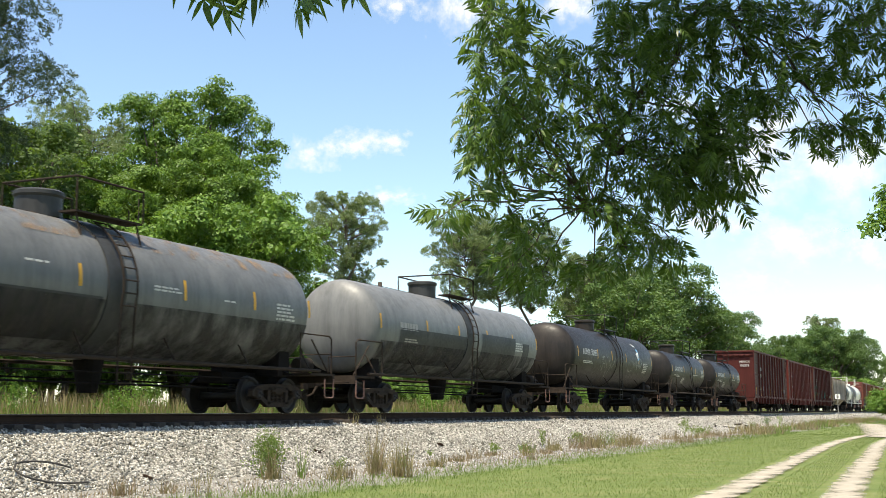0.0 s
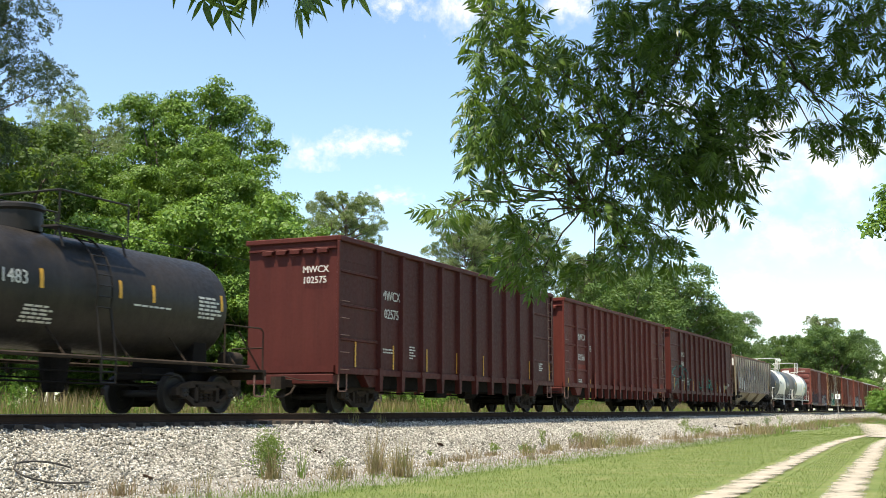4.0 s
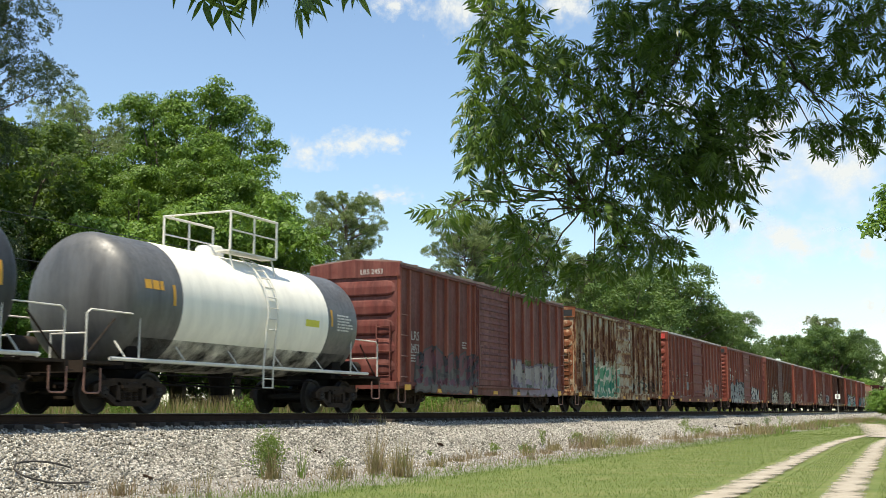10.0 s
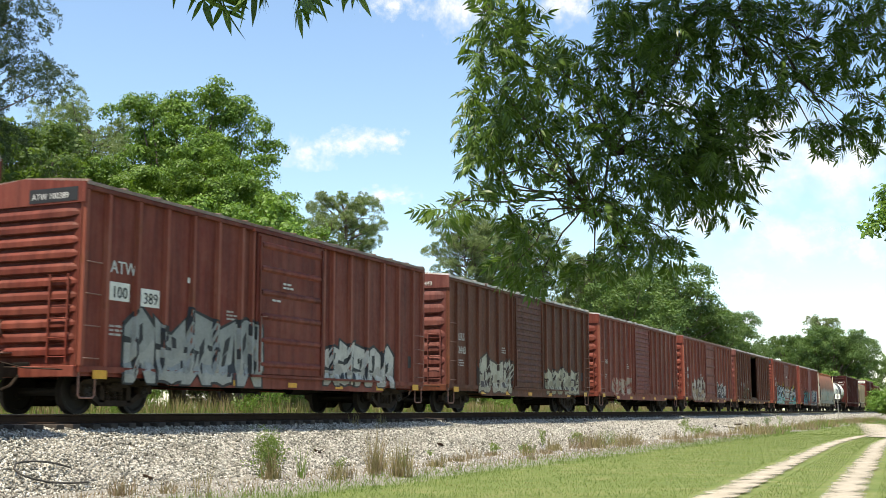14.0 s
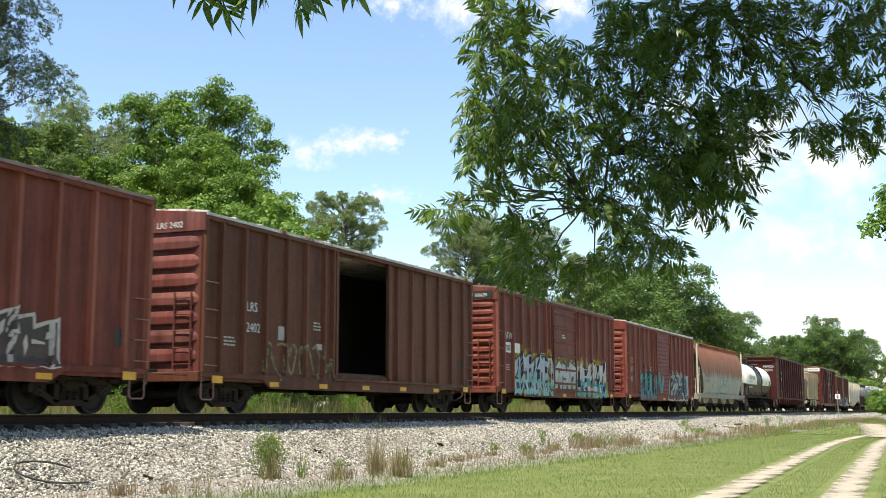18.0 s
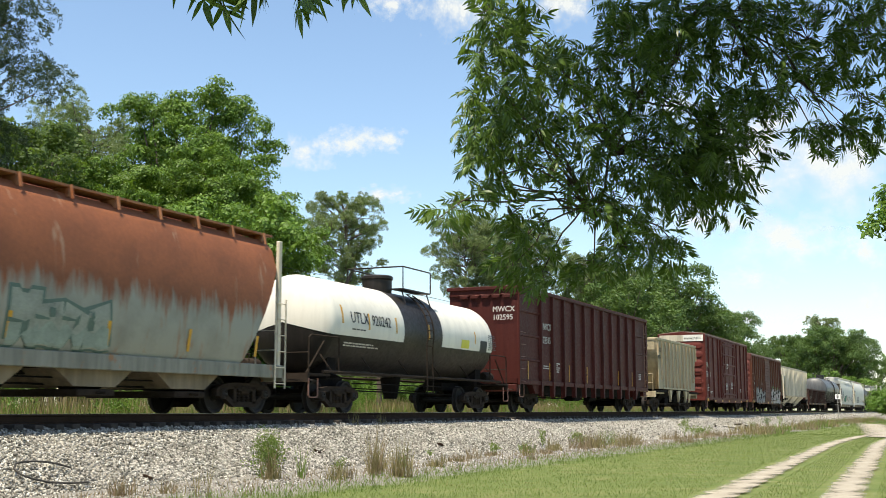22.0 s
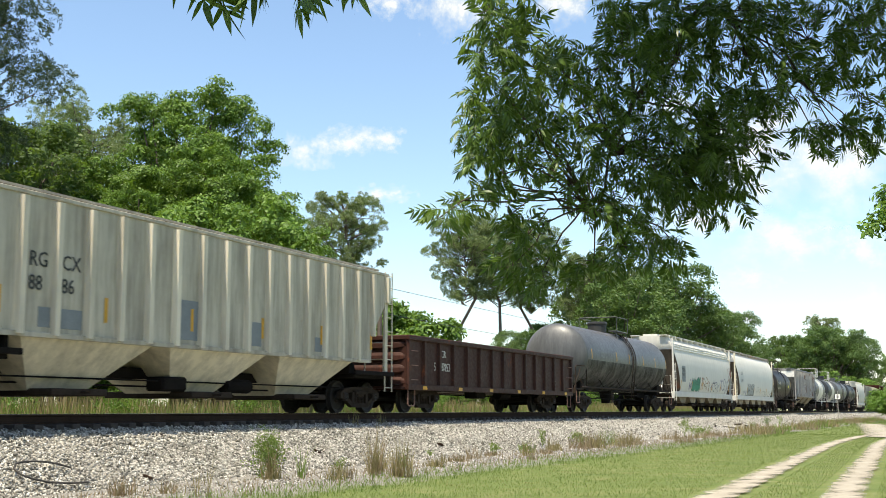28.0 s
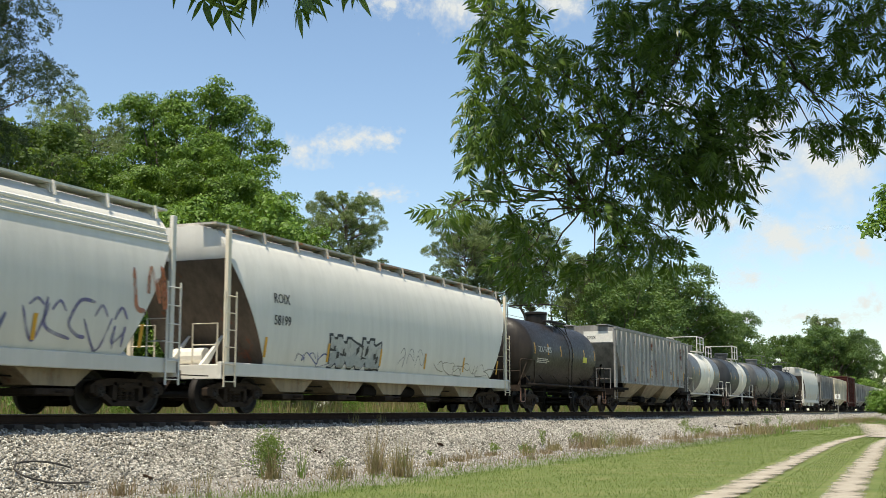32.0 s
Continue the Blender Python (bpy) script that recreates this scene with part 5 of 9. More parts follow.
def tank(label, a, b, material, zc=2.6, r=1.42, bands=(), zones=(), dome=0.0, rail_mat=None, rail_high=False, marks=(), wraps=(0.0,), step_mat=None, stripes=6,
         dome_mat=None, ladder_x=0.25, stripe_at=None):
    """Tank car: dished shell on saddles, manway and guard rail on top, side sill pipes, end platforms with hand rails."""
    car, L = car_empty("tank_car", label, a, b)
    frame_half = L + 0.95
    rail_mat = rail_mat or material
    running_gear(car, frame_half, 2 * L - 1.9 if L < 6 else 2 * L - 2.6, stub=True)
    part("shell", Mesh().turn(shell_prof(L, r), (0, 0, zc), "x", 56), material, car, smooth=True)
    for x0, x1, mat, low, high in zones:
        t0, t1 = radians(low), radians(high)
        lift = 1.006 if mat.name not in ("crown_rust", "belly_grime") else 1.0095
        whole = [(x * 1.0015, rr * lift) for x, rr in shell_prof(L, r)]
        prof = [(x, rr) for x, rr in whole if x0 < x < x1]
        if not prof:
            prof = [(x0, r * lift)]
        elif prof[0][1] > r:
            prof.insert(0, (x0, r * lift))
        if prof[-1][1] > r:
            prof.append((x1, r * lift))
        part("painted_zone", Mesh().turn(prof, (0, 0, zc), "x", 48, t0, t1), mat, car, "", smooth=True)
    for x in wraps:
        part("wrap_band", Mesh().turn([(x - 0.28, r + 0.008), (x - 0.28, r + 0.03), (x + 0.28, r + 0.03), (x + 0.28, r + 0.008)], (0, 0, zc), "x", 48), bands[0] if bands else material, car, smooth=True)
    for s in (-1, 1):
        saddle = Mesh()
        x = s * (L - 1.0)
        saddle.prism([(x - 0.3, 0.95), (x + 0.3, 0.95), (x + 0.22, zc - r * 0.62), (x - 0.22, zc - r * 0.62)], -r * 0.72, r * 0.72, "y")
        saddle.prism([(-1.35, 0.98), (1.35, 0.98), (0.6, 1.25), (-0.6, 1.25)], x - 0.06, x + 0.06)
        part("saddle", saddle, under_black, car)
    for s in (-1, 1):
        sill = Mesh()
        sill.tube([(-L - 0.2, s * 1.42, 1.12), (L + 0.2, s * 1.42, 1.12)], 0.045, 6)
        for x in np.linspace(-L + 0.3, L - 0.3, 6):
            sill.tube([(float(x), s * 1.42, 1.12), (float(x), s * r * 0.75, zc - r * 0.64)], 0.02, 4)
        part("side_rail", sill, rail_mat if rail_mat == white_steel else steel_dark, car)
    valve = Mesh().turn([(0.45, 0.0), (0.45, 0.22), (0.9, 0.3), (zc - r + 0.08, 0.35)], (0.3, 0, 0), "z", 12)
    part("bottom_outlet", valve, under_black, car)
    for s in (-1, 1):
        plat = Mesh().box(min(s * (L - 0.25), s * frame_half), max(s * (L - 0.25), s * frame_half), -1.4, 1.4, 1.0, 1.06)
        plat.box(s * frame_half - 0.05, s * frame_half + 0.05, -1.42, 1.42, 0.82, 1.06)
        pl = part("end_platform", plat, steel_dark, car)
        x0, x1 = s * (frame_half - 0.06), s * (L - 0.75)
        for y in (-1.38, 1.38):
            hr = Mesh()
            hr.tube([(x0, y, 1.06), (x0, y, 2.0), (x0 - s * 0.12, y, 2.08), (x1, y, 2.08), (x1, y, 1.12)], 0.022, 6)
            hr.tube([(x0, y, 1.6), (x0, y * 0.35, 1.6), (x0, y * 0.35, 1.06)], 0.02, 6)
            part("hand_rail", hr, rail_mat if rail_mat != material else steel_dark, pl)
        part("stirrup_step", stirrup_mesh(), grab_steel, car, m=pose(s * frame_half - (0.48 if s > 0 else 0), -1.42, 0.42))
    top = zc + r
    dm = dome_mat or material
    dx = dome
    if dome is not None:
        part("manway", Mesh().turn([(0, 0.001), (0, 0.48), (0.4, 0.48), (0.45, 0.52), (0.52, 0.52), (0.56, 0.46), (0.56, 0.001)], (dx, 0, top - 0.06), "z", 18), dm, car, smooth=True)
    else:
        part("valve_housing", Mesh().turn([(0, 0.001), (0, 0.36), (0.22, 0.36), (0.3, 0.3), (0.3, 0.001)], (ladder_x - 0.55, 0, top - 0.05), "z", 16), rail_mat, car, smooth=True)
    for s in (-1, 1):
        x = s * (L + 0.42)
        part("air_reservoir", Mesh().turn([(-0.34, 0.001), (-0.34, 0.16), (-0.28, 0.2), (0.28, 0.2), (0.34, 0.16), (0.34, 0.001)], (x, -0.75 * s, 1.3), "x", 14), steel_dark, car, smooth=True)
        part("hand_brace", Mesh().tube([(s * (frame_half - 0.06), -1.3, 1.06), (s * (L - 0.05), -1.3, 1.95)], 0.022, 5), steel_dark, car)
    wx0, wx1 = ladder_x - 1.1, ladder_x + 1.0
    for s in (-1, 1):
        walkway = Mesh().box(wx0, wx1, min(s * 0.55, s * 1.0), max(s * 0.55, s * 1.0), top + 0.02, top + 0.06)
        plat = part("top_walkway", walkway, rail_mat, car)
        for x in (wx0 + 0.1, wx1 - 0.1):
            part("walkway_leg", Mesh().tube([(x, s * 0.9, top + 0.02), (x, s * 1.05, zc + r * 0.68)], 0.025, 5), rail_mat, plat)
    guard = Mesh()
    hh = 1.0 if rail_high else 0.75
    for s in (-1, 1):
        y = s * 1.0
        guard.tube([(wx0, y, top + 0.06), (wx0, y, top + hh), (wx1, y, top + hh), (wx1, y, top + 0.06)], 0.024 if not rail_high else 0.035, 6)
        if rail_high:
            guard.tube([(wx0, y, top + hh * 0.55), (wx1, y, top + hh * 0.55)], 0.022, 5)
            guard.tube([((wx0 + wx1) / 2, y, top + 0.06), ((wx0 + wx1) / 2, y, top + hh)], 0.028, 5)
    guard.tube([(wx0, -1.0, top + hh), (wx0, 1.0, top + hh)], 0.024, 6)
    part("guard_rail", guard, rail_mat, plat)
    lad = Mesh()
    for x in (ladder_x - 0.22, ladder_x + 0.22):
        pts = []
        for i in range(9):
            t = radians(118 + i * 9.5)
            pts.append((x, (r + 0.11) * math.cos(t), zc + (r + 0.11) * math.sin(t)))
        lad.tube(pts + [(x, -1.46, 1.1), (x, -1.46, 0.62)], 0.024, 5)
    for i in range(9):
        t = radians(116 + i * 9.8)
        y, z = (r + 0.11) * math.cos(t), zc + (r + 0.11) * math.sin(t)
        lad.tube([(ladder_x - 0.22, y, z), (ladder_x + 0.22, y, z)], 0.016, 5)
    for z in (1.1, 0.85, 0.63):
        lad.tube([(ladder_x - 0.22, -1.46, z), (ladder_x + 0.22, -1.46, z)], 0.016, 5)
    part("ladder", lad, step_mat or rail_mat, car, "side ladder curved round the shell")
    for x in stripe_at or [-L + 0.75 + (2 * L - 1.5) * i / max(1, stripes - 1) for i in range(stripes)]:
        me = Mesh().turn([(x - 0.05, r + 0.008), (x + 0.05, r + 0.008)], (0, 0, zc), "x", 5, radians(166), radians(184))
        part("reflector", me, yellow_stripe, car)

    def put_text(text, x, dz, size, mat=None, squeeze=0.95):
        me = words(text, size, "LEFT", squeeze)
        for v in me.vertices:
            z = v.co.z + dz
            v.co.x += x
            k = max(-0.99, min(0.99, z / (r + 0.022)))
            v.co.y, v.co.z = -math.sqrt(1 - k * k) * (r + 0.022) + v.co.y, zc + z
        part("lettering", me, mat or white_letters, car, "stencilled lettering")

    def put_lines(x, dz, rows, w, mat=None, h=0.04, seed=1):
        rr = random.Random(seed)
        m = Mesh()
        for i in range(rows):
            p = x
            z = dz - i * h * 1.8
            k0, k1 = z / (r + 0.01), (z + h) / (r + 0.01)
            ln = w * rr.uniform(0.75, 1)
            while p < x + ln:
                q = rr.uniform(0.08, 0.25)
                m.put([(p, -math.sqrt(1 - k0 * k0) * (r + 0.01), zc + z), (p + q, -math.sqrt(1 - k0 * k0) * (r + 0.01), zc + z),
                       (p + q, -math.sqrt(1 - k1 * k1) * (r + 0.01), zc + z + h), (p, -math.sqrt(1 - k1 * k1) * (r + 0.01), zc + z + h)], [(0, 1, 2, 3)])
                p += q + 0.04
        part("small_lettering", m, mat or white_letters, car, "lines of small stencil")
    for k in marks:
        k(car, L, r, zc, put_text, put_lines)
    return car


def hopper(label, a, b, material, top=4.12, zs=1.45, curved=False, ribs=18, roof=None, pockets=3, marks=(), post_mat=None, rib_mat=None, low_mat=None, open_top=False, slope=1.7, walk_rails=True,
           roof_mat=None, post=True, bay_mat=None, Y=1.5, rib_w=0.09):
    """Hopper car: sides over sloped end sheets, pocket chutes below, end platforms with ladders."""
    car, L = car_empty("hopper_car", label, a, b)
    running_gear(car, L + 0.1, 2 * L - 2.4)
    post_mat, low_mat, roof_mat, bay_mat = post_mat or material, low_mat or material, roof_mat or material, bay_mat or low_mat or material
    zk = top - 0.75

    def inset(z):
        return 0.32 if z >= zk else 0.32 + slope * (zk - z) / (zk - zs)
    if curved:
        prof = [(1.25, zs), (1.44, zs + 0.3), (1.53, zs + 0.9), (1.55, zs + 1.5), (1.5, zs + 2.1), (1.4, zs + 2.6), (1.22, top - 0.35), (1.0, top - 0.08), (0.5, top + 0.06)]
    else:
        prof = [(Y, zs), (Y, zs + 0.6), (Y, zs + 1.2), (Y, zk), (Y, top - 0.05), (Y - 0.06, top), (0.7, top + 0.12)]
    loop = [(-y, z) for y, z in prof] + [(y, z) for y, z in reversed(prof)]
    n = len(loop)
    xs = np.linspace(-1, 1, 9)
    vs = [(float(k) * (L - inset(z)), y, z) for k in xs for y, z in loop]
    fs = [(i * n + j, i * n + (j + 1) % n, i * n + n + (j + 1) % n, i * n + n + j) for i in range(8) for j in range(n)]
    h = len(prof)
    if open_top:
        fs = [f for f in fs if not all((q % n) in (h - 1, h) for q in f)]
    for e in (0, 8):
        fs += [(e * n + j, e * n + j + 1, e * n + n - 2 - j, e * n + n - 1 - j) for j in range(h - 1)]
    part("body", Mesh().put(vs, fs), material, car, smooth=True)

    def side_y(z):
        for (y0, z0), (y1, z1) in zip(prof, prof[1:]):
            if z0 <= z <= z1:
                return y0 + (y1 - y0) * (z - z0) / max(1e-6, z1 - z0)
        return prof[0][0]
    if ribs:
        for s in (-1, 1):
            for i in range(ribs):
                x = -L + 0.42 + (2 * L - 0.84) * i / (ribs - 1)
                room = (L - abs(x) - 0.32)
                z0 = zs + 0.02 if room > slope else zk - (zk - zs) * room / slope
                if top - 0.12 - z0 < 0.2:
                    continue
                part("side_post", rib_mesh(round(top - 0.1 - z0, 2), rib_w, 0.085 if rib_w < 0.15 else 0.12), rib_mat or material, car, m=pose(x, s * Y, z0, 0, 0, 0 if s < 0 else 180))
    for s in (-1, 1):
        y = s * (1.42 if curved else Y + 0.02)
        if curved:
            part("side_sill", Mesh().box(-L, L, y - 0.04, y + 0.08, zs - 0.12, zs + 0.2, 0.015), low_mat, car)
        else:
            part("side_sill", Mesh().box(-L + 1.6, L - 1.6, y - 0.04, y + 0.02, zs - 0.03, zs + 0.07, 0.008), material, car)
            for e in (-1, 1):
                part("draft_sill", Mesh().box(min(e * L, e * (L - 2.4)), max(e * L, e * (L - 2.4)), y - 0.06, y + 0.02, 1.08, 1.2, 0.012), under_black, car)
            part("roof_rail", Mesh().box(-L + 0.3, L - 0.3, y * 0.98 - 0.05, y * 0.98 + 0.05, top - 0.06, top + 0.02, 0.01), material, car)
    span = 2 * (L - inset(zs)) - 0.2
    for i in range(pockets):
        x = -span / 2 + span * (i + 0.5) / pockets
        w = span / pockets * 0.5
        if curved:
            ch = Mesh().prism([(x - w * 0.75, zs - 0.1), (x + w * 0.75, zs - 0.1), (x + w * 0.4, 0.55), (x - w * 0.4, 0.55)], -1.2, 1.2, "y")
        else:
            # sides lean in and ends slope down to the outlet
            tw, ty, bw, by = w * 0.87, Y - 0.03, w * 0.36, 0.62
            ch = Mesh().put([(x - tw, -ty, zs), (x + tw, -ty, zs), (x + tw, ty, zs), (x - tw, ty, zs), (x - bw, -by, 0.46), (x + bw, -by, 0.46), (x + bw, by, 0.46), (x - bw, by, 0.46)],
                            [(0, 1, 5, 4), (1, 2, 6, 5), (2, 3, 7, 6), (3, 0, 4, 7), (4, 5, 6, 7), (3, 2, 1, 0)])
        p = part("hopper_chute", ch, bay_mat, car)
        part("outlet_gate", Mesh().box(x - w * 0.36, x + w * 0.36, -1.25, 1.25, 0.36, 0.5, 0.02).tube([(x, -1.5, 0.43), (x, 1.5, 0.43)], 0.03, 6), steel_dark, p)
    for s in (-1, 1):
        e = s * L
        fl = Mesh().box(min(e, e - s * 2.2), max(e, e - s * 2.2), -1.42, 1.42, 1.0, 1.12, 0.01)
        fl.box(min(e, e - s * 0.1), max(e, e - s * 0.1), -1.46, 1.46, 0.8, 1.14, 0.012)
        pl = part("end_platform", fl, low_mat if curved or open_top else under_black, car)
        sup = Mesh()
        for y in (-0.5, 0.5):
            sup.prism([(e - s * 0.45, 1.12), (e - s * 0.75, 1.12), (e - s * (inset(zs + 0.9)), zs + 0.95)], y - 0.04, y + 0.04, "y")
        sup.box(min(e - s * 2.3, e - s * 2.2), max(e - s * 2.3, e - s * 2.2), -1.3, 1.3, 1.12, zs + 0.3)
        sup.turn([(-0.45, 0.001), (-0.45, 0.2), (0.45, 0.2), (0.45, 0.001)], (e - s * 1.1, 0.2, 1.4), "y", 12)
        part("slope_brace", sup, low_mat if curved or open_top else under_black, car)
        if post:
            for y in (-1, 1):
                yy = y * (1.4 if curved else Y - 0.04)
                tx = e - s * (0.32 if not curved else 0.2)
                part("corner_post", Mesh().box(min(tx, tx - s * 0.14), max(tx, tx - s * 0.14), yy - 0.05, yy + 0.05, 1.1, top - 0.1, 0.01), post_mat, car)
        if curved:
            # the slope sheet under the end panel: rusty brown, darkened for its shaded recess
            zz = [zs + 0.02 + (zk - zs - 0.05) * q / 8 for q in range(9)]
            vs = [(e - s * (inset(z) - 0.015), q * (side_y(z) - 0.004), z) for z in zz for q in (-1, -0.4, 0.4, 1)]
            part("slope_sheet", Mesh().put(vs, [(q * 4 + k, q * 4 + k + 1, q * 4 + 5 + k, q * 4 + 4 + k) for q in range(8) for k in range(3)]), slope_brown, car, "brown bare slope sheet")
        if not curved:
            # the side sheets run on below the sloping end sheet
            zw = zs + (1.5 if open_top else 0.75)
            for y in (-Y, Y - 0.03):
                part("end_wing", Mesh().prism([(e - s * (inset(zw) + 0.005), zw), (e - s * (inset(zw) + 0.005), zs - 0.02), (e - s * inset(zs), zs - 0.02)], y, y + 0.03, "y"), material, car)
        lx = e - s * 0.06
        if not open_top:
            part("ladder", ladder_mesh(0.46, top - 0.55 if not curved else 2.25, 9 if not curved else 6), post_mat, car, "corner ladder", pose(min(lx, lx - s * 0.46), -1.46 if not curved else -1.44, 0.62))
        for y in (-1.3, 0.5):
            hr = Mesh()
            hr.tube([(e - s * 0.05, y, 1.1), (e - s * 0.05, y, 2.1), (e - s * 0.05, y + 0.7, 2.1), (e - s * 0.05, y + 0.7, 1.1)], 0.02, 5)
            hr.tube([(e - s * 0.05, y, 1.6), (e - s * 0.05, y + 0.7, 1.6)], 0.016, 5)
            part("end_hand_rail", hr, post_mat, pl)
    if not open_top:
        rf = Mesh()
        rf.prism([(-0.42, top + 0.06), (-0.42, top + 0.16), (0.42, top + 0.16), (0.42, top + 0.06)], -L + 0.5, L - 0.5)
        part("hatch_trough", rf, roof_mat, car)
        walk_z = top + (0.04 if curved else 0.14)
        for s in (-1, 1):
            wk = Mesh()
            wk.box(-L + 0.15, L - 0.15, min(s * 0.62, s * 1.12), max(s * 0.62, s * 1.12), walk_z, walk_z + 0.05)
            for x in np.linspace(-L + 0.6, L - 0.6, 12):
                wk.box(float(x) - 0.03, float(x) + 0.03, s * 0.9 - 0.2, s * 0.9 + 0.2, top - 0.15, walk_z + 0.01)
                if curved and walk_rails:
                    wk.tube([(float(x), s * 1.2, top - 0.2), (float(x), s * 1.14, walk_z + 0.05)], 0.03, 4)
            part("roof_walkway", wk, roof_mat, car, "steel roof running boards")
    else:
        rim = Mesh()
        for s in (-1, 1):
            rim.box(-L + 0.3, L - 0.3, s * Y - 0.05, s * Y + 0.07, top - 0.06, top + 0.08, 0.015)
            rim.box(s * (L - 0.32) - 0.06, s * (L - 0.32) + 0.06, -Y + 0.05, Y - 0.05, top - 0.06, top + 0.075, 0.015)
        part("top_chord", rim, material, car)

    for x in np.linspace(-L + 1.6, L - 1.6, 6) if not open_top else ():
        zr = zs + 0.62
        tilt = math.degrees(math.atan2(side_y(zr + 0.25) - side_y(zr - 0.25), 0.5))
        part("reflector", bar_mesh(0.1, 0.5), yellow_stripe, car, "", pose(float(x) + 0.2, -side_y(zr) - 0.014, zr, tilt, 0, 0))
    posts_x = [-L + 0.42 + (2 * L - 0.84) * i / (ribs - 1) for i in range(ribs)] if ribs else []

    def surface(x, z=2.0):
        return -side_y(z) - ((0.088 if rib_w < 0.15 else 0.123) if any(abs(x - q) < rib_w * 0.5 + 0.025 for q in posts_x) else 0.004)

    def put_text(text, x, z, size, mat=None, squeeze=0.9):
        for run, at in between_posts(text, x, size, lambda q: surface(q, z)):
            me = words(run, size, "LEFT", squeeze)
            for v in me.vertices:
                v.co.x += at
                v.co.z += z
                v.co.y = -side_y(v.co.z) - 0.013 + v.co.y
            part("lettering", me, mat or black_letters, car, "stencilled lettering")
    for k in marks:
        k(car, L, put_text, surface, zs)
    return car


# ---- the train, front to back
red = paint("boxcar_red", (0.15, 0.029, 0.019), (0.215, 0.068, 0.046), rust_amt=0.3, fade_amt=0.65, dirt_amt=0.55)
red_dull = paint("dull_red", (0.13, 0.032, 0.025), (0.21, 0.09, 0.075), rust_amt=0.3, fade_amt=0.7, dirt_amt=0.55)
red_bright = paint("bright_red", (0.17, 0.031, 0.022), (0.24, 0.075, 0.052), rust_amt=0.25, fade_amt=0.6, dirt_amt=0.45)
brown = paint("mineral_brown", (0.1, 0.032, 0.017), (0.15, 0.06, 0.035), rust_amt=0.35, fade_amt=0.5, dirt_amt=0.5)
# posts: a lighter, rustier copy of the side paint, caught sun in the colour
red_post = paint("red_post", (0.215, 0.055, 0.035), (0.3, 0.12, 0.08), (0.15, 0.05, 0.025), rust_amt=0.4, fade_amt=0.5, dirt_amt=0.2)
brown_post = paint("brown_post", (0.115, 0.036, 0.02), (0.18, 0.075, 0.045), (0.13, 0.045, 0.022), rust_amt=0.4, fade_amt=0.5, dirt_amt=0.2)
POSTS.update({red.name: red_post, red_dull.name: red_post, red_bright.name: red_post, brown.name: brown_post})
maroon = paint("gondola_maroon", (0.066, 0.0125, 0.0095), (0.085, 0.021, 0.015), rust_amt=0.12, fade_amt=0.35, dirt_amt=0.3)
rusted_brown = paint("rusted_brown", (0.045, 0.017, 0.012), (0.075, 0.03, 0.02), rust_amt=0.35, fade_amt=0.4, dirt_amt=0.4)
maroon_red = paint("gondola_red", (0.1, 0.019, 0.014), (0.14, 0.036, 0.026), rust_amt=0.15, fade_amt=0.4, dirt_amt=0.3)
patch_red = paint("fresh_red_patch", (0.21, 0.024, 0.012), (0.25, 0.045, 0.024), rust_amt=0.15, fade_amt=0.4, dirt_amt=0.35)
grey_tank = paint("grey_tank", (0.085, 0.087, 0.088), (0.135, 0.132, 0.126), (0.16, 0.08, 0.04), rust_amt=0.12, fade_amt=0.5, dirt_amt=0.5, rough=0.42, spec=0.5)
pale_tank = paint("pale_grey_tank", (0.135, 0.135, 0.13), (0.2, 0.195, 0.185), (0.16, 0.08, 0.04), rust_amt=0.15, fade_amt=0.5, dirt_amt=0.4, rough=0.45, spec=0.4)
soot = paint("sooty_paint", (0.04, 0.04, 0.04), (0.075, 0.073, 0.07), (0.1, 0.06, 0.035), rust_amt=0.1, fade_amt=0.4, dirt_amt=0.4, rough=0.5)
black_tank = paint("black_tank", (0.016, 0.0145, 0.0135), (0.05, 0.039, 0.031), (0.08, 0.04, 0.02), rust_amt=0.12, fade_amt=0.5, dirt_amt=0.4, rough=0.42)
slate_tank = paint("slate_tank", (0.032, 0.035, 0.039), (0.062, 0.066, 0.07), (0.1, 0.06, 0.03), rust_amt=0.1, fade_amt=0.4, dirt_amt=0.4, rough=0.45)
white_tank = paint("white_tank", (0.74, 0.71, 0.63), (0.8, 0.77, 0.68), (0.35, 0.24, 0.12), rust_amt=0.05, fade_amt=0.4, dirt_amt=0.12, rough=0.45)
patchy_hopper = paint("patchy_hopper", (0.12, 0.06, 0.045), (0.33, 0.25, 0.21), (0.09, 0.04, 0.028), rust_amt=0.5, fade_amt=0.58, dirt_amt=0.4, patchy=1.8)
bleached_rib = paint("bleached_rib", (0.3, 0.25, 0.2), (0.52, 0.47, 0.4), (0.1, 0.05, 0.035), rust_amt=0.45, fade_amt=0.6, dirt_amt=0.3)
bleached = paint("bleached_panel", (0.4, 0.37, 0.32), (0.56, 0.53, 0.48), (0.13, 0.07, 0.05), rust_amt=0.35, fade_amt=0.5, dirt_amt=0.3, patchy=2.0)
dark_letters = plain("grey_black_lettering", (0.05, 0.055, 0.06), 0.7, var=0.4)
cream_hopper = paint("cream_hopper", (0.66, 0.585, 0.45), (0.74, 0.67, 0.54), (0.2, 0.12, 0.06), rust_amt=0.15, fade_amt=0.5, dirt_amt=0.35)
# panels: dirtier and darker than the ribs, whose caught light is in the colour
cream_panel = paint("cream_panel", (0.42, 0.375, 0.295), (0.55, 0.5, 0.4), (0.2, 0.12, 0.06), rust_amt=0.12, fade_amt=0.6, dirt_amt=0.45, patchy=1.8)
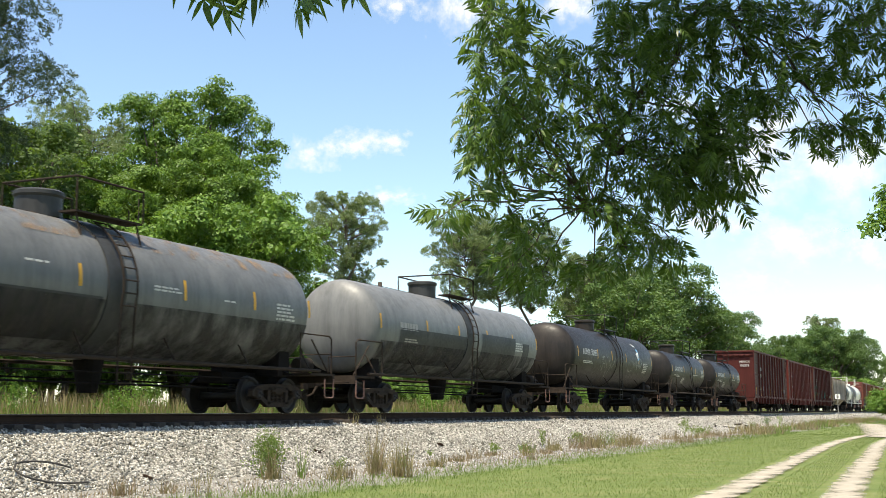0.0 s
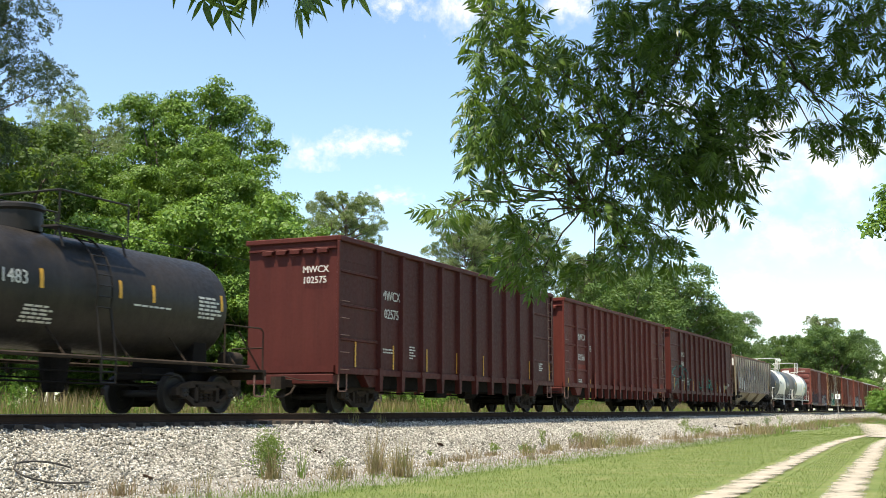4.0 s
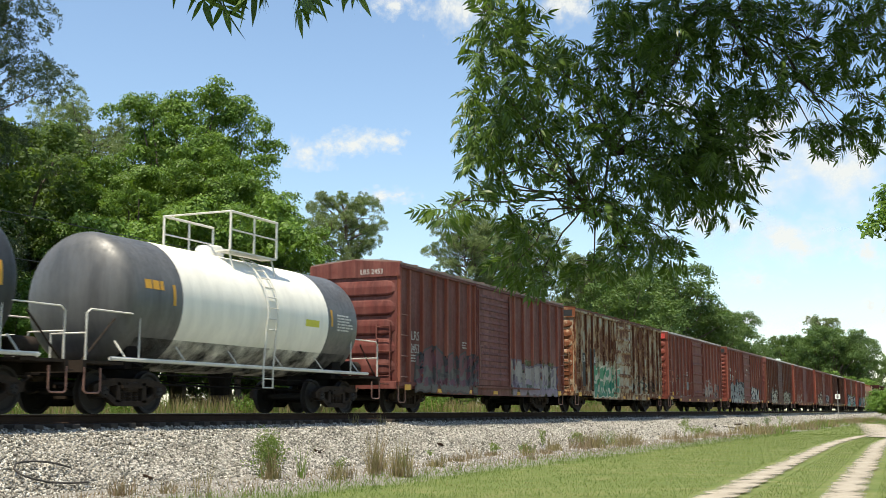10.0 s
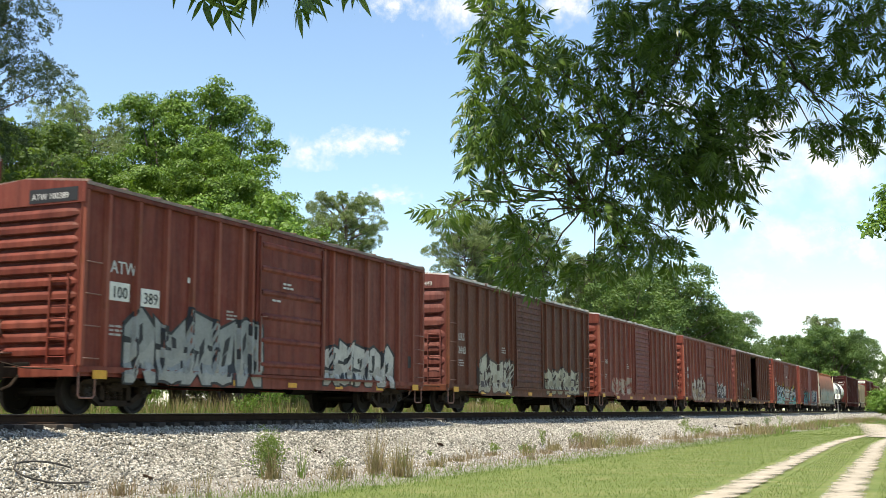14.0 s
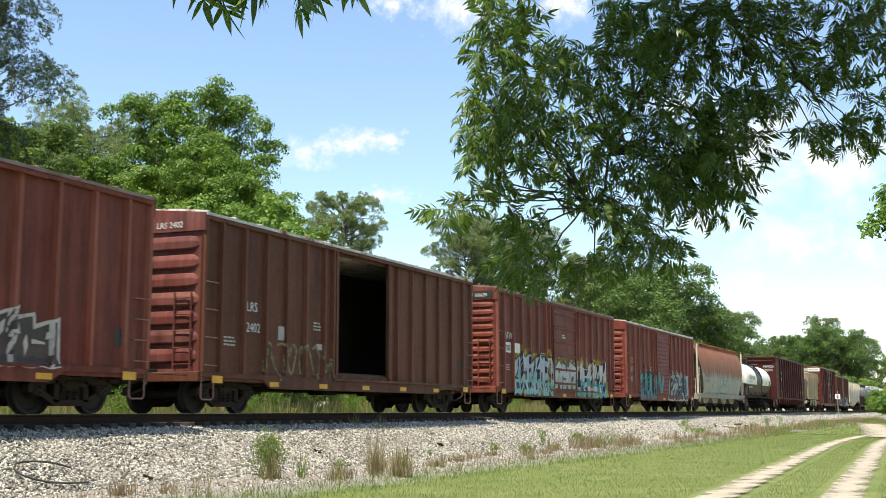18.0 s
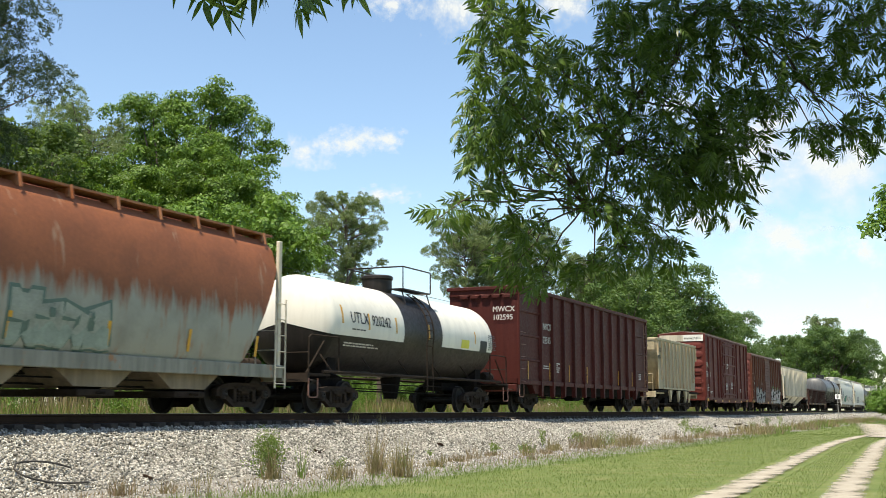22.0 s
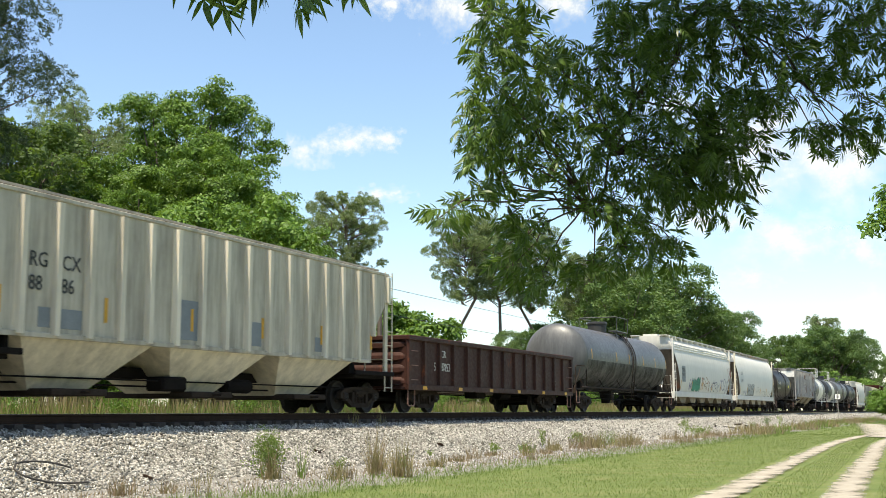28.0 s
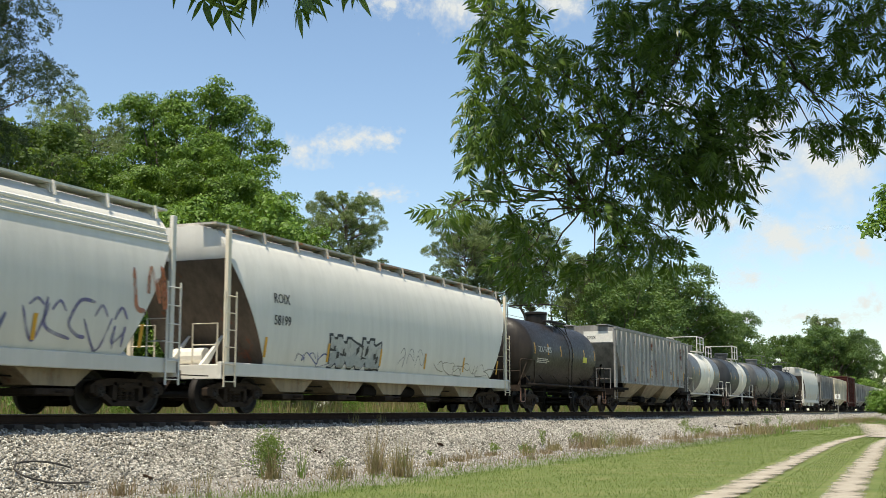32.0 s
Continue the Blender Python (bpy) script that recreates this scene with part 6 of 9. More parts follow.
beige_hopper = paint("beige_hopper", (0.42, 0.35, 0.225), (0.52, 0.44, 0.3), (0.24, 0.14, 0.07), rust_amt=0.3, fade_amt=0.4, dirt_amt=0.4)
beige_rib = paint("beige_rib", (0.46, 0.34, 0.21), (0.55, 0.45, 0.31), (0.3, 0.15, 0.07), rust_amt=0.4, fade_amt=0.4, dirt_amt=0.2)
white_hopper = paint("white_hopper", (0.64, 0.615, 0.555), (0.72, 0.695, 0.63), (0.28, 0.15, 0.07), rust_amt=0.06, fade_amt=0.3, dirt_amt=0.09)
grey_hopper = paint("grey_hopper", (0.22, 0.21, 0.2), (0.4, 0.39, 0.37), (0.12, 0.07, 0.05), rust_amt=0.25, fade_amt=0.7, dirt_amt=0.5)
rust_roof = paint("rusted_roof", (0.3, 0.12, 0.055), (0.42, 0.2, 0.1), (0.2, 0.06, 0.02), rust_amt=0.7, fade_amt=0.6)
pale_rust = paint("rust_stained_white", (0.5, 0.46, 0.4), (0.6, 0.56, 0.5), (0.36, 0.15, 0.06), rust_amt=0.6, fade_amt=0.5)
def flaking_paint(name, pale, warm, rust, bloom):
    """Two old coats, grey over cream, flaking off in hard-edged scales down to rust, with soot low on the sheet."""
    m, nt, p = nodes_of(name)
    v, vs = coords(nt), coords(nt, (2.4, 2.4, 0.28))
    blotch, scale, fine = noise_at(nt, v, 0.8, 6, 0.65), noise_at(nt, coords(nt, (1.6, 1.6, 0.5)), 2.6, 9, 0.78), noise_at(nt, v, 12, 7, 0.7)
    streak = noise_at(nt, vs, 1.4, 7, 0.7)
    c = mix(nt, ramp(nt, blotch, [(0.46, (0, 0, 0)), (0.54, (1, 1, 1))]).outputs[0], pale, warm)
    c = mix(nt, ramp(nt, streak, [(0.48, (0, 0, 0)), (0.66, (0.8, 0.8, 0.8))]).outputs[0], c, tuple(0.55 * q for q in warm))
    both = math_node(nt, "MULTIPLY_ADD", blotch, 0.45, math_node(nt, "MULTIPLY_ADD", streak, 0.25, math_node(nt, "MULTIPLY", scale, 0.5)))
    bare = ramp(nt, both, [(bloom - 0.012, (0, 0, 0)), (bloom + 0.012, (1, 1, 1))]).outputs[0]
    c = mix(nt, ramp(nt, both, [(bloom - 0.1, (0, 0, 0)), (bloom, (0.85, 0.85, 0.85))]).outputs[0], c, (0.3, 0.15, 0.06))
    c = mix(nt, bare, c, mix(nt, ramp(nt, fine, [(0.35, (0, 0, 0)), (0.65, (1, 1, 1))]).outputs[0], tuple(0.45 * q for q in rust), tuple(1.7 * q for q in rust)))
    nt.links.new(c, p.inputs["Base Color"])
    p.inputs["Roughness"].default_value = 0.8
    p.inputs["Specular IOR Level"].default_value = 0.2
    bump(nt, p, mix(nt, 0.3, bare, fine), 0.5, 0.02)
    return m


peeling = flaking_paint("peeling_grey_paint", (0.35, 0.365, 0.3), (0.42, 0.35, 0.23), (0.1, 0.035, 0.017), 0.605)
rusted_end = paint("rusted_end", (0.3, 0.2, 0.12), (0.4, 0.34, 0.25), (0.13, 0.045, 0.02), rust_amt=0.95, fade_amt=0.5, dirt_amt=0.3)
rust_post = flaking_paint("rusted_post", (0.3, 0.26, 0.2), (0.26, 0.15, 0.08), (0.09, 0.032, 0.016), 0.57)
sage_sill = paint("sage_sill", (0.27, 0.265, 0.215), (0.36, 0.35, 0.29), (0.3, 0.13, 0.05), rust_amt=0.5, fade_amt=0.5, dirt_amt=0.5)
tan_low = paint("tan_chute", (0.25, 0.195, 0.13), (0.36, 0.3, 0.21), rust_amt=0.35, fade_amt=0.5, dirt_amt=0.5)



@lru_cache(None)
def two_tone(name, low, high, split, ragged=0.5, rust=(0.16, 0.055, 0.025), rust_amt=0.4):
    """Old paint below, rust that has run down from the top over an uneven line."""
    m, nt, p = nodes_of(name)
    tc = nt.nodes.new("ShaderNodeTexCoord")
    sep = nt.nodes.new("ShaderNodeSeparateXYZ")
    nt.links.new(tc.outputs["Object"], sep.inputs[0])
    v, vs = coords(nt, rnd=False), coords(nt, (2.0, 2.0, 0.18), rnd=False)
    streak, blotch, fine = noise_at(nt, vs, 1.5, 7, 0.7), noise_at(nt, v, 0.9, 6, 0.65), noise_at(nt, v, 10, 7, 0.7)
    k = nt.nodes.new("ShaderNodeMath")
    k.operation = "MULTIPLY_ADD"
    k.inputs[1].default_value = ragged * 2.4
    nt.links.new(streak, k.inputs[0])
    nt.links.new(sep.outputs["Z"], k.inputs[2])
    mr = add(nt, "ShaderNodeMapRange", From_Min=split + ragged * 1.2 - 0.22, From_Max=split + ragged * 1.2 + 0.2)
    nt.links.new(k.outputs[0], mr.inputs["Value"])
    lo = mix(nt, ramp(nt, blotch, [(0.45, (0, 0, 0)), (0.7, (0.7, 0.7, 0.7))]).outputs[0], low, tuple(min(1, q * 0.62) for q in low))
    lo = mix(nt, ramp(nt, streak, [(0.56, (0, 0, 0)), (0.68, (rust_amt,) * 3)]).outputs[0], lo, rust)
    hi = mix(nt, fine, tuple(q * 0.6 for q in high), tuple(min(1, q * 1.4) for q in high))
    hi = mix(nt, ramp(nt, blotch, [(0.42, (0, 0, 0)), (0.7, (0.6, 0.6, 0.6))]).outputs[0], hi, tuple(q * 0.5 for q in high))
    hi = mix(nt, ramp(nt, noise_at(nt, coords(nt, (2.6, 2.6, 0.1), rnd=False), 0.9, 5, 0.6), [(0.64, (0, 0, 0)), (0.7, (0.4, 0.4, 0.4))]).outputs[0], hi, (0.42, 0.32, 0.22))
    nt.links.new(mix(nt, mr.outputs[0], lo, hi), p.inputs["Base Color"])
    p.inputs["Roughness"].default_value = 0.7
    bump(nt, p, fine, 0.25, 0.01)
    return m


@lru_cache(None)
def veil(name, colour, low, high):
    """A coat of colour that breaks up into patches: worn paint, rust or belly shade."""
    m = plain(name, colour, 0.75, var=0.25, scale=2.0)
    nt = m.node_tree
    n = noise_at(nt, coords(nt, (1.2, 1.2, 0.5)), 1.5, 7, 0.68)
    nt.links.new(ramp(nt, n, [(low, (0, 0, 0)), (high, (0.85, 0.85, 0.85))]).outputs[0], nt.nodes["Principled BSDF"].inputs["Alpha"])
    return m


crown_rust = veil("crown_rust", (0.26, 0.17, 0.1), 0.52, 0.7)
# the shade under the shells put into colour, broken up like grime
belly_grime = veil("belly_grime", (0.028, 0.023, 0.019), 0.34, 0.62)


# ---- markings
def on_box(*items):
    """Markings of a box-shaped car: ("t", words, from the front, height, size[, material]), ("e", words, across, height, size), ("g", from, to, low, high, colours, seed, letters, line[, outline])."""
    def run(car, L, Y, surface):
        for it in items:
            if it[0] == "t":
                runs, squeeze = between_posts(it[1], -L + it[2], it[4], surface), 0.95
                if len(runs) > 1:
                    runs, squeeze = between_posts(it[1], -L + it[2], it[4], surface, 0.56), 0.78
                for run, at in runs:
                    letter(car, run, at, -Y - (it[6] if len(it) > 6 else 0.018), it[3], it[4], it[5] if len(it) > 5 else None, squeeze=squeeze)
            elif it[0] == "e":
                letter(car, it[1], -L - 0.056, it[2], it[3], it[4], it[5] if len(it) > 5 else None, end=True)
            elif it[0] == "g":
                spray_paint(car, -L + it[1], it[3], it[2] - it[1], it[4] - it[3], it[5], it[6], surface, it[7], it[8], it[9] if len(it) > 9 else (0.02, 0.02, 0.022))
            elif it[0] == "b":
                block_piece(car, -L + it[1], it[3], it[2] - it[1], it[4] - it[3], it[5], it[6], it[7], surface, it[8], it[9], it[10] if len(it) > 10 else None)
            elif it[0] == "p":
                mark(car, "paint_patch", -L + it[1], -Y - (it[6] if len(it) > 6 else 0.008), it[2], it[3], it[4], it[5])
            elif it[0] == "f":
                x, z, w, t = -L + it[1], it[2], it[3], 0.03
                fr = Mesh()
                for x0, x1, z0, z1 in ((0, w, 0, t), (0, w, w - t, w), (0, t, t, w - t), (w - t, w, t, w - t), (0.37 * w, 0.5 * w, 0.28 * w, 0.74 * w), (0.5 * w, 0.68 * w, 0.62 * w, 0.74 * w), (0.5 * w, 0.62 * w, 0.46 * w, 0.55 * w)):
                    fr.box(x + x0, x + x1, -Y - 0.01, -Y - 0.004, z + z0, z + z1)
                part("routing_mark", fr, white_letters, car, "small stencilled square")
            elif it[0] == "d":
                part("round_mark", Mesh().tube([(-L + it[1], -Y - 0.01, it[2]), (-L + it[1], -Y - 0.004, it[2])], it[3], 16), white_letters, car, "small white disc")
            elif it[0] == "s":
                small_print(car, -L + it[1], surface(-L + it[1]) - 0.05, it[2], it[3], int(it[1] * 10), 0.5, h=0.05)
            elif it[0] == "ep":
                part("end_panel", Mesh().box(-L - 0.052, -L - 0.046, it[1], it[2], it[3], it[4]), it[5], car, "painted number panel")
    return (run,)


def on_tank(*items):
    def run(car, L, r, zc, put_text, put_lines):
        for it in items:
            if it[0] == "t":
                put_text(it[1], it[2], it[3], it[4], it[5] if len(it) > 5 else None)
            elif it[0] == "l":
                put_lines(it[1], it[2], it[3], it[4], it[5] if len(it) > 5 else None, it[6] if len(it) > 6 else 0.04)
            elif it[0] == "p":
                x0, x1, lo, hi, mat = it[1:6]
                part("painted_patch", Mesh().turn([(x0, r + 0.012), (x1, r + 0.012)], (0, 0, zc), "x", 6, radians(lo), radians(hi)), mat, car)
            elif it[0] == "g":
                spray_paint(car, it[1], zc + it[3], it[2] - it[1], it[4] - it[3], it[5], it[6],
                            lambda x, z: -math.sqrt(max(0.01, (r + 0.01) ** 2 - (z - zc) ** 2)), it[7], it[8], None, "chalk_scrawl", "thin sprayed scrawl")
    return (run,)


def on_hopper(*items):
    def run(car, L, put_text, surface, zs):
        for it in items:
            if it[0] == "t":
                put_text(it[1], -L + it[2], it[3], it[4], it[5] if len(it) > 5 else None)
            elif it[0] == "g":
                spray_paint(car, -L + it[1], it[3], it[2] - it[1], it[4] - it[3], it[5], it[6], surface, it[7], it[8], it[9] if len(it) > 9 else None)
            elif it[0] == "b":
                block_piece(car, -L + it[1], it[3], it[2] - it[1], it[4] - it[3], it[5], it[6], it[7], surface, it[8], it[9])
            elif it[0] == "p":
                part("paint_patch", Mesh().box(-L + it[1], -L + it[2], -0.006, 0, it[3], it[4]), it[5], car, "", pose(0, surface(999, (it[3] + it[4]) / 2), 0))
            elif it[0] == "e":
                part("end_panel", Mesh().box(-L + 0.3, -L + 0.312, -1.38, 0.1, it[2], it[2] + 0.55), it[3], car, "painted number panel")
                if len(it) > 5:
                    letter(car, it[1], -L + 0.295, -0.3, it[2] + 0.3, 0.2, it[4], end=True)
                    letter(car, it[5], -L + 0.295, -0.25, it[2] + 0.06, 0.2, it[4], end=True)
                else:
                    letter(car, it[1], -L + 0.295, -0.05, it[2] + 0.16, 0.17, it[4], end=True, squeeze=0.85)
    return (run,)


cream, teal, pale_blue, mauve = (0.36, 0.33, 0.25), (0.04, 0.2, 0.22), (0.2, 0.36, 0.4), (0.2, 0.16, 0.18)
silver, green, dark_green, off_white = (0.28, 0.29, 0.29), (0.03, 0.17, 0.13), (0.03, 0.12, 0.07), (0.42, 0.415, 0.39)
orange_letters = plain("orange_lettering", (0.5, 0.2, 0.11), 0.6, var=0.25)
white_panel = plain("white_number_panel", (0.68, 0.66, 0.6), 0.6, var=0.2)
black_panel = plain("black_number_panel", (0.02, 0.02, 0.02), 0.6, var=0.3)
blue_grey = plain("blue_grey_patch", (0.19, 0.205, 0.215), 0.6, var=0.2)
logo_blue = plain("pale_blue_emblem", (0.2, 0.42, 0.6), 0.5, var=0.15)
placard = plain("yellow_placard", (0.6, 0.55, 0.06), 0.6, var=0.15)
ghost = plain("ghost_lettering", (0.2, 0.205, 0.2), 0.7, var=0.3)


def faded_bays(car, L, put_text, surface, zs):
    """Panels between the posts, bleached each in its own way."""
    for i in range(17):
        x, w = -L + 0.42 + (2 * L - 0.84) * (i + 0.5) / 17, (2 * L - 0.84) / 17 - 0.15
        room = L - abs(x) - 0.32 - w / 2
        z0 = 1.56 if room > 1.7 else max(1.56, 3.37 - 1.92 * room / 1.7 + 0.12)
        coat = veil("bleached_coat", (0.25, 0.2, 0.175), 0.46, 0.66) if i % 3 else veil("thin_bleached_coat", (0.24, 0.17, 0.14), 0.5, 0.7)
        part("faded_panel", Mesh().box(x - w / 2, x + w / 2, -0.004, 0, z0, 3.98), coat, car, "", pose(0, -1.503, 0))


def gussets(car, L, put_text, surface, zs):
    """Small triangular brackets under the side sill."""
    for x in (-L + 3.6, 0.3, L - 3.2, L - 2.2):
        part("gusset", Mesh().prism([(x - 0.35, zs - 0.08), (x + 0.35, zs - 0.08), (x - 0.1, zs - 0.75)], -1.5, -1.4, "y"), beige_hopper, car)


def flutes(car, L, put_text, surface, zs):
    """Long pressed ridges under the roof edge."""
    for z in (3.72, 3.88, 4.02):
        y = surface(999, z)
        part("roof_flute", Mesh().prism([(y + 0.02, z - 0.05), (y - 0.045, z - 0.01), (y - 0.045, z + 0.025), (y + 0.05, z + 0.07)], -L + 0.4, L - 0.4), white_hopper, car)


def emblem(car, L, r, zc, put_text, put_lines):
    """A leaf-shaped two-colour emblem."""
    for k, mat in ((0, white_panel), (1, logo_blue)):
        m = Mesh()
        pts = [(3.5, 0.95), (4.05, 0.85), (4.1, 0.45), (3.85, 0.1), (3.6, 0.35)] if k == 0 else [(3.9, 0.7), (4.15, 0.6), (4.12, 0.2), (3.8, 0.02)]
        vs = [(x, -math.sqrt((r + 0.012 + 0.006 * k) ** 2 - z * z), zc + z) for x, z in pts]
        m.put(vs, [tuple(range(len(vs)))])
        part("emblem", m, mat, car, "white and pale blue leaf-shaped emblem")


tank("grey tank car streaked with rust on its crown", -260.6, -245.5, pale_tank, r=1.45, wraps=(-0.6,), bands=(soot,), dome=-1.4, ladder_x=-0.3, step_mat=steel_dark, rail_mat=steel_dark, dome_mat=soot, stripe_at=(-5.0, -1.7, 1.7, 4.5, 7.1),
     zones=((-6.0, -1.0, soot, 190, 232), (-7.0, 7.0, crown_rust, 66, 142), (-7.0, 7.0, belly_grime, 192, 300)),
     marks=on_tank(("l", -3.2, 0.25, 1, 0.7), ("l", 0.6, 0.1, 2, 0.9), ("l", 3.2, 0.0, 1, 0.5), ("l", 5.5, 0.1, 5, 0.8, None, 0.05)))
tank("grey tank car with soot-dark belly", -242.3, -227.3, pale_tank, r=1.42, bands=(soot,), dome=-1.0, step_mat=steel_dark, rail_mat=steel_dark, dome_mat=soot, stripe_at=(-6.9, -3.6, -1.0, 1.6, 4.2, 6.9),
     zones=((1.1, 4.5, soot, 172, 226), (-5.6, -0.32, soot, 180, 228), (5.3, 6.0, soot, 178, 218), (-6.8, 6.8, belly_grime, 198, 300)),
     marks=on_tank(("l", -5.6, -0.05, 1, 1.6, faint_white, 0.22), ("l", -5.2, -0.35, 2, 0.9, faint_white), ("l", 4.5, 0.0, 4, 0.8, None, 0.05)))
tank("black tank car with white lettering and chalk scrawls", -223.2, -208.2, black_tank, r=1.42, dome=-1.0, stripe_at=(-6.6, -3.55, -1.1, 1.5, 4.0, 6.7),
     marks=on_tank(("t", "ADMX 30983", -5.9, 0.0, 0.3), ("l", -5.8, -0.3, 2, 1.6), ("l", 4.9, -0.1, 6, 0.9, None, 0.05), ("g", -3.0, 0.2, -0.9, 0.1, [off_white], 5, 4, 0.03), ("g", 2.0, 4.6, -0.5, 0.2, [off_white], 6, 4, 0.03)) + (emblem,))
tank("short black tank car with yellow reflectors", -203.6, -193.2, black_tank, zc=2.48, r=1.2, wraps=(), dome=-0.9, stripe_at=(-4.6, -1.45, 0.85, 1.95, 4.5),
     marks=on_tank(("t", "GATX 231073", -4.0, -0.05, 0.28), ("l", -4.0, -0.3, 2, 1.5), ("l", -1.8, -0.45, 5, 0.8), ("l", 1.3, -0.2, 1, 1.6), ("l", 3.6, 0.15, 6, 0.8, None, 0.05)))
tank("short black tank car with yellow reflectors", -190.1, -179.8, black_tank, zc=2.48, r=1.2, wraps=(), dome=-0.9, stripe_at=(-4.6, -1.45, 0.85, 1.95, 4.5),
     marks=on_tank(("t", "GATX 231483", -4.0, -0.05, 0.28), ("l", -4.0, -0.3, 2, 1.5), ("l", -1.8, -0.45, 5, 0.8), ("l", 1.3, -0.2, 1, 1.6), ("l", 3.6, 0.15, 6, 0.8, None, 0.05)))
gondola("dark red high-sided wood-chip gondola", -175.3, -157.0, maroon, marks=on_box(("t", "MWCX", 2.6, 3.35, 0.3), ("t", "102575", 2.6, 2.8, 0.3), ("e", "MWCX", -0.35, 3.9, 0.2), ("e", "102575", -0.35, 3.6, 0.2)))
gondola("bright red high-sided wood-chip gondola with patched panels", -155.4, -137.05, maroon_red, end_bays=True,
        marks=on_box(("t", "MWCX", 1.9, 3.2, 0.3, None, 0.02), ("t", "102166", 1.84, 2.3, 0.3, None, 0.02), ("f", 3.85, 2.76, 0.24), ("d", 14.05, 2.72, 0.1),
                     ("p", 4.29, 1.2, 0.2, 1.15, patch_red, 0.124), ("p", 7.48, 1.2, 0.2, 0.75, patch_red, 0.124), ("p", 8.55, 1.2, 0.2, 0.5, patch_red, 0.124), ("p", 10.67, 1.2, 0.2, 0.35, patch_red, 0.124),
                     ("p", 15.85, 1.27, 1.55, 0.5, patch_red, 0.008), ("p", 17.45, 1.27, 1.25, 0.5, patch_red, 0.008), ("p", 2.5, 2.0, 1.3, 0.22, patch_red, 0.008)))
gondola("dark red wood-chip gondola with green graffiti", -135.6, -116.1, maroon,
        marks=on_box(("t", "MWCX", 2.6, 3.3, 0.3), ("t", "102548", 2.6, 2.75, 0.3), ("e", "MWCX", -0.35, 3.9, 0.2), ("e", "102548", -0.35, 3.6, 0.2),
                     ("g", 0.7, 5.2, 1.2, 2.8, [(0.04, 0.2, 0.16)], 3, 4, 0.13, None), ("g", 8.0, 13.6, 1.2, 2.4, [(0.035, 0.17, 0.13)], 9, 5, 0.11, None), ("g", 14.3, 15.2, 1.25, 1.85, [(0.26, 0.28, 0.32)], 14, 3, 0.07, None), ("g", 16.1, 17.0, 1.45, 1.9, [(0.42, 0.4, 0.28)], 15, 3, 0.08, None)))
hopper("brown covered hopper with bleached grey patches", -114.9, -97.5, patchy_hopper, low_mat=tan_low, roof_mat=rust_roof, rib_mat=bleached_rib, post_mat=tan_low,
       marks=(faded_bays,) + on_hopper(("p", 1.66, 2.3, 1.75, 2.6, bleached), ("p", 2.42, 3.3, 1.7, 2.55, bleached), ("p", 3.42, 4.2, 1.6, 2.3, bleached), ("p", 8.55, 9.25, 2.5, 2.8, bleached), ("t", "PLCX", 1.8, 2.28, 0.27, dark_letters), ("t", "20673", 1.8, 1.88, 0.27, dark_letters), ("e", "PLCX", 3.42, white_panel, black_letters, "20673")))
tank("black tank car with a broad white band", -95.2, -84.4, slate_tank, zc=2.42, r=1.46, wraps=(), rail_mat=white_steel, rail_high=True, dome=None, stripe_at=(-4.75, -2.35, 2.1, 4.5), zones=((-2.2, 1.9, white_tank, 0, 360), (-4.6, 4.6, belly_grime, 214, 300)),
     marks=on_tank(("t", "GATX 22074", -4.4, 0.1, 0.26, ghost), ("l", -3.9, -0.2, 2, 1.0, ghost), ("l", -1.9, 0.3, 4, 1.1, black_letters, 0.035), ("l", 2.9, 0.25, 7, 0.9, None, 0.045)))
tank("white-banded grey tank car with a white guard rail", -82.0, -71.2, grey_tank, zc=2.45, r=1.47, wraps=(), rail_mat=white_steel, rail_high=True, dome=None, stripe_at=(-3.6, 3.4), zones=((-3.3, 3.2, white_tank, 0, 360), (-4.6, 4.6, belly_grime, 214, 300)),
     marks=on_tank(("p", 2.0, 2.7, 180, 187, placard), ("l", 3.7, 0.2, 6, 0.8, None, 0.045), ("l", -4.6, 0.2, 1, 0.8, yellow_stripe, 0.2)))
boxcar("dusty red boxcar with faded graffiti", -69.2, -53.3, red_dull, ends=5, louvre=True,
       marks=on_box(("e", "LRS 2453", -0.22, 4.25, 0.16), ("t", "LRS", 0.9, 2.25, 0.3, faint_white), ("t", "2453", 0.86, 1.85, 0.3, faint_white), ("b", 1.3, 6.3, 0.66, 2.15, (0.1, 0.028, 0.036), (0.08, 0.07, 0.064), 11, 5, (0.035, 0.03, 0.03)),
                    ("b", 9.8, 14.9, 0.66, 1.95, (0.25, 0.22, 0.2), (0.2, 0.15, 0.2), 12, 5, (0.11, 0.08, 0.1), (0.1, 0.13, 0.045))))
boxcar("pale boxcar with peeling paint and deep rust", -51.6, -35.75, peeling, ends=7, roof=brown, post_mat=rust_post, end_mat=rusted_end,
       marks=on_box(("ep", -1.45, 1.45, 4.22, 4.5, black_panel), ("e", "LRS 161", -0.22, 4.27, 0.16), ("p", 1.45, 1.9, 0.5, 1.5, black_panel), ("p", 2.75, 1.95, 0.8, 1.9, black_panel), ("t", "LRS", 1.2, 2.25, 0.3), ("t", "161", 2.45, 2.25, 0.3),
                    ("b", 2.95, 6.9, 0.68, 2.35, (0.045, 0.19, 0.09), (0.02, 0.15, 0.09), 14, 4, (0.45, 0.42, 0.32), (0.4, 0.36, 0.24)), ("g", 9.6, 14.5, 0.8, 1.9, [(0.05, 0.06, 0.05)], 15, 3, 0.12, None)))
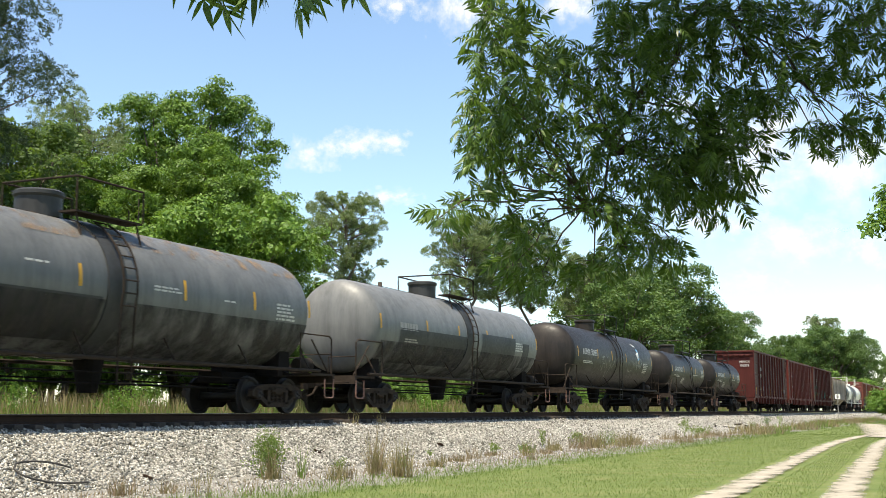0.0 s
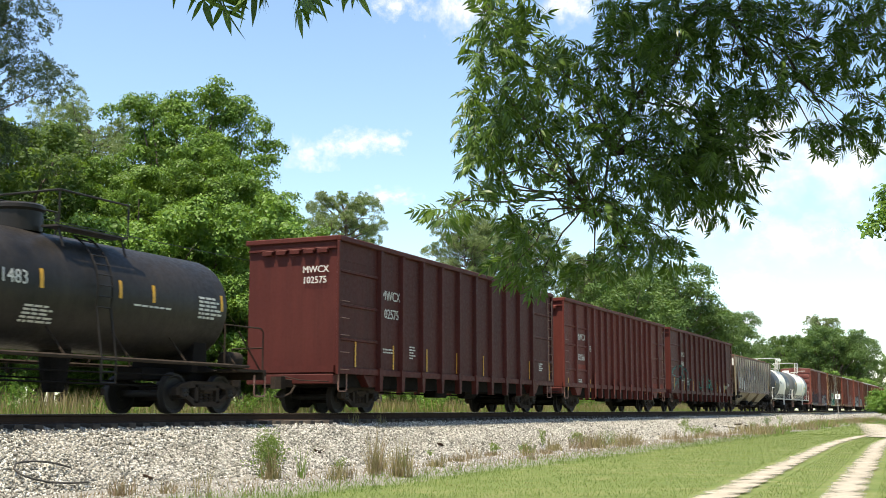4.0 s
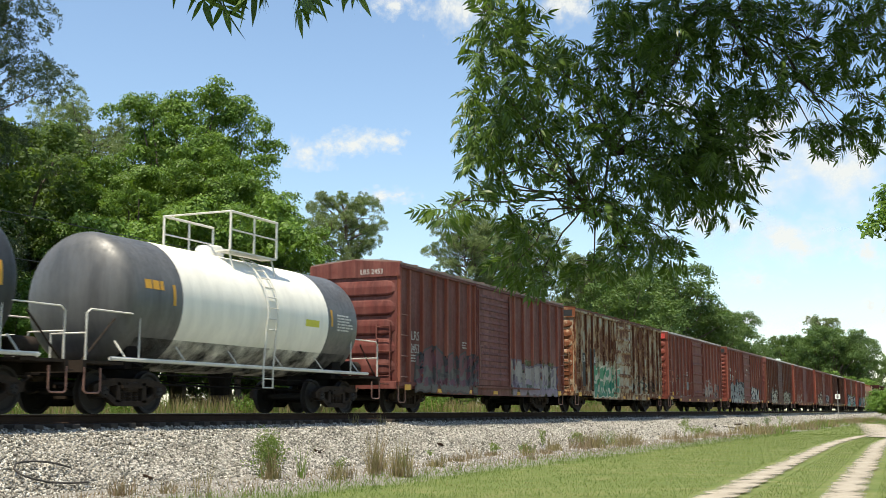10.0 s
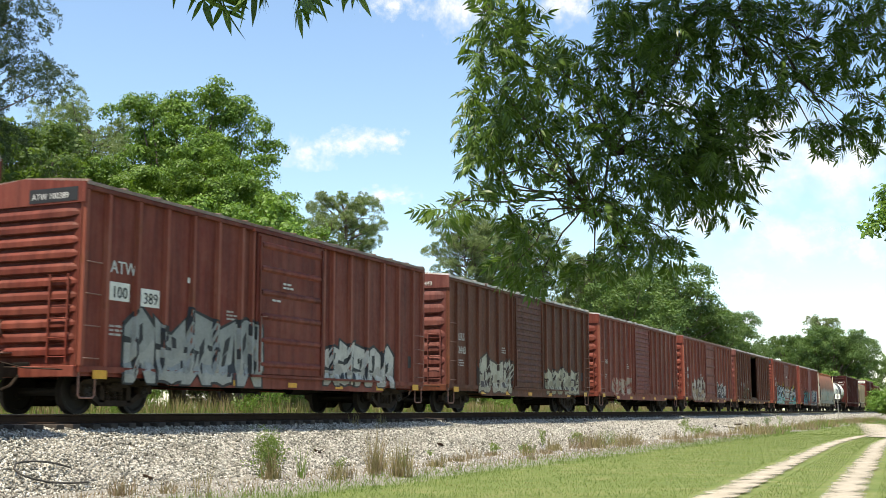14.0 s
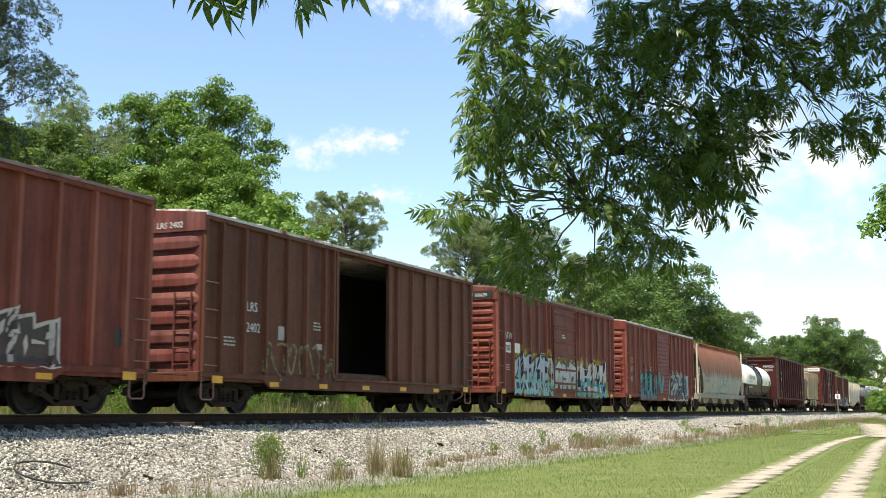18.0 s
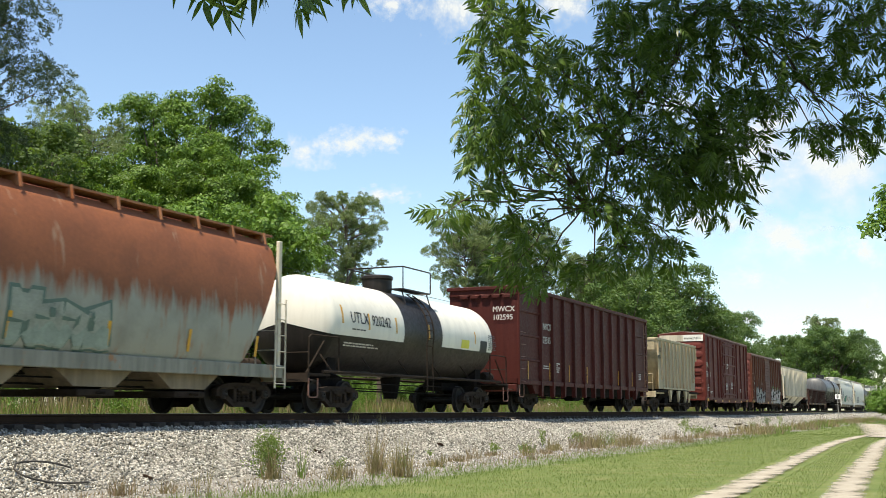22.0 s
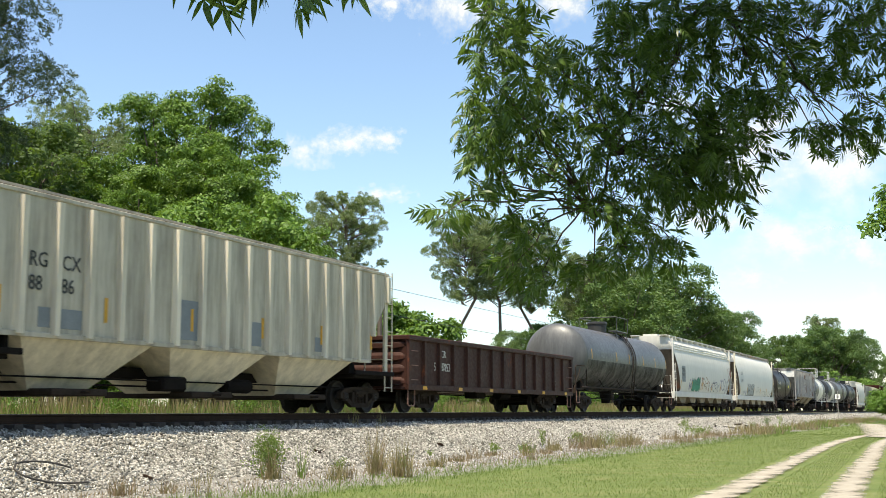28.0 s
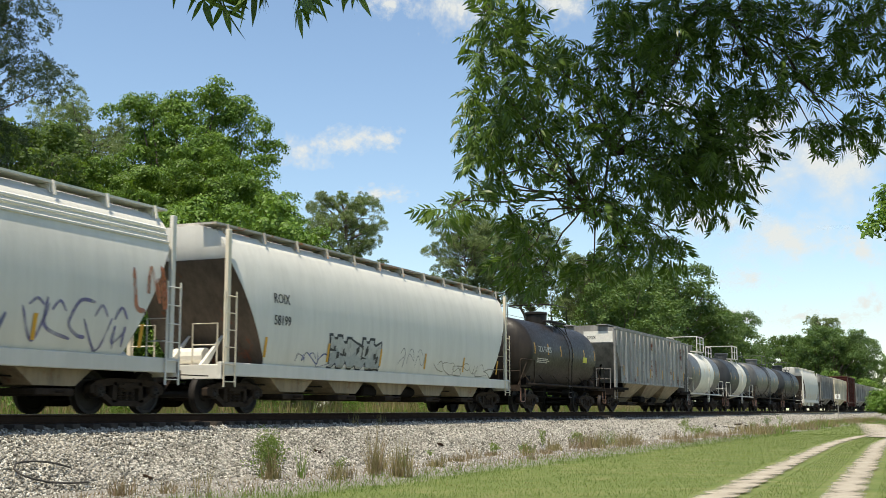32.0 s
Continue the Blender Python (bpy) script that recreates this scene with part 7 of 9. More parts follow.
boxcar("red boxcar with white scribbled graffiti", -34.0, -18.0, red, roof=galvanised, ends=7,
       marks=on_box(("ep", -1.4, -0.15, 4.2, 4.48, plain("red_panel", (0.5, 0.05, 0.04))), ("e", "LRS 3795", -0.22, 4.25, 0.16), ("t", "LRS", 0.75, 2.1, 0.27, orange_letters), ("t", "37 95", 0.9, 1.7, 0.27, orange_letters),
                    ("g", 1.9, 6.0, 0.85, 2.2, [(0.33, 0.27, 0.22)], 21, 4, 0.05, None), ("g", 9.5, 14.4, 0.85, 2.2, [(0.42, 0.33, 0.28)], 22, 4, 0.09, None), ("g", 9.7, 14.2, 0.8, 1.9, [(0.36, 0.26, 0.22)], 23, 4, 0.16, None), ("p", 1.2, 0.95, 0.5, 0.4, yellow_stripe), ("p", 5.2, 1.55, 0.5, 0.5, blue_grey)))
boxcar("red boxcar with grey block graffiti", -15.7, 0.1, red, ends=11,
       marks=on_box(("ep", -1.4, -0.15, 4.2, 4.48, black_panel), ("e", "ATW 100389", -0.22, 4.26, 0.13), ("t", "ATW", 0.85, 2.85, 0.27), ("p", 1.17, 2.48, 0.62, 0.38, white_panel), ("p", 2.16, 2.43, 0.62, 0.38, white_panel), ("t", "100", 0.92, 2.35, 0.25, black_letters), ("t", "389", 1.92, 2.3, 0.25, black_letters), ("s", 7.2, 3.2, 2), ("s", 6.7, 2.75, 1), ("p", 3.6, 2.95, 0.3, 0.12, white_panel),
                    ("b", 1.45, 6.3, 0.64, 2.3, (0.24, 0.245, 0.23), (0.29, 0.29, 0.265), 31, 5, (0.02, 0.02, 0.022)), ("b", 9.6, 13.7, 0.75, 2.0, (0.42, 0.4, 0.36), (0.3, 0.28, 0.25), 32, 5, (0.02, 0.02, 0.022))))
boxcar("brown boxcar with pale block graffiti", 2.1, 17.95, brown, roof=galvanised, ends=7, louvre=True, end_mat=red_dull,
       marks=on_box(("e", "LRS 2443", -0.22, 4.25, 0.15), ("t", "LRS", 0.9, 2.45, 0.26), ("t", "2443", 0.86, 2.0, 0.26), ("b", 2.6, 5.9, 0.72, 2.1, (0.4, 0.37, 0.29), (0.3, 0.26, 0.19), 41, 4, (0.05, 0.03, 0.02)), ("b", 9.9, 14.2, 0.75, 1.95, (0.36, 0.33, 0.24), (0.25, 0.22, 0.15), 42, 5, (0.05, 0.03, 0.02))))
boxcar("red boxcar with a louvred door", 19.7, 35.7, red, roof=galvanised, ends=7, louvre=True, marks=on_box(("e", "LRS 6073", -0.22, 4.25, 0.15), ("t", "LRS", 1.05, 2.3, 0.2), ("g", 2.2, 5.6, 0.8, 1.7, [(0.3, 0.22, 0.16)], 51, 3, 0.16, (0.25, 0.08, 0.05))))
boxcar("red boxcar with tall pale lettered graffiti", 37.65, 53.5, red, ends=7,
       marks=on_box(("e", "LRS 6843", -0.22, 4.26, 0.16), ("t", "LRS", 0.9, 2.5, 0.26), ("t", "6843", 0.86, 2.05, 0.26), ("b", 2.4, 6.0, 0.7, 2.25, (0.4, 0.34, 0.28), (0.3, 0.21, 0.13), 61, 5, (0.1, 0.05, 0.035)),
                    ("b", 10.1, 13.2, 0.88, 1.95, (0.05, 0.035, 0.03), (0.07, 0.045, 0.035), 62, 5, (0.45, 0.4, 0.36))))
boxcar("brown boxcar with its door open", 55.4, 71.2, brown, roof=galvanised, ends=7, opened=True, end_mat=red_dull, marks=on_box(("e", "LRS 2402", -0.22, 4.25, 0.15), ("t", "LRS", 1.5, 2.45, 0.24), ("t", "2402", 1.5, 1.95, 0.24), ("g", 2.5, 6.0, 0.85, 1.8, [(0.26, 0.23, 0.13), (0.17, 0.15, 0.07)], 71, 6, 0.09, None), ("p", 3.5, 2.0, 0.5, 0.35, faint_white), ("p", 5.3, 1.75, 0.3, 0.16, faint_white)))
boxcar("red boxcar with large white and teal graffiti", 73.65, 89.25, red, ends=11,
       marks=on_box(("ep", -1.4, -0.15, 4.2, 4.48, black_panel), ("e", "ATW 100639", -0.22, 4.26, 0.13), ("t", "ATW", 0.8, 2.75, 0.27), ("p", 1.17, 2.43, 0.62, 0.38, white_panel), ("t", "100", 0.92, 2.3, 0.25, black_letters), ("p", 2.2, 2.45, 0.6, 0.36, white_panel), ("s", 7.2, 3.2, 2),
                    ("b", 1.9, 6.1, 0.66, 2.4, (0.36, 0.4, 0.43), (0.16, 0.36, 0.31), 81, 5, (0.02, 0.02, 0.022), (0.42, 0.27, 0.03)), ("b", 6.4, 9.1, 0.98, 2.2, (0.36, 0.36, 0.35), (0.28, 0.29, 0.27), 82, 3, (0.02, 0.02, 0.022), (0.36, 0.24, 0.03)), ("b", 9.5, 14.3, 0.66, 2.35, (0.46, 0.42, 0.42), (0.03, 0.27, 0.27), 83, 5, (0.02, 0.02, 0.022), (0.42, 0.28, 0.03))))
boxcar("bright red boxcar with blue and black graffiti", 91.5, 107.4, red_bright, roof=galvanised, ends=10, louvre=True,
       marks=on_box(("e", "LRS 3809", 0.5, 4.25, 0.17), ("t", "LRS", 0.95, 2.5, 0.3, orange_letters), ("t", "3809", 0.86, 2.05, 0.3, orange_letters), ("b", 2.8, 6.1, 0.68, 2.25, (0.05, 0.25, 0.23), (0.05, 0.09, 0.14), 91, 4, (0.02, 0.02, 0.022), (0.3, 0.12, 0.1)),
                    ("g", 6.3, 7.4, 0.85, 2.2, [teal], 93, 1, 0.3), ("b", 9.1, 13.9, 0.66, 2.2, (0.04, 0.055, 0.09), (0.025, 0.025, 0.03), 92, 5, (0.42, 0.41, 0.36), (0.4, 0.38, 0.32))))
hopper("grey covered hopper rusted orange over its upper half", 109.1, 125.8, two_tone("rust_over_grey", (0.31, 0.305, 0.25), (0.25, 0.078, 0.027), 2.45, 0.85, (0.3, 0.11, 0.04), 0.85), top=4.45, zs=1.0, curved=True, ribs=0, pockets=4, roof_mat=rust_roof, low_mat=sage_sill, post_mat=cream_hopper, bay_mat=tan_low,
       marks=on_hopper(("t", "ACFX", 2.4, 2.25, 0.26), ("t", "57675", 2.4, 1.9, 0.26), ("b", 7.2, 9.9, 1.25, 2.3, (0.27, 0.29, 0.24), (0.24, 0.29, 0.24), 95, 4, (0.1, 0.15, 0.12))))
tank("white tank car with black belly and black middle band", 128.0, 140.8, black_tank, zc=2.5, r=1.38, wraps=(), zones=((-9.0, -1.5, white_tank, -14, 194), (1.4, 9.0, white_tank, -14, 194)), dome=-0.7, stripes=0, step_mat=steel_dark,
     marks=on_tank(("t", "UTLX", -5.0, 0.05, 0.34, black_letters), ("t", "920242", -3.7, 0.05, 0.32, black_letters), ("p", -5.5, -5.4, 158, 180, yellow_stripe), ("p", -3.9, -3.8, 164, 184, yellow_stripe), ("p", -2.1, -2.0, 164, 184, yellow_stripe), ("p", 0.3, 0.4, 166, 186, yellow_stripe), ("p", 4.2, 4.3, 166, 184, yellow_stripe), ("l", -4.9, -0.15, 1, 0.9, black_letters), ("l", -5.2, -0.55, 2, 2.2), ("p", 3.0, 3.7, 180, 192, placard), ("p", 4.7, 5.35, 178, 196, black_panel),
                   ("l", 5.5, 0.25, 8, 0.7, black_letters, 0.04)))
gondola("dark maroon high-sided wood-chip gondola", 142.85, 162.6, maroon, marks=on_box(("t", "MWCX", 2.6, 3.35, 0.3), ("t", "102595", 2.6, 2.8, 0.3), ("e", "MWCX", -0.4, 3.9, 0.22), ("e", "102595", -0.4, 3.58, 0.22)))
hopper("short beige open-top hopper", 164.6, 175.4, beige_hopper, top=4.05, zs=1.3, ribs=12, pockets=2, open_top=True, slope=1.3, post=False, rib_mat=beige_rib, bay_mat=under_black, marks=(gussets,) + on_hopper(("t", "VULX", 0.53, 3.35, 0.25), ("t", "4644", 0.53, 2.95, 0.25), ("e", "VULX 4644", 3.45, beige_hopper, black_letters)))
boxcar("tall dark red boxcar with double plug doors", 177.95, 194.0, maroon_red, eave=5.05, door=(5.4, 5.2), left=3, right=3, ends=6, double=True,
       marks=on_box(("ep", -1.45, -0.15, 4.62, 5.04, white_panel), ("ep", -0.15, 1.45, 4.62, 5.04, cream_hopper), ("e", "WRWK 728331", -0.2, 4.74, 0.13, black_letters), ("t", "WRWK", 0.5, 2.9, 0.36, None, 0.016), ("t", "728331", 0.42, 2.3, 0.36, None, 0.016), ("s", 0.5, 1.55, 3), ("s", 1.5, 1.3, 2), ("s", 6.9, 3.3, 4), ("s", 6.5, 1.9, 5), ("s", 8.4, 2.0, 5), ("s", 12.6, 1.6, 3)))
boxcar("brown boxcar with silver graffiti along its foot", 196.1, 212.1, brown, ends=7, louvre=True, end_mat=red_dull,
       marks=on_box(("e", "HS 6639", -0.22, 4.25, 0.15), ("t", "HS", 1.0, 2.5, 0.28), ("t", "6639", 0.86, 2.05, 0.28), ("b", 2.3, 6.0, 0.7, 1.95, (0.28, 0.28, 0.26), (0.22, 0.22, 0.21), 101, 4, (0.05, 0.04, 0.04)), ("b", 9.7, 15.1, 0.68, 2.1, (0.42, 0.37, 0.35), (0.4, 0.35, 0.33), 102, 6, (0.03, 0.035, 0.025), (0.2, 0.3, 0.1))))
hopper("cream covered hopper with grey-blue patches", 213.8, 231.4, cream_panel, ribs=19, rib_w=0.19, rib_mat=cream_hopper, low_mat=cream_hopper, post_mat=cream_hopper, marks=on_hopper(("t", "RGCX", 2.5, 2.75, 0.3), ("t", "8886", 2.5, 2.3, 0.3), ("p", 2.8, 4.0, 1.62, 2.0, blue_grey), ("p", 7.0, 7.8, 1.62, 2.5, blue_grey), ("p", 9.7, 10.4, 1.62, 2.2, blue_grey),
       ("p", 13.0, 13.7, 1.62, 2.0, blue_grey), ("e", "RGCX 8886", 3.45, cream_hopper, black_letters)))
gondola("low dark red gondola with rusted sides", 232.5, 249.0, rusted_brown, top=2.34, low=True, marks=on_box(("t", "CR", 2.3, 1.8, 0.24, None, 0.02), ("t", "587853", 2.0, 1.35, 0.28, None, 0.02), ("p", 14.2, 1.2, 0.4, 0.5, faint_white)))
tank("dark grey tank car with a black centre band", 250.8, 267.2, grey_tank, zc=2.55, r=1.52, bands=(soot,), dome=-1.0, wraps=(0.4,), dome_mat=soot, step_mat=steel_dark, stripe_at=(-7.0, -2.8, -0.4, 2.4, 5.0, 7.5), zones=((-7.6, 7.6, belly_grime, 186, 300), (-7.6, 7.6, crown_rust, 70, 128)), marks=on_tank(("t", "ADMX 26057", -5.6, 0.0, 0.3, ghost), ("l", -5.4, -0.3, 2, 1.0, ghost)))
hopper("long white covered hopper with coloured graffiti", 268.6, 287.2, white_hopper, top=4.45, zs=1.0, curved=True, ribs=0, pockets=5, bay_mat=tan_low,
       marks=(flutes,) + on_hopper(("p", 2.0, 2.9, 1.8, 2.75, blue_grey), ("t", "ROIX", 2.05, 2.4, 0.28), ("t", "59407", 1.95, 2.05, 0.28), ("b", 5.0, 7.2, 1.3, 2.15, (0.04, 0.22, 0.13), (0.03, 0.25, 0.15), 111, 4, (0.02, 0.12, 0.08)), ("g", 4.0, 5.0, 1.3, 2.0, [(0.16, 0.14, 0.28)], 116, 3, 0.08), ("g", 7.6, 10.4, 1.25, 2.2, [(0.42, 0.2, 0.09)], 112, 4, 0.09),
                       ("g", 10.6, 13.4, 1.25, 2.1, [(0.13, 0.14, 0.25), (0.1, 0.1, 0.1)], 113, 4, 0.07), ("g", 13.8, 16.8, 1.25, 2.2, [(0.14, 0.12, 0.26), (0.04, 0.2, 0.1), (0.3, 0.14, 0.05)], 114, 5, 0.07), ("g", 16.9, 18.0, 2.1, 3.3, [(0.4, 0.13, 0.05)], 115, 3, 0.13)))
hopper("white covered hopper with rusty roof walkway", 288.8, 307.6, white_hopper, top=4.45, zs=1.0, curved=True, ribs=0, pockets=5, roof_mat=pale_rust, bay_mat=tan_low, post_mat=cream_hopper,
       marks=on_hopper(("t", "ROIX", 2.1, 2.75, 0.26), ("t", "58199", 2.1, 2.2, 0.26), ("g", 3.2, 7.4, 1.22, 1.6, [(0.1, 0.12, 0.3)], 121, 7, 0.035), ("b", 5.0, 8.0, 1.25, 2.1, (0.42, 0.42, 0.39), (0.3, 0.32, 0.31), 122, 5, (0.03, 0.03, 0.03)), ("g", 9.2, 11.0, 1.3, 2.0, [(0.25, 0.25, 0.25)], 123, 3, 0.03),
                       ("g", 12.0, 17.0, 1.25, 1.7, [(0.3, 0.27, 0.2)], 124, 7, 0.03)))
tank("black tank car with white stencils", 309.9, 319.7, black_tank, zc=2.45, r=1.42, wraps=(), marks=on_tank(("t", "TILX 160825", -3.8, 0.0, 0.24), ("l", -3.8, -0.3, 3, 1.6), ("p", 2.3, 2.9, 180, 190, placard)))
hopper("weathered grey covered hopper with dark streaks", 321.9, 338.7, grey_hopper, ribs=19, rib_mat=galvanised, low_mat=tan_low, marks=on_hopper(("e", "GFSX", 3.42, white_panel, black_letters)))
tank("white-banded dark grey tank car in the train", 339.8, 349.6, grey_tank, zc=2.45, r=1.47, wraps=(), rail_mat=white_steel, rail_high=True, zones=((-2.0, 2.2, white_tank, 0, 360),))
tank("slate grey tank car with a white band", 352.6, 362.3, slate_tank, zc=2.45, r=1.47, wraps=(), rail_mat=white_steel, rail_high=True, zones=((-0.8, 2.4, white_tank, 0, 360),))
tank("grey tank car with a black middle band", 365.0, 377.9, grey_tank, r=1.42, bands=(black_tank,))
tank("dark slate tank car near the train's tail", 381.0, 392.3, slate_tank, r=1.4)
hopper("pale grey covered hopper with smooth sides", 394.4, 408.1, white_hopper, top=4.45, zs=1.0, curved=True, ribs=0)
hopper("streaked grey covered hopper with posts", 410.2, 423.9, grey_hopper)
hopper("plain cream covered hopper with posts", 425.8, 442.5, cream_hopper)
gondola("dark maroon high-sided gondola far back", 444.3, 456.4, maroon)
hopper("dark grey hopper car far back", 458.0, 476.0, grey_hopper)
hopper("dark grey hopper car far back", 478.0, 496.0, grey_hopper)
hopper("pale covered hopper car far back", 498.0, 514.0, white_hopper)
hopper("pale covered hopper car far back", 516.0, 532.0, cream_hopper)


# ---- the pecan boughs over the camera
def pinnate_mesh(seed, pairs=6):
    """A compound leaf hanging from the origin: a bent stalk with pairs of narrow pointed leaflets."""
    r = random.Random(seed)
    v, f = [], []

    def leaflet(base, way, ln):
        side = Vector((0, 0, 1)).cross(way)
        side = side.normalized() if side.length > 0.05 else Vector((1, 0, 0))
        side = (side + Vector((r.uniform(-0.4, 0.4), r.uniform(-0.4, 0.4), r.uniform(-0.4, 0.4)))).normalized()
        n = len(v)
        droop = Vector((0, 0, -ln * 0.26))
        w = ln * 0.125
        a, b, c = base + way * ln * 0.3, base + way * ln * 0.65 + droop * 0.4, base + way * ln + droop
        v.extend([base, a + side * w, a - side * w, b + side * w * 0.8, b - side * w * 0.8, c])
        f.extend([(n, n + 2, n + 1), (n + 1, n + 2, n + 4, n + 3), (n + 3, n + 4, n + 5)])
    L = 0.24 * r.uniform(0.85, 1.15)
    pts = []
    for i in range(pairs + 1):
        t = i / pairs
        pts.append(Vector((L * (t - 0.14 * t * t), 0, -L * (0.1 * t + 0.36 * t * t))))
    for i in range(1, pairs + 1):
        d = (pts[i] - pts[i - 1]).normalized()
        for s in (-1, 1):
            way = (d * 0.6 + Vector((r.uniform(-0.15, 0.15), s * 0.85, -0.28 + r.uniform(-0.25, 0.25)))).normalized()
            leaflet(pts[i], way, 0.105 * r.uniform(0.8, 1.15) * (0.75 + 0.4 * math.sin(3.0 * i / pairs)))
    leaflet(pts[-1], (pts[-1] - pts[-2]).normalized(), 0.11)
    for p, q in zip(pts, pts[1:]):
        n = len(v)
        o = Vector((0, 0.0025, 0))
        v.extend([p + o, p - o, q - o, q + o])
        f.append((n, n + 1, n + 2, n + 3))
    return [tuple(p) for p in v], f


def sight(ang, up, d):
    """A point d metres off, that many degrees right of the view's middle and above the level."""
    a, e = YAW - radians(ang), radians(up)
    return Vector((EYE[0] + math.cos(a) * math.cos(e) * d, EYE[1] + math.sin(a) * math.cos(e) * d, EYE[2] + math.sin(e) * d))


pecan_leaf = leafy("pecan_leaves", (0.028, 0.056, 0.013), (0.125, 0.2, 0.04), 0.3, 0.38, 0.9, (0.22, 0.36, 0.04))
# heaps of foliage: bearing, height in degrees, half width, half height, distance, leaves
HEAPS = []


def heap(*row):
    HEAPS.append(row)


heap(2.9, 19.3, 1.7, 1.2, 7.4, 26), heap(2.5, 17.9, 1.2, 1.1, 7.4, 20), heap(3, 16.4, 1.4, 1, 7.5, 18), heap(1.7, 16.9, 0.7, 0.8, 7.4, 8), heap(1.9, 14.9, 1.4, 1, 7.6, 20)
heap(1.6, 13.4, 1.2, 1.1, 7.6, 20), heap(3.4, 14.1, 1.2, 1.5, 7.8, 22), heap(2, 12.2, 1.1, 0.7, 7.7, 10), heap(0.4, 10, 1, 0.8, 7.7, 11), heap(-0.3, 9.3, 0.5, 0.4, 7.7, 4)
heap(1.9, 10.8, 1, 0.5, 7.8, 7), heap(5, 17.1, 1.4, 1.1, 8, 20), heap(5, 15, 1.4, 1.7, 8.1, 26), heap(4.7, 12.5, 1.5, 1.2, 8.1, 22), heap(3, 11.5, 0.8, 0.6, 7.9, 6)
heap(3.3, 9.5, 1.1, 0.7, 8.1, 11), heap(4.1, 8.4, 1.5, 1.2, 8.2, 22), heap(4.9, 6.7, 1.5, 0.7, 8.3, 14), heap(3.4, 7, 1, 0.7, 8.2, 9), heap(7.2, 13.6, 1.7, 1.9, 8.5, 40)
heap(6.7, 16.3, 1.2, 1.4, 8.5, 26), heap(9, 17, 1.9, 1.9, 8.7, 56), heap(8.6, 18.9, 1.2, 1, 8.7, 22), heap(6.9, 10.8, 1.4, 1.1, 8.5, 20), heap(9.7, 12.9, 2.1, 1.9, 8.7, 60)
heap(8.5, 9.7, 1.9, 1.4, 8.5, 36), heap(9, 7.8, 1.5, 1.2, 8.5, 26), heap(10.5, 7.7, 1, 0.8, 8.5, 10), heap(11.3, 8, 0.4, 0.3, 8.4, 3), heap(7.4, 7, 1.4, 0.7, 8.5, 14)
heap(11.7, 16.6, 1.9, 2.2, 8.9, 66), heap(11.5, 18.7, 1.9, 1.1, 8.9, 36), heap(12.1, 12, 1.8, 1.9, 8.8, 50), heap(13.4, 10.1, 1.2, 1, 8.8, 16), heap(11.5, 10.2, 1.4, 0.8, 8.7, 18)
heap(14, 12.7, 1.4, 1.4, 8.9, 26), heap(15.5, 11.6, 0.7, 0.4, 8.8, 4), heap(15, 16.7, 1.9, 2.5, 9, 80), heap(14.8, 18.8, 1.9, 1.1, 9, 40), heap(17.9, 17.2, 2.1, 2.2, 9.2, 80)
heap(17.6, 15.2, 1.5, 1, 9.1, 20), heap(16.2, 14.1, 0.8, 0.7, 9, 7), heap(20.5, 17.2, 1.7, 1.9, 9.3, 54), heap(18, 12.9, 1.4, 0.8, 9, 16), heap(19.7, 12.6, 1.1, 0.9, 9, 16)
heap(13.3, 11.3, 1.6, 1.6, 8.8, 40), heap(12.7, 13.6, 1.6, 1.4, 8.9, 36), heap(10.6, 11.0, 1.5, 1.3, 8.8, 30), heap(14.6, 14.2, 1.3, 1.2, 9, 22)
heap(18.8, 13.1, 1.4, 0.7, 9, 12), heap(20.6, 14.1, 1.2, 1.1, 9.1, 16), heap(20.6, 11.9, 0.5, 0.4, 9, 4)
# the same boughs go on unseen above and beside the view, shading those below
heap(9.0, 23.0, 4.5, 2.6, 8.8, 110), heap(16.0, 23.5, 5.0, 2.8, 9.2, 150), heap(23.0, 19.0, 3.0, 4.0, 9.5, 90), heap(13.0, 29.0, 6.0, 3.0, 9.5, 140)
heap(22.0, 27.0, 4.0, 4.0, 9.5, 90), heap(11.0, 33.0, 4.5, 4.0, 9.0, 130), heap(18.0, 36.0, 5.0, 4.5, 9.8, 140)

pecan = thing("pecan_tree", "pecan tree with drooping compound leaves over the lawn", "tree")
base_x, base_y = at_view(37.0, 10.5)
pecan.matrix_basis = pose(base_x, base_y, ground_z(base_y))
inv_pecan = pecan.matrix_basis.inverted()
rp = np.random.default_rng(77)
wood = Mesh()
crotch = Vector((0, 0, 3.2))
wood.tube(limb_points((0, 0, -0.3), crotch, 0, rp, 5), 0.36, 12, 0.27)
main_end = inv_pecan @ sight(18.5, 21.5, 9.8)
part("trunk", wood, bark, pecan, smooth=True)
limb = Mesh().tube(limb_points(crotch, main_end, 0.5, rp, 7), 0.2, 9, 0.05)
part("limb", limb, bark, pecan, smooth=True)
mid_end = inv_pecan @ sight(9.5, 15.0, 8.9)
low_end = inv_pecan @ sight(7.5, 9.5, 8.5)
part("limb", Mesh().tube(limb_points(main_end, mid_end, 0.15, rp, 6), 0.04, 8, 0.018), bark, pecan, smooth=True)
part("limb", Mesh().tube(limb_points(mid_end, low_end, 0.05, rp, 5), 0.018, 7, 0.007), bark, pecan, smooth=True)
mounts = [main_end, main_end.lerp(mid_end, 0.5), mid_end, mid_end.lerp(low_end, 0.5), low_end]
twigs, spots = Mesh(), []
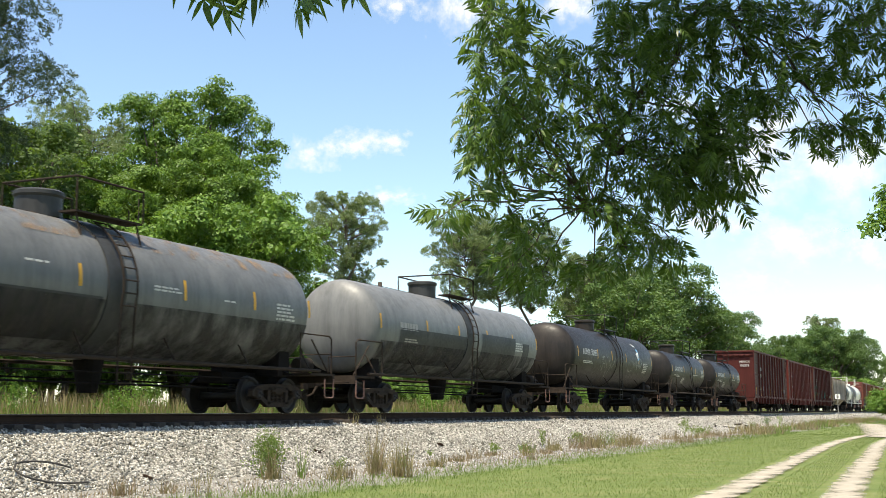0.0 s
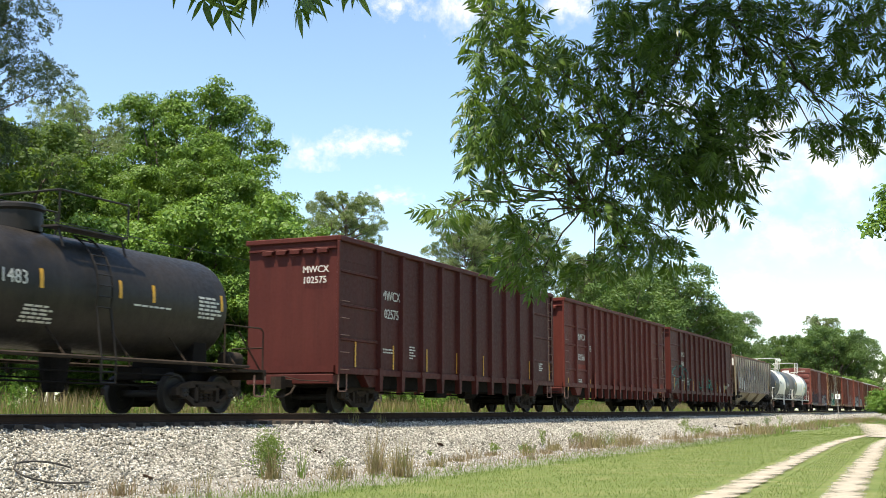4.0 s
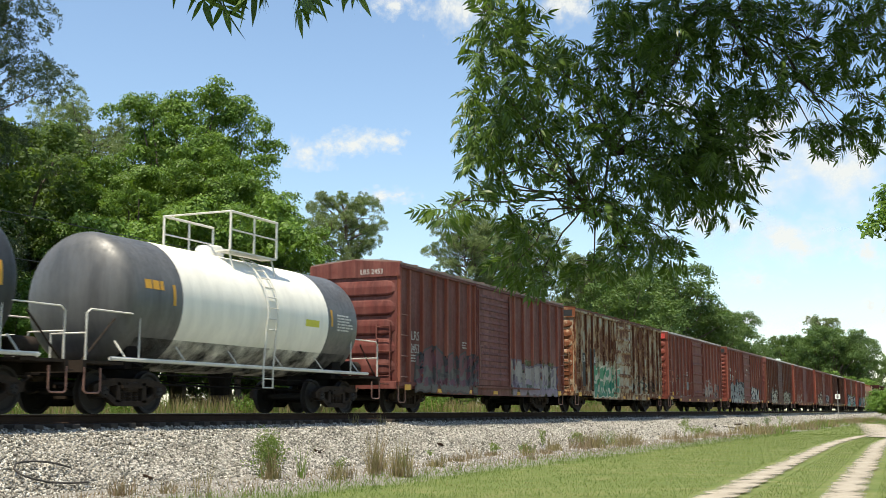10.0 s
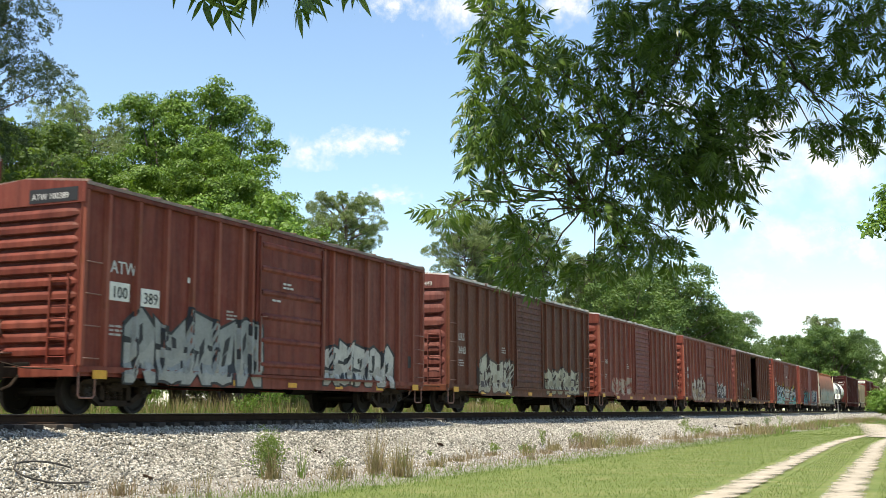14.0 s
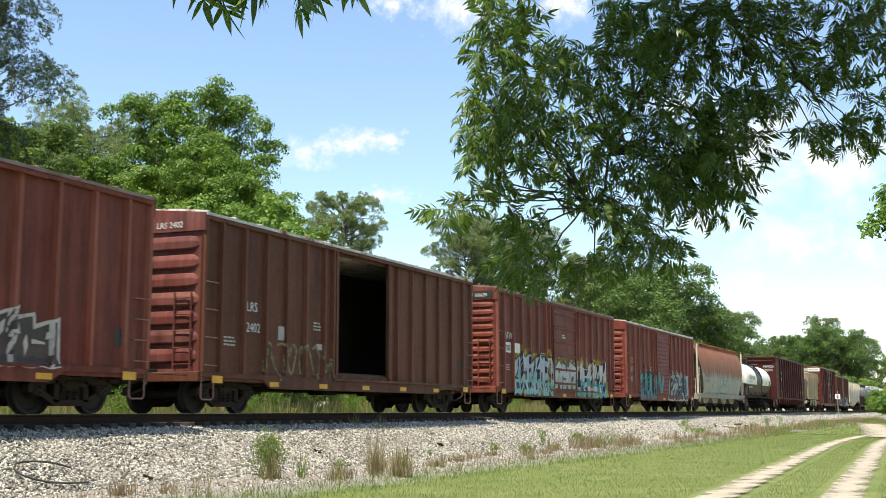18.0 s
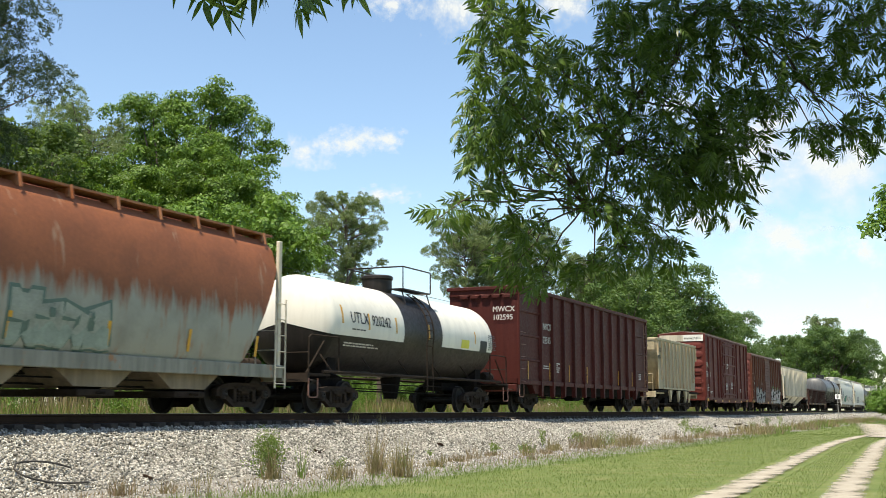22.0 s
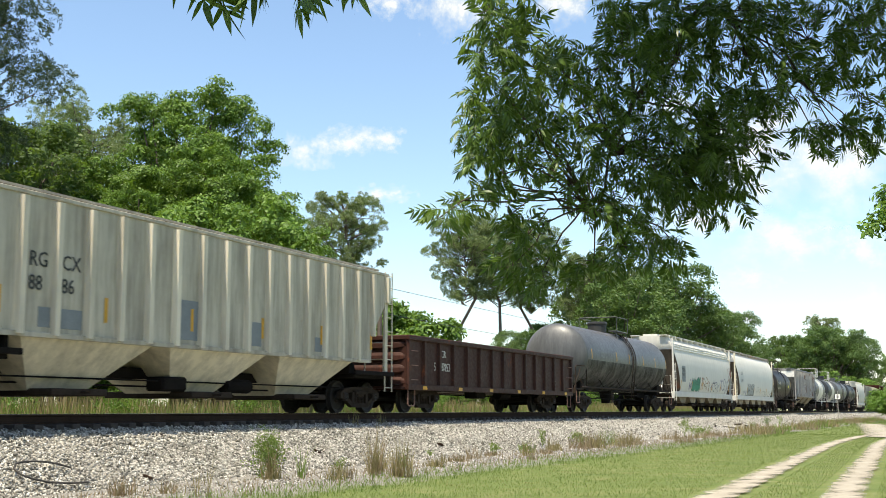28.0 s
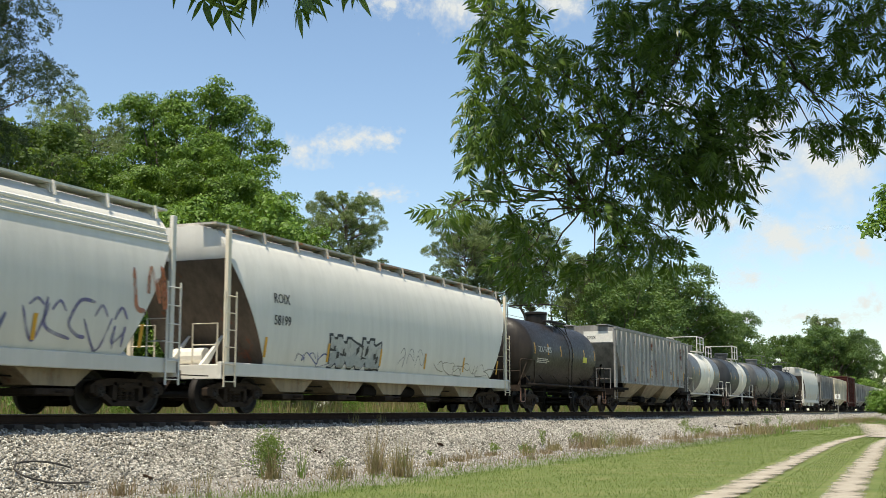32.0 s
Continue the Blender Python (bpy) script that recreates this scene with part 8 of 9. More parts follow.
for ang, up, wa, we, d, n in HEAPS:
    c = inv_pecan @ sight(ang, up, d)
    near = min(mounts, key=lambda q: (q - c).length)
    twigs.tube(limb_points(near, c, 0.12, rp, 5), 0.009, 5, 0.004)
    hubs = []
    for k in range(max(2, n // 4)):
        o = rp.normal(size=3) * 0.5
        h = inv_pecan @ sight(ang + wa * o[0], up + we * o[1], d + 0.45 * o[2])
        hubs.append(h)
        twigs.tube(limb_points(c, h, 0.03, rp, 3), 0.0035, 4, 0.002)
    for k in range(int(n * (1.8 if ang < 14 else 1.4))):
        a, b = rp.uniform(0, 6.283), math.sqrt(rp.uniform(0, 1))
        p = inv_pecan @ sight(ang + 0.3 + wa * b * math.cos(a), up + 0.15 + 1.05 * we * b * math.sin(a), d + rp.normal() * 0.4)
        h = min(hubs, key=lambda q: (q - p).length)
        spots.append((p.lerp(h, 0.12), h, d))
tagged(part("twig_spray", twigs, bark, pecan, "thin twigs"), kind="stuff")
LEAVES = [pinnate_mesh(100 + k, 5 + k % 3) for k in range(6)]
leaf_me = [Mesh().put(*s).done("leaf") for s in LEAVES]
rest = [[] for _ in LEAVES]
singles = 0
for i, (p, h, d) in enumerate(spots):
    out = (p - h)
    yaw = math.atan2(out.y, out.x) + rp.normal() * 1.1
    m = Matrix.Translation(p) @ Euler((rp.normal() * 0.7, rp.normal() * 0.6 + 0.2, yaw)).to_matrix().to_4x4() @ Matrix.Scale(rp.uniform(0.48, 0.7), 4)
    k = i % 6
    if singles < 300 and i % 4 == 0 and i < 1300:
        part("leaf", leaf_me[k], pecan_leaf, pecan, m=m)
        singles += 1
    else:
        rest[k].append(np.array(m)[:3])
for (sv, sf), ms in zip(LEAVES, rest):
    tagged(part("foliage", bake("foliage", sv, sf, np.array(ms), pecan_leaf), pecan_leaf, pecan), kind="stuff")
# the broad upper crown, high over the lawn and well above the view
# unseen; its leaves are laid out to shade all but the boughs' left edge
crown_rng = np.random.default_rng(78)
spots_high = []
for f in np.arange(-3.0, 9.2, 0.9):
    for side in np.arange(-2.0, 9.1, 0.9):
        if side < (0.5 if f < 3.5 else 0.66) and not (1.0 < f < 4.2 and side < -0.4):
            continue
        low = 4.6 if f < 6.5 else 4.9 + 0.1 * side
        for h in ((4.3, 5.0) if side < 0.5 else (low, low + 1.1, low + 2.2)):
            c = np.array([EYE[0] + f * math.cos(YAW) + side * math.sin(YAW), EYE[1] + f * math.sin(YAW) - side * math.cos(YAW), h])
            spots_high.append(c + crown_rng.normal(size=(15, 3)) * np.array([0.42, 0.42, 0.36]))
spots_high = np.concatenate(spots_high) - np.array(pecan.matrix_basis.translation)
sv, sf = spray_shape(crown_rng, 9, 0.17, 0.34)
many = len(spots_high)
tagged(part("foliage", bake("foliage", sv, sf, placed(aimed(crown_rng, np.tile(np.array([[0.0, 0.0, 1.0]]), (many, 1)), 0.4), crown_rng.uniform(0.8, 1.3, many), spots_high), pecan_leaf), pecan_leaf, pecan), kind="stuff")
# unseen limbs added to carry that shading crown
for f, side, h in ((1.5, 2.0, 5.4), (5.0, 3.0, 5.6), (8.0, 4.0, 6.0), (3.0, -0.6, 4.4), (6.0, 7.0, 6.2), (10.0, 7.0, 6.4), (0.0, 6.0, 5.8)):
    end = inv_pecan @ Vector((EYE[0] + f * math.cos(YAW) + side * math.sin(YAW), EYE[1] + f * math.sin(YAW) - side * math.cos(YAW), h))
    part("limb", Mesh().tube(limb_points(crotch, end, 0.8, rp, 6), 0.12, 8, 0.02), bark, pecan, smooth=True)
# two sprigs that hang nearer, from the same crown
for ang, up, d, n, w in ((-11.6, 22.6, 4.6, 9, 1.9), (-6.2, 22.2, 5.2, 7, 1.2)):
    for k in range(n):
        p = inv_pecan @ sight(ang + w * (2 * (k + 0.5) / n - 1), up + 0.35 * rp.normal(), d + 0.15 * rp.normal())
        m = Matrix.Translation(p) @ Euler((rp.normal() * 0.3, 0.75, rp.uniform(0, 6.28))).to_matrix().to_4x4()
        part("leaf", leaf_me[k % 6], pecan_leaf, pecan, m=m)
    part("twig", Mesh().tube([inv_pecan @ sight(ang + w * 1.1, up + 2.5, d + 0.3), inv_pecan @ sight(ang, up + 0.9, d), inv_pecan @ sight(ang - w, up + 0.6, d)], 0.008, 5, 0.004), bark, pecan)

# ---- grasses and weeds
straw = leafy("dry_straw", (0.14, 0.1, 0.05), (0.33, 0.26, 0.145), 0.3, 0.8, 2.0)
rusty_straw = leafy("rust_brown_weed", (0.14, 0.09, 0.06), (0.33, 0.24, 0.165), 0.25, 0.8, 2.0)
weed_green = leafy("weed_green", (0.085, 0.13, 0.028), (0.2, 0.265, 0.07), 0.35, 0.6, 1.5)
lawn_green = leafy("lawn_blades", (0.07, 0.11, 0.025), (0.23, 0.28, 0.08), 0.3, 0.6, 0.4)
BLADE_V = [(-0.5, 0, 0), (0.5, 0, 0), (0.28, 0.12, 0.55), (-0.28, 0.12, 0.55), (0.0, 0.42, 1.0)]
BLADE_F = [(0, 1, 2, 3), (3, 2, 4)]


def tuft(name, label, x, y, radius, height, n, material, seed, wide=0.012, lean=0.35, z=None):
    rng = np.random.default_rng(seed)
    ob = new(name)
    g = max(ballast_z(y), ground_z(y)) if z is None else z
    ob.matrix_basis = pose(x, y, g)
    tagged(ob, label, "weed", "weeds beside the track")
    rr, aa = radius * np.sqrt(rng.random(n)), rng.uniform(0, 6.283, n)
    h = height * 1.3 * rng.uniform(0.45, 1.05, n) * (1 - 0.35 * rr / radius)
    m = placed(turns(rng, n, lean * 1.7), np.c_[np.full(n, wide * 1.6) * rng.uniform(0.6, 1.3, n), h * 0.5, h], np.c_[rr * np.cos(aa), rr * np.sin(aa), np.full(n, -0.03)])
    tagged(part("foliage", bake("foliage", BLADE_V, BLADE_F, m, material), material, ob), kind="stuff")
    return ob


def leafy_weed(name, label, x, y, radius, height, sprays, material, seed, z=None):
    rng = np.random.default_rng(seed)
    ob = new(name)
    ob.matrix_basis = pose(x, y, max(ballast_z(y), ground_z(y)) if z is None else z)
    tagged(ob, label, "weed", "weeds beside the track")
    stems = Mesh()
    for i in range(7):
        a = i * 0.9
        stems.tube([(0, 0, -0.05), (math.cos(a) * radius * 0.4, math.sin(a) * radius * 0.4, height * 0.5), (math.cos(a) * radius * 0.7, math.sin(a) * radius * 0.7, height * 0.9)], 0.006, 4, 0.002)
    tagged(part("stalk", stems, material, ob), kind="stuff")
    p = rng.normal(size=(sprays, 3)) * np.array([radius * 0.42, radius * 0.42, height * 0.2]) + np.array([0, 0, height * 0.58])
    p[:, 2] = np.clip(p[:, 2], 0.04, height)
    sv, sf = spray_shape(rng, 8, 0.05, 0.08)
    tagged(part("foliage", bake("foliage", sv, sf, placed(turns(rng, sprays), rng.uniform(0.6, 1.3, sprays) * (0.6 + radius), p), material), material, ob), kind="stuff")
    return ob


DRY, RUSTY, GREEN = "tall dry straw-coloured grass clump on the track shoulder", "clump of rust-brown dead weeds on the verge", "green weed growing through the gravel"
leafy_weed("weed_clump", "bushy green weed with dry stalks in the gravel", 20.15, 12.8, 0.36, 1.0, 260, weed_green, 1)
tuft("grass_clump", DRY, 20.0, 12.6, 0.2, 0.8, 90, straw, 2, 0.01, 0.2)
tuft("grass_clump", RUSTY, 15.3, 12.4, 0.2, 0.4, 90, rusty_straw, 3)
tuft("grass_clump", RUSTY, 16.1, 12.15, 0.14, 0.3, 60, rusty_straw, 4)
tuft("grass_clump", DRY, 16.15, 11.4, 0.06, 0.95, 8, straw, 5, 0.009, 0.08)
tuft("grass_clump", DRY, 16.0, 11.52, 0.07, 0.75, 9, straw, 6, 0.009, 0.1)
tuft("grass_clump", DRY, 20.9, 11.65, 0.2, 0.5, 70, straw, 7)
tuft("grass_clump", RUSTY, 21.5, 11.66, 0.1, 0.56, 30, rusty_straw, 8, 0.01, 0.2)
leafy_weed("weed_clump", GREEN, 22.4, 12.4, 0.16, 0.35, 30, weed_green, 9)
tuft("grass_clump", DRY, 23.7, 12.1, 0.14, 0.8, 60, straw, 10, 0.011, 0.16)
tuft("grass_clump", DRY, 22.9, 11.2, 0.27, 0.95, 130, straw, 11, 0.011, 0.2)
leafy_weed("weed_clump", GREEN, 34.2, 13.5, 0.24, 0.4, 50, weed_green, 12)
leafy_weed("weed_clump", GREEN, 36.0, 13.2, 0.24, 0.25, 35, weed_green, 13)
tuft("grass_clump", RUSTY, 31.8, 11.4, 0.16, 0.3, 50, rusty_straw, 14)
leafy_weed("weed_clump", GREEN, 39.6, 13.8, 0.16, 0.65, 50, weed_green, 15)
leafy_weed("weed_clump", GREEN, 41.8, 13.2, 0.32, 0.62, 80, weed_green, 16)
leafy_weed("weed_clump", GREEN, 30.1, 13.8, 0.1, 0.2, 16, weed_green, 17)
for i, (x, y, r, h) in enumerate(((41.3, 11.8, 0.7, 0.8), (42.6, 12.5, 0.6, 0.7), (45.7, 11.6, 0.7, 0.65), (47.5, 12.4, 0.7, 0.6), (51.9, 11.0, 0.7, 0.5), (54.5, 12.2, 0.9, 0.6), (58.0, 11.7, 0.9, 0.5),
                                  (62.3, 11.6, 1.1, 0.5), (66.0, 12.8, 1.0, 0.5), (38.0, 12.3, 0.4, 0.35), (35.2, 11.7, 0.5, 0.3), (29.0, 12.0, 0.45, 0.3), (26.4, 11.5, 0.4, 0.3), (33.0, 12.6, 0.4, 0.25))):
    tuft("grass_clump", RUSTY, x, y + 0.5, r * 0.62, h * 0.9, 110, rusty_straw if i % 3 else straw, 30 + i, 0.016, 0.5)
for i, (u, y, r, h, n) in enumerate(((20.6, 12.3, 0.09, 0.85, 26), (22.6, 11.7, 0.12, 1.05, 50), (23.1, 11.9, 0.16, 1.15, 70), (24.4, 12.4, 0.1, 0.6, 30), (25.6, 12.5, 0.14, 0.45, 40), (27.6, 12.3, 0.12, 0.4, 40),
                                     (30.6, 12.7, 0.2, 0.5, 60), (33.6, 12.2, 0.22, 0.55, 60), (35.6, 12.9, 0.25, 0.5, 70), (38.6, 13.1, 0.3, 0.6, 80), (40.2, 12.6, 0.45, 0.8, 120), (43.6, 12.0, 0.45, 0.75, 120), (45.0, 13.0, 0.5, 0.8, 120))):
    tuft("grass_clump", DRY if i % 4 else GREEN, u, y, r, h, n, (weed_green, straw, rusty_straw, straw)[i % 4], 200 + i, 0.01, 0.25)
leafy_weed("weed_clump", GREEN, 61.1, 13.5, 0.35, 1.05, 90, weed_green, 50)
leafy_weed("weed_clump", GREEN, 63.4, 13.3, 0.7, 0.5, 100, weed_green, 51)
leafy_weed("weed_clump", GREEN, 83.1, 13.7, 0.3, 0.5, 50, weed_green, 52)
leafy_weed("weed_clump", "small dark green bush in the gravel", 91.8, 14.0, 0.4, 0.7, 90, leaf_deep, 53)
leafy_weed("weed_clump", GREEN, 98.5, 14.0, 0.3, 0.85, 60, weed_green, 54)
rv = random.Random(8)
for i in range(36):
    x = 70 + i * 3.1
    tuft("grass_clump", "rough dry and green verge grass", x, rv.uniform(11.2, 13.6), 1.3, rv.uniform(0.45, 0.85), 120, (straw, rusty_straw, weed_green)[i % 3], 60 + i, 0.03, 0.5)
tuft("grass_clump", "thin dry stalks by the near rail", 29.5, 15.9, 0.25, 0.5, 30, straw, 98, 0.008, 0.35)
tuft("grass_clump", "thin dry stalks by the near rail", 31.2, 15.9, 0.2, 0.45, 22, straw, 99, 0.008, 0.35)


def blades_field(name, label, n, x0, x1, y0, y1, hgt, wide, material, seed, power=1.6, keep=None, lean=0.5):
    rng = np.random.default_rng(seed)
    x = x0 + (x1 - x0) * rng.random(n) ** power
    y = rng.uniform(y0, y1, n)
    if keep is not None:
        ok = keep(x, y)
        x, y = x[ok], y[ok]
    n = len(x)
    z = np.array([ground_z(b) for b in y]) - 0.02 + np.array([0.012 * noise.noise(Vector((a * 0.7, b * 0.7, 0))) for a, b in zip(x, y)])
    h = hgt * rng.uniform(0.4, 1.2, n)
    grow = 1 + x / 60
    m = placed(turns(rng, n, lean), np.c_[wide * grow * rng.uniform(0.6, 1.3, n), h * 0.5, h], np.c_[x, y, z])
    return tagged(new(name, bake(name, BLADE_V, BLADE_F, m, material)), label, "grass", kind="stuff")


def off_lane(x, y):
    c, s = math.cos(ROAD_A), math.sin(ROAD_A)
    side = -x * s + y * c + 0.0018 * np.maximum(0, x - 48) ** 2
    return (np.abs(side - 2.95) > 0.5) & (np.abs(side - 1.0) > 0.5) & (y < 0.62 * x + 2) & (y > 0.02 * x - 1)


blades_field("lawn_grass", "short mown green grass blades", 130000, 15, 75, 0.0, 11.2, 0.06, 0.009, lawn_green, 5, 1.5, off_lane)
blades_field("lawn_grass", "dry bleached blades in the mown grass", 16000, 15, 70, 0.0, 11.4, 0.05, 0.008, straw, 6, 1.7, off_lane)
blades_field("lawn_grass", "mown grass farther along the lane", 26000, 72, 190, -4.0, 11.4, 0.1, 0.016, lawn_green, 8, 1.2, lambda x, y: off_lane(x, y) & (y > 0.03 * x))
blades_field("verge_grass", "longer ragged grass along the lawn's edge", 9000, 14, 80, 10.0, 11.7, 0.14, 0.01, weed_green, 7, 1.5)
blades_field("verge_grass", "thin dead grass on the stony verge", 3600, 13, 90, 11.0, 13.0, 0.2, 0.011, rusty_straw, 9, 1.4)
blades_field("meadow_grass", "tall dry grass beyond the railway", 26000, 8, 150, 22.5, 30.0, 0.9, 0.02, straw, 15, 1.4, None, 0.35)
blades_field("meadow_grass", "tall green grass beyond the railway", 26000, 8, 150, 21.8, 32.0, 0.6, 0.02, weed_green, 16, 1.4, None, 0.35)
for i, (x, y, r, h) in enumerate(((17.0, 23.4, 0.5, 1.1), (24.5, 23.6, 0.6, 1.2), (31.0, 24.5, 0.9, 1.3), (38.0, 24.0, 0.8, 1.2), (46.0, 24.5, 1.0, 1.4), (20.5, 25.0, 0.7, 1.3), (55.0, 25.0, 1.2, 1.5), (66.0, 25.0, 1.3, 1.5), (80.0, 25.0, 1.5, 1.6), (14.0, 22.6, 0.4, 0.8), (19.2, 22.4, 0.5, 0.75), (22.4, 22.8, 0.5, 0.9), (27.5, 22.6, 0.6, 0.9), (34.6, 22.8, 0.6, 0.85), (42.0, 22.8, 0.7, 1.0), (50.0, 23.0, 0.8, 1.0), (60.0, 23.2, 0.9, 1.1), (72.0, 23.4, 1.0, 1.1))):
    leafy_weed("weed_clump", "bushy lime green weed in the meadow beyond the track", x, y, r, h, 170, leaf_lime, 120 + i)

# ---- small things on the ground
rubber = plain("old_black_cable", (0.05, 0.045, 0.04), 0.8)
cable = new("cable", Mesh().tube([(16.0, 13.72, -1.13), (15.55, 13.76, -1.12), (15.19, 13.82, -1.09), (14.95, 13.92, -1.03), (14.82, 14.06, -0.96), (14.82, 14.25, -0.86), (14.98, 14.37, -0.79),
                                  (15.2, 14.41, -0.77), (15.44, 14.42, -0.77), (15.7, 14.38, -0.79), (15.9, 14.31, -0.83), (16.1, 14.2, -0.9)], 0.018, 7).done("cable", True))
cable.data.materials.append(rubber)
tagged(cable, "bent loop of old dark cable lying on the ballast", "cable")
for i, (x, y, ln, turn) in enumerate(((73.6, 14.35, 2.2, 12), (77.2, 14.1, 3.0, -8), (80.5, 14.4, 2.4, 30), (83.8, 14.15, 2.6, 5), (17.85, 13.9, 0.3, 40), (24.95, 14.4, 0.34, 20), (31.9, 14.35, 0.32, 70))):
    big = ln > 1
    ob = new("old_tie" if big else "tie_plate", Mesh().box(-ln / 2, ln / 2, -0.06 if big else -0.09, 0.06 if big else 0.09, -0.08, 0.0 if big else -0.03, 0.012).done("scrap"))
    ob.data.materials.append(tie_wood if big else rail_rust)
    ob.matrix_basis = pose(x, y, ballast_z(y) + 0.06, 24, 3, turn)
    tagged(ob, "broken old timber tie on the gravel slope" if big else "rusty steel tie plate lying on the gravel", "scrap")

# whistle post, pole line and bush far along the line
post = thing("trackside_sign", "white square sign on a thin post beside the track", "sign", pose(148.8, 14.33, -0.85))
part("post", Mesh().tube([(0, 0, -0.2), (0, 0, 3.2)], 0.045, 8), plain("weathered_post", (0.3, 0.29, 0.27)), post)
board = part("board", Mesh().box(-0.02, 0.02, -0.3, 0.3, 2.25, 2.85, 0.005), plain("white_enamel", (0.75, 0.74, 0.7), 0.4), post)
part("sign_symbol", Mesh().box(-0.03, -0.022, -0.1, 0.1, 2.4, 2.7), black_letters, board, "black mark")
bush = broadleaf("bush", "bright green bush at the lane's end", 4.2, 3.0, 31, 800, 0.22, leaf_lime, lobes=12, low=0.0, lift=0.45)
plant(bush, *at_view(20.75, 150), 0, 1.0)
pole_wood = plain("pole_wood", (0.13, 0.1, 0.08), 0.9)
for x in (-10.0, 49.8, 110.0):
    po = thing("utility_pole", "grey weathered wooden utility pole beyond the tracks", "pole", pose(x, 25.5, ground_z(25.5)), "pole line")
    part("pole", Mesh().tube([(0, 0, -0.3), (0, 0, 6.4)], 0.13, 10, 0.1), pole_wood, po)
wire_mat = plain("wire", (0.05, 0.05, 0.05), 0.6)
for z0, sag, y in ((5.95, 0.12, 25.35), (4.75, 0.2, 25.65)):
    for x0, x1 in ((-10.0, 49.8), (49.8, 110.0)):
        pts = [(x0 + (x1 - x0) * k / 16, y, z0 - sag * 4 * (k / 16) * (1 - k / 16)) for k in range(17)]
        w = new("overhead_wire", Mesh().tube(pts, 0.014, 4).done("overhead_wire"))
        w.data.materials.append(wire_mat)
        tagged(w, "thin dark overhead wire beyond the train", "wire", "pole line wires")

# ---- clouds: thin fair-weather sheets far behind everything, drifting slowly
def cloud_material(seed):
    m = bpy.data.materials.new("cloud_vapour")
    m.use_nodes = True
    nt = m.node_tree
    nt.nodes.remove(nt.nodes["Principled BSDF"])
    uv = nt.nodes.new("ShaderNodeUVMap")
    mp = nt.nodes.new("ShaderNodeMapping")
    mp.inputs["Location"].default_value = (seed * 3.7, seed * 1.9, seed * 0.7)
    mp.inputs["Scale"].default_value = (1.0, 0.55, 1.0)
    nt.links.new(uv.outputs[0], mp.inputs["Vector"])
    n = math_node(nt, "MULTIPLY_ADD", noise_at(nt, mp.outputs[0], 2.4, 9, 0.62), 1.7, -0.3)
    ln = nt.nodes.new("ShaderNodeVectorMath")
    ln.operation = "LENGTH"
    nt.links.new(uv.outputs[0], ln.inputs[0])
    k = nt.nodes.new("ShaderNodeMath")
    k.operation = "MULTIPLY_ADD"
    k.inputs[1].default_value = -0.62
    nt.links.new(ln.outputs["Value"], k.inputs[0])
    nt.links.new(n, k.inputs[2])
    a = ramp(nt, k.outputs[0], [(0.02, (0, 0, 0)), (0.24, (0.26, 0.26, 0.26)), (0.56, (0.92, 0.92, 0.92))])
    e = nt.nodes.new("ShaderNodeEmission")
    e.inputs["Color"].default_value = (0.96, 0.99, 1.0, 1)
    e.inputs["Strength"].default_value = 0.63
    tr = nt.nodes.new("ShaderNodeBsdfTransparent")
    mx = nt.nodes.new("ShaderNodeMixShader")
    nt.links.new(a.outputs[0], mx.inputs[0])
    nt.links.new(tr.outputs[0], mx.inputs[1])
    nt.links.new(e.outputs[0], mx.inputs[2])
    nt.links.new(mx.outputs[0], nt.nodes["Material Output"].inputs[0])
    return m


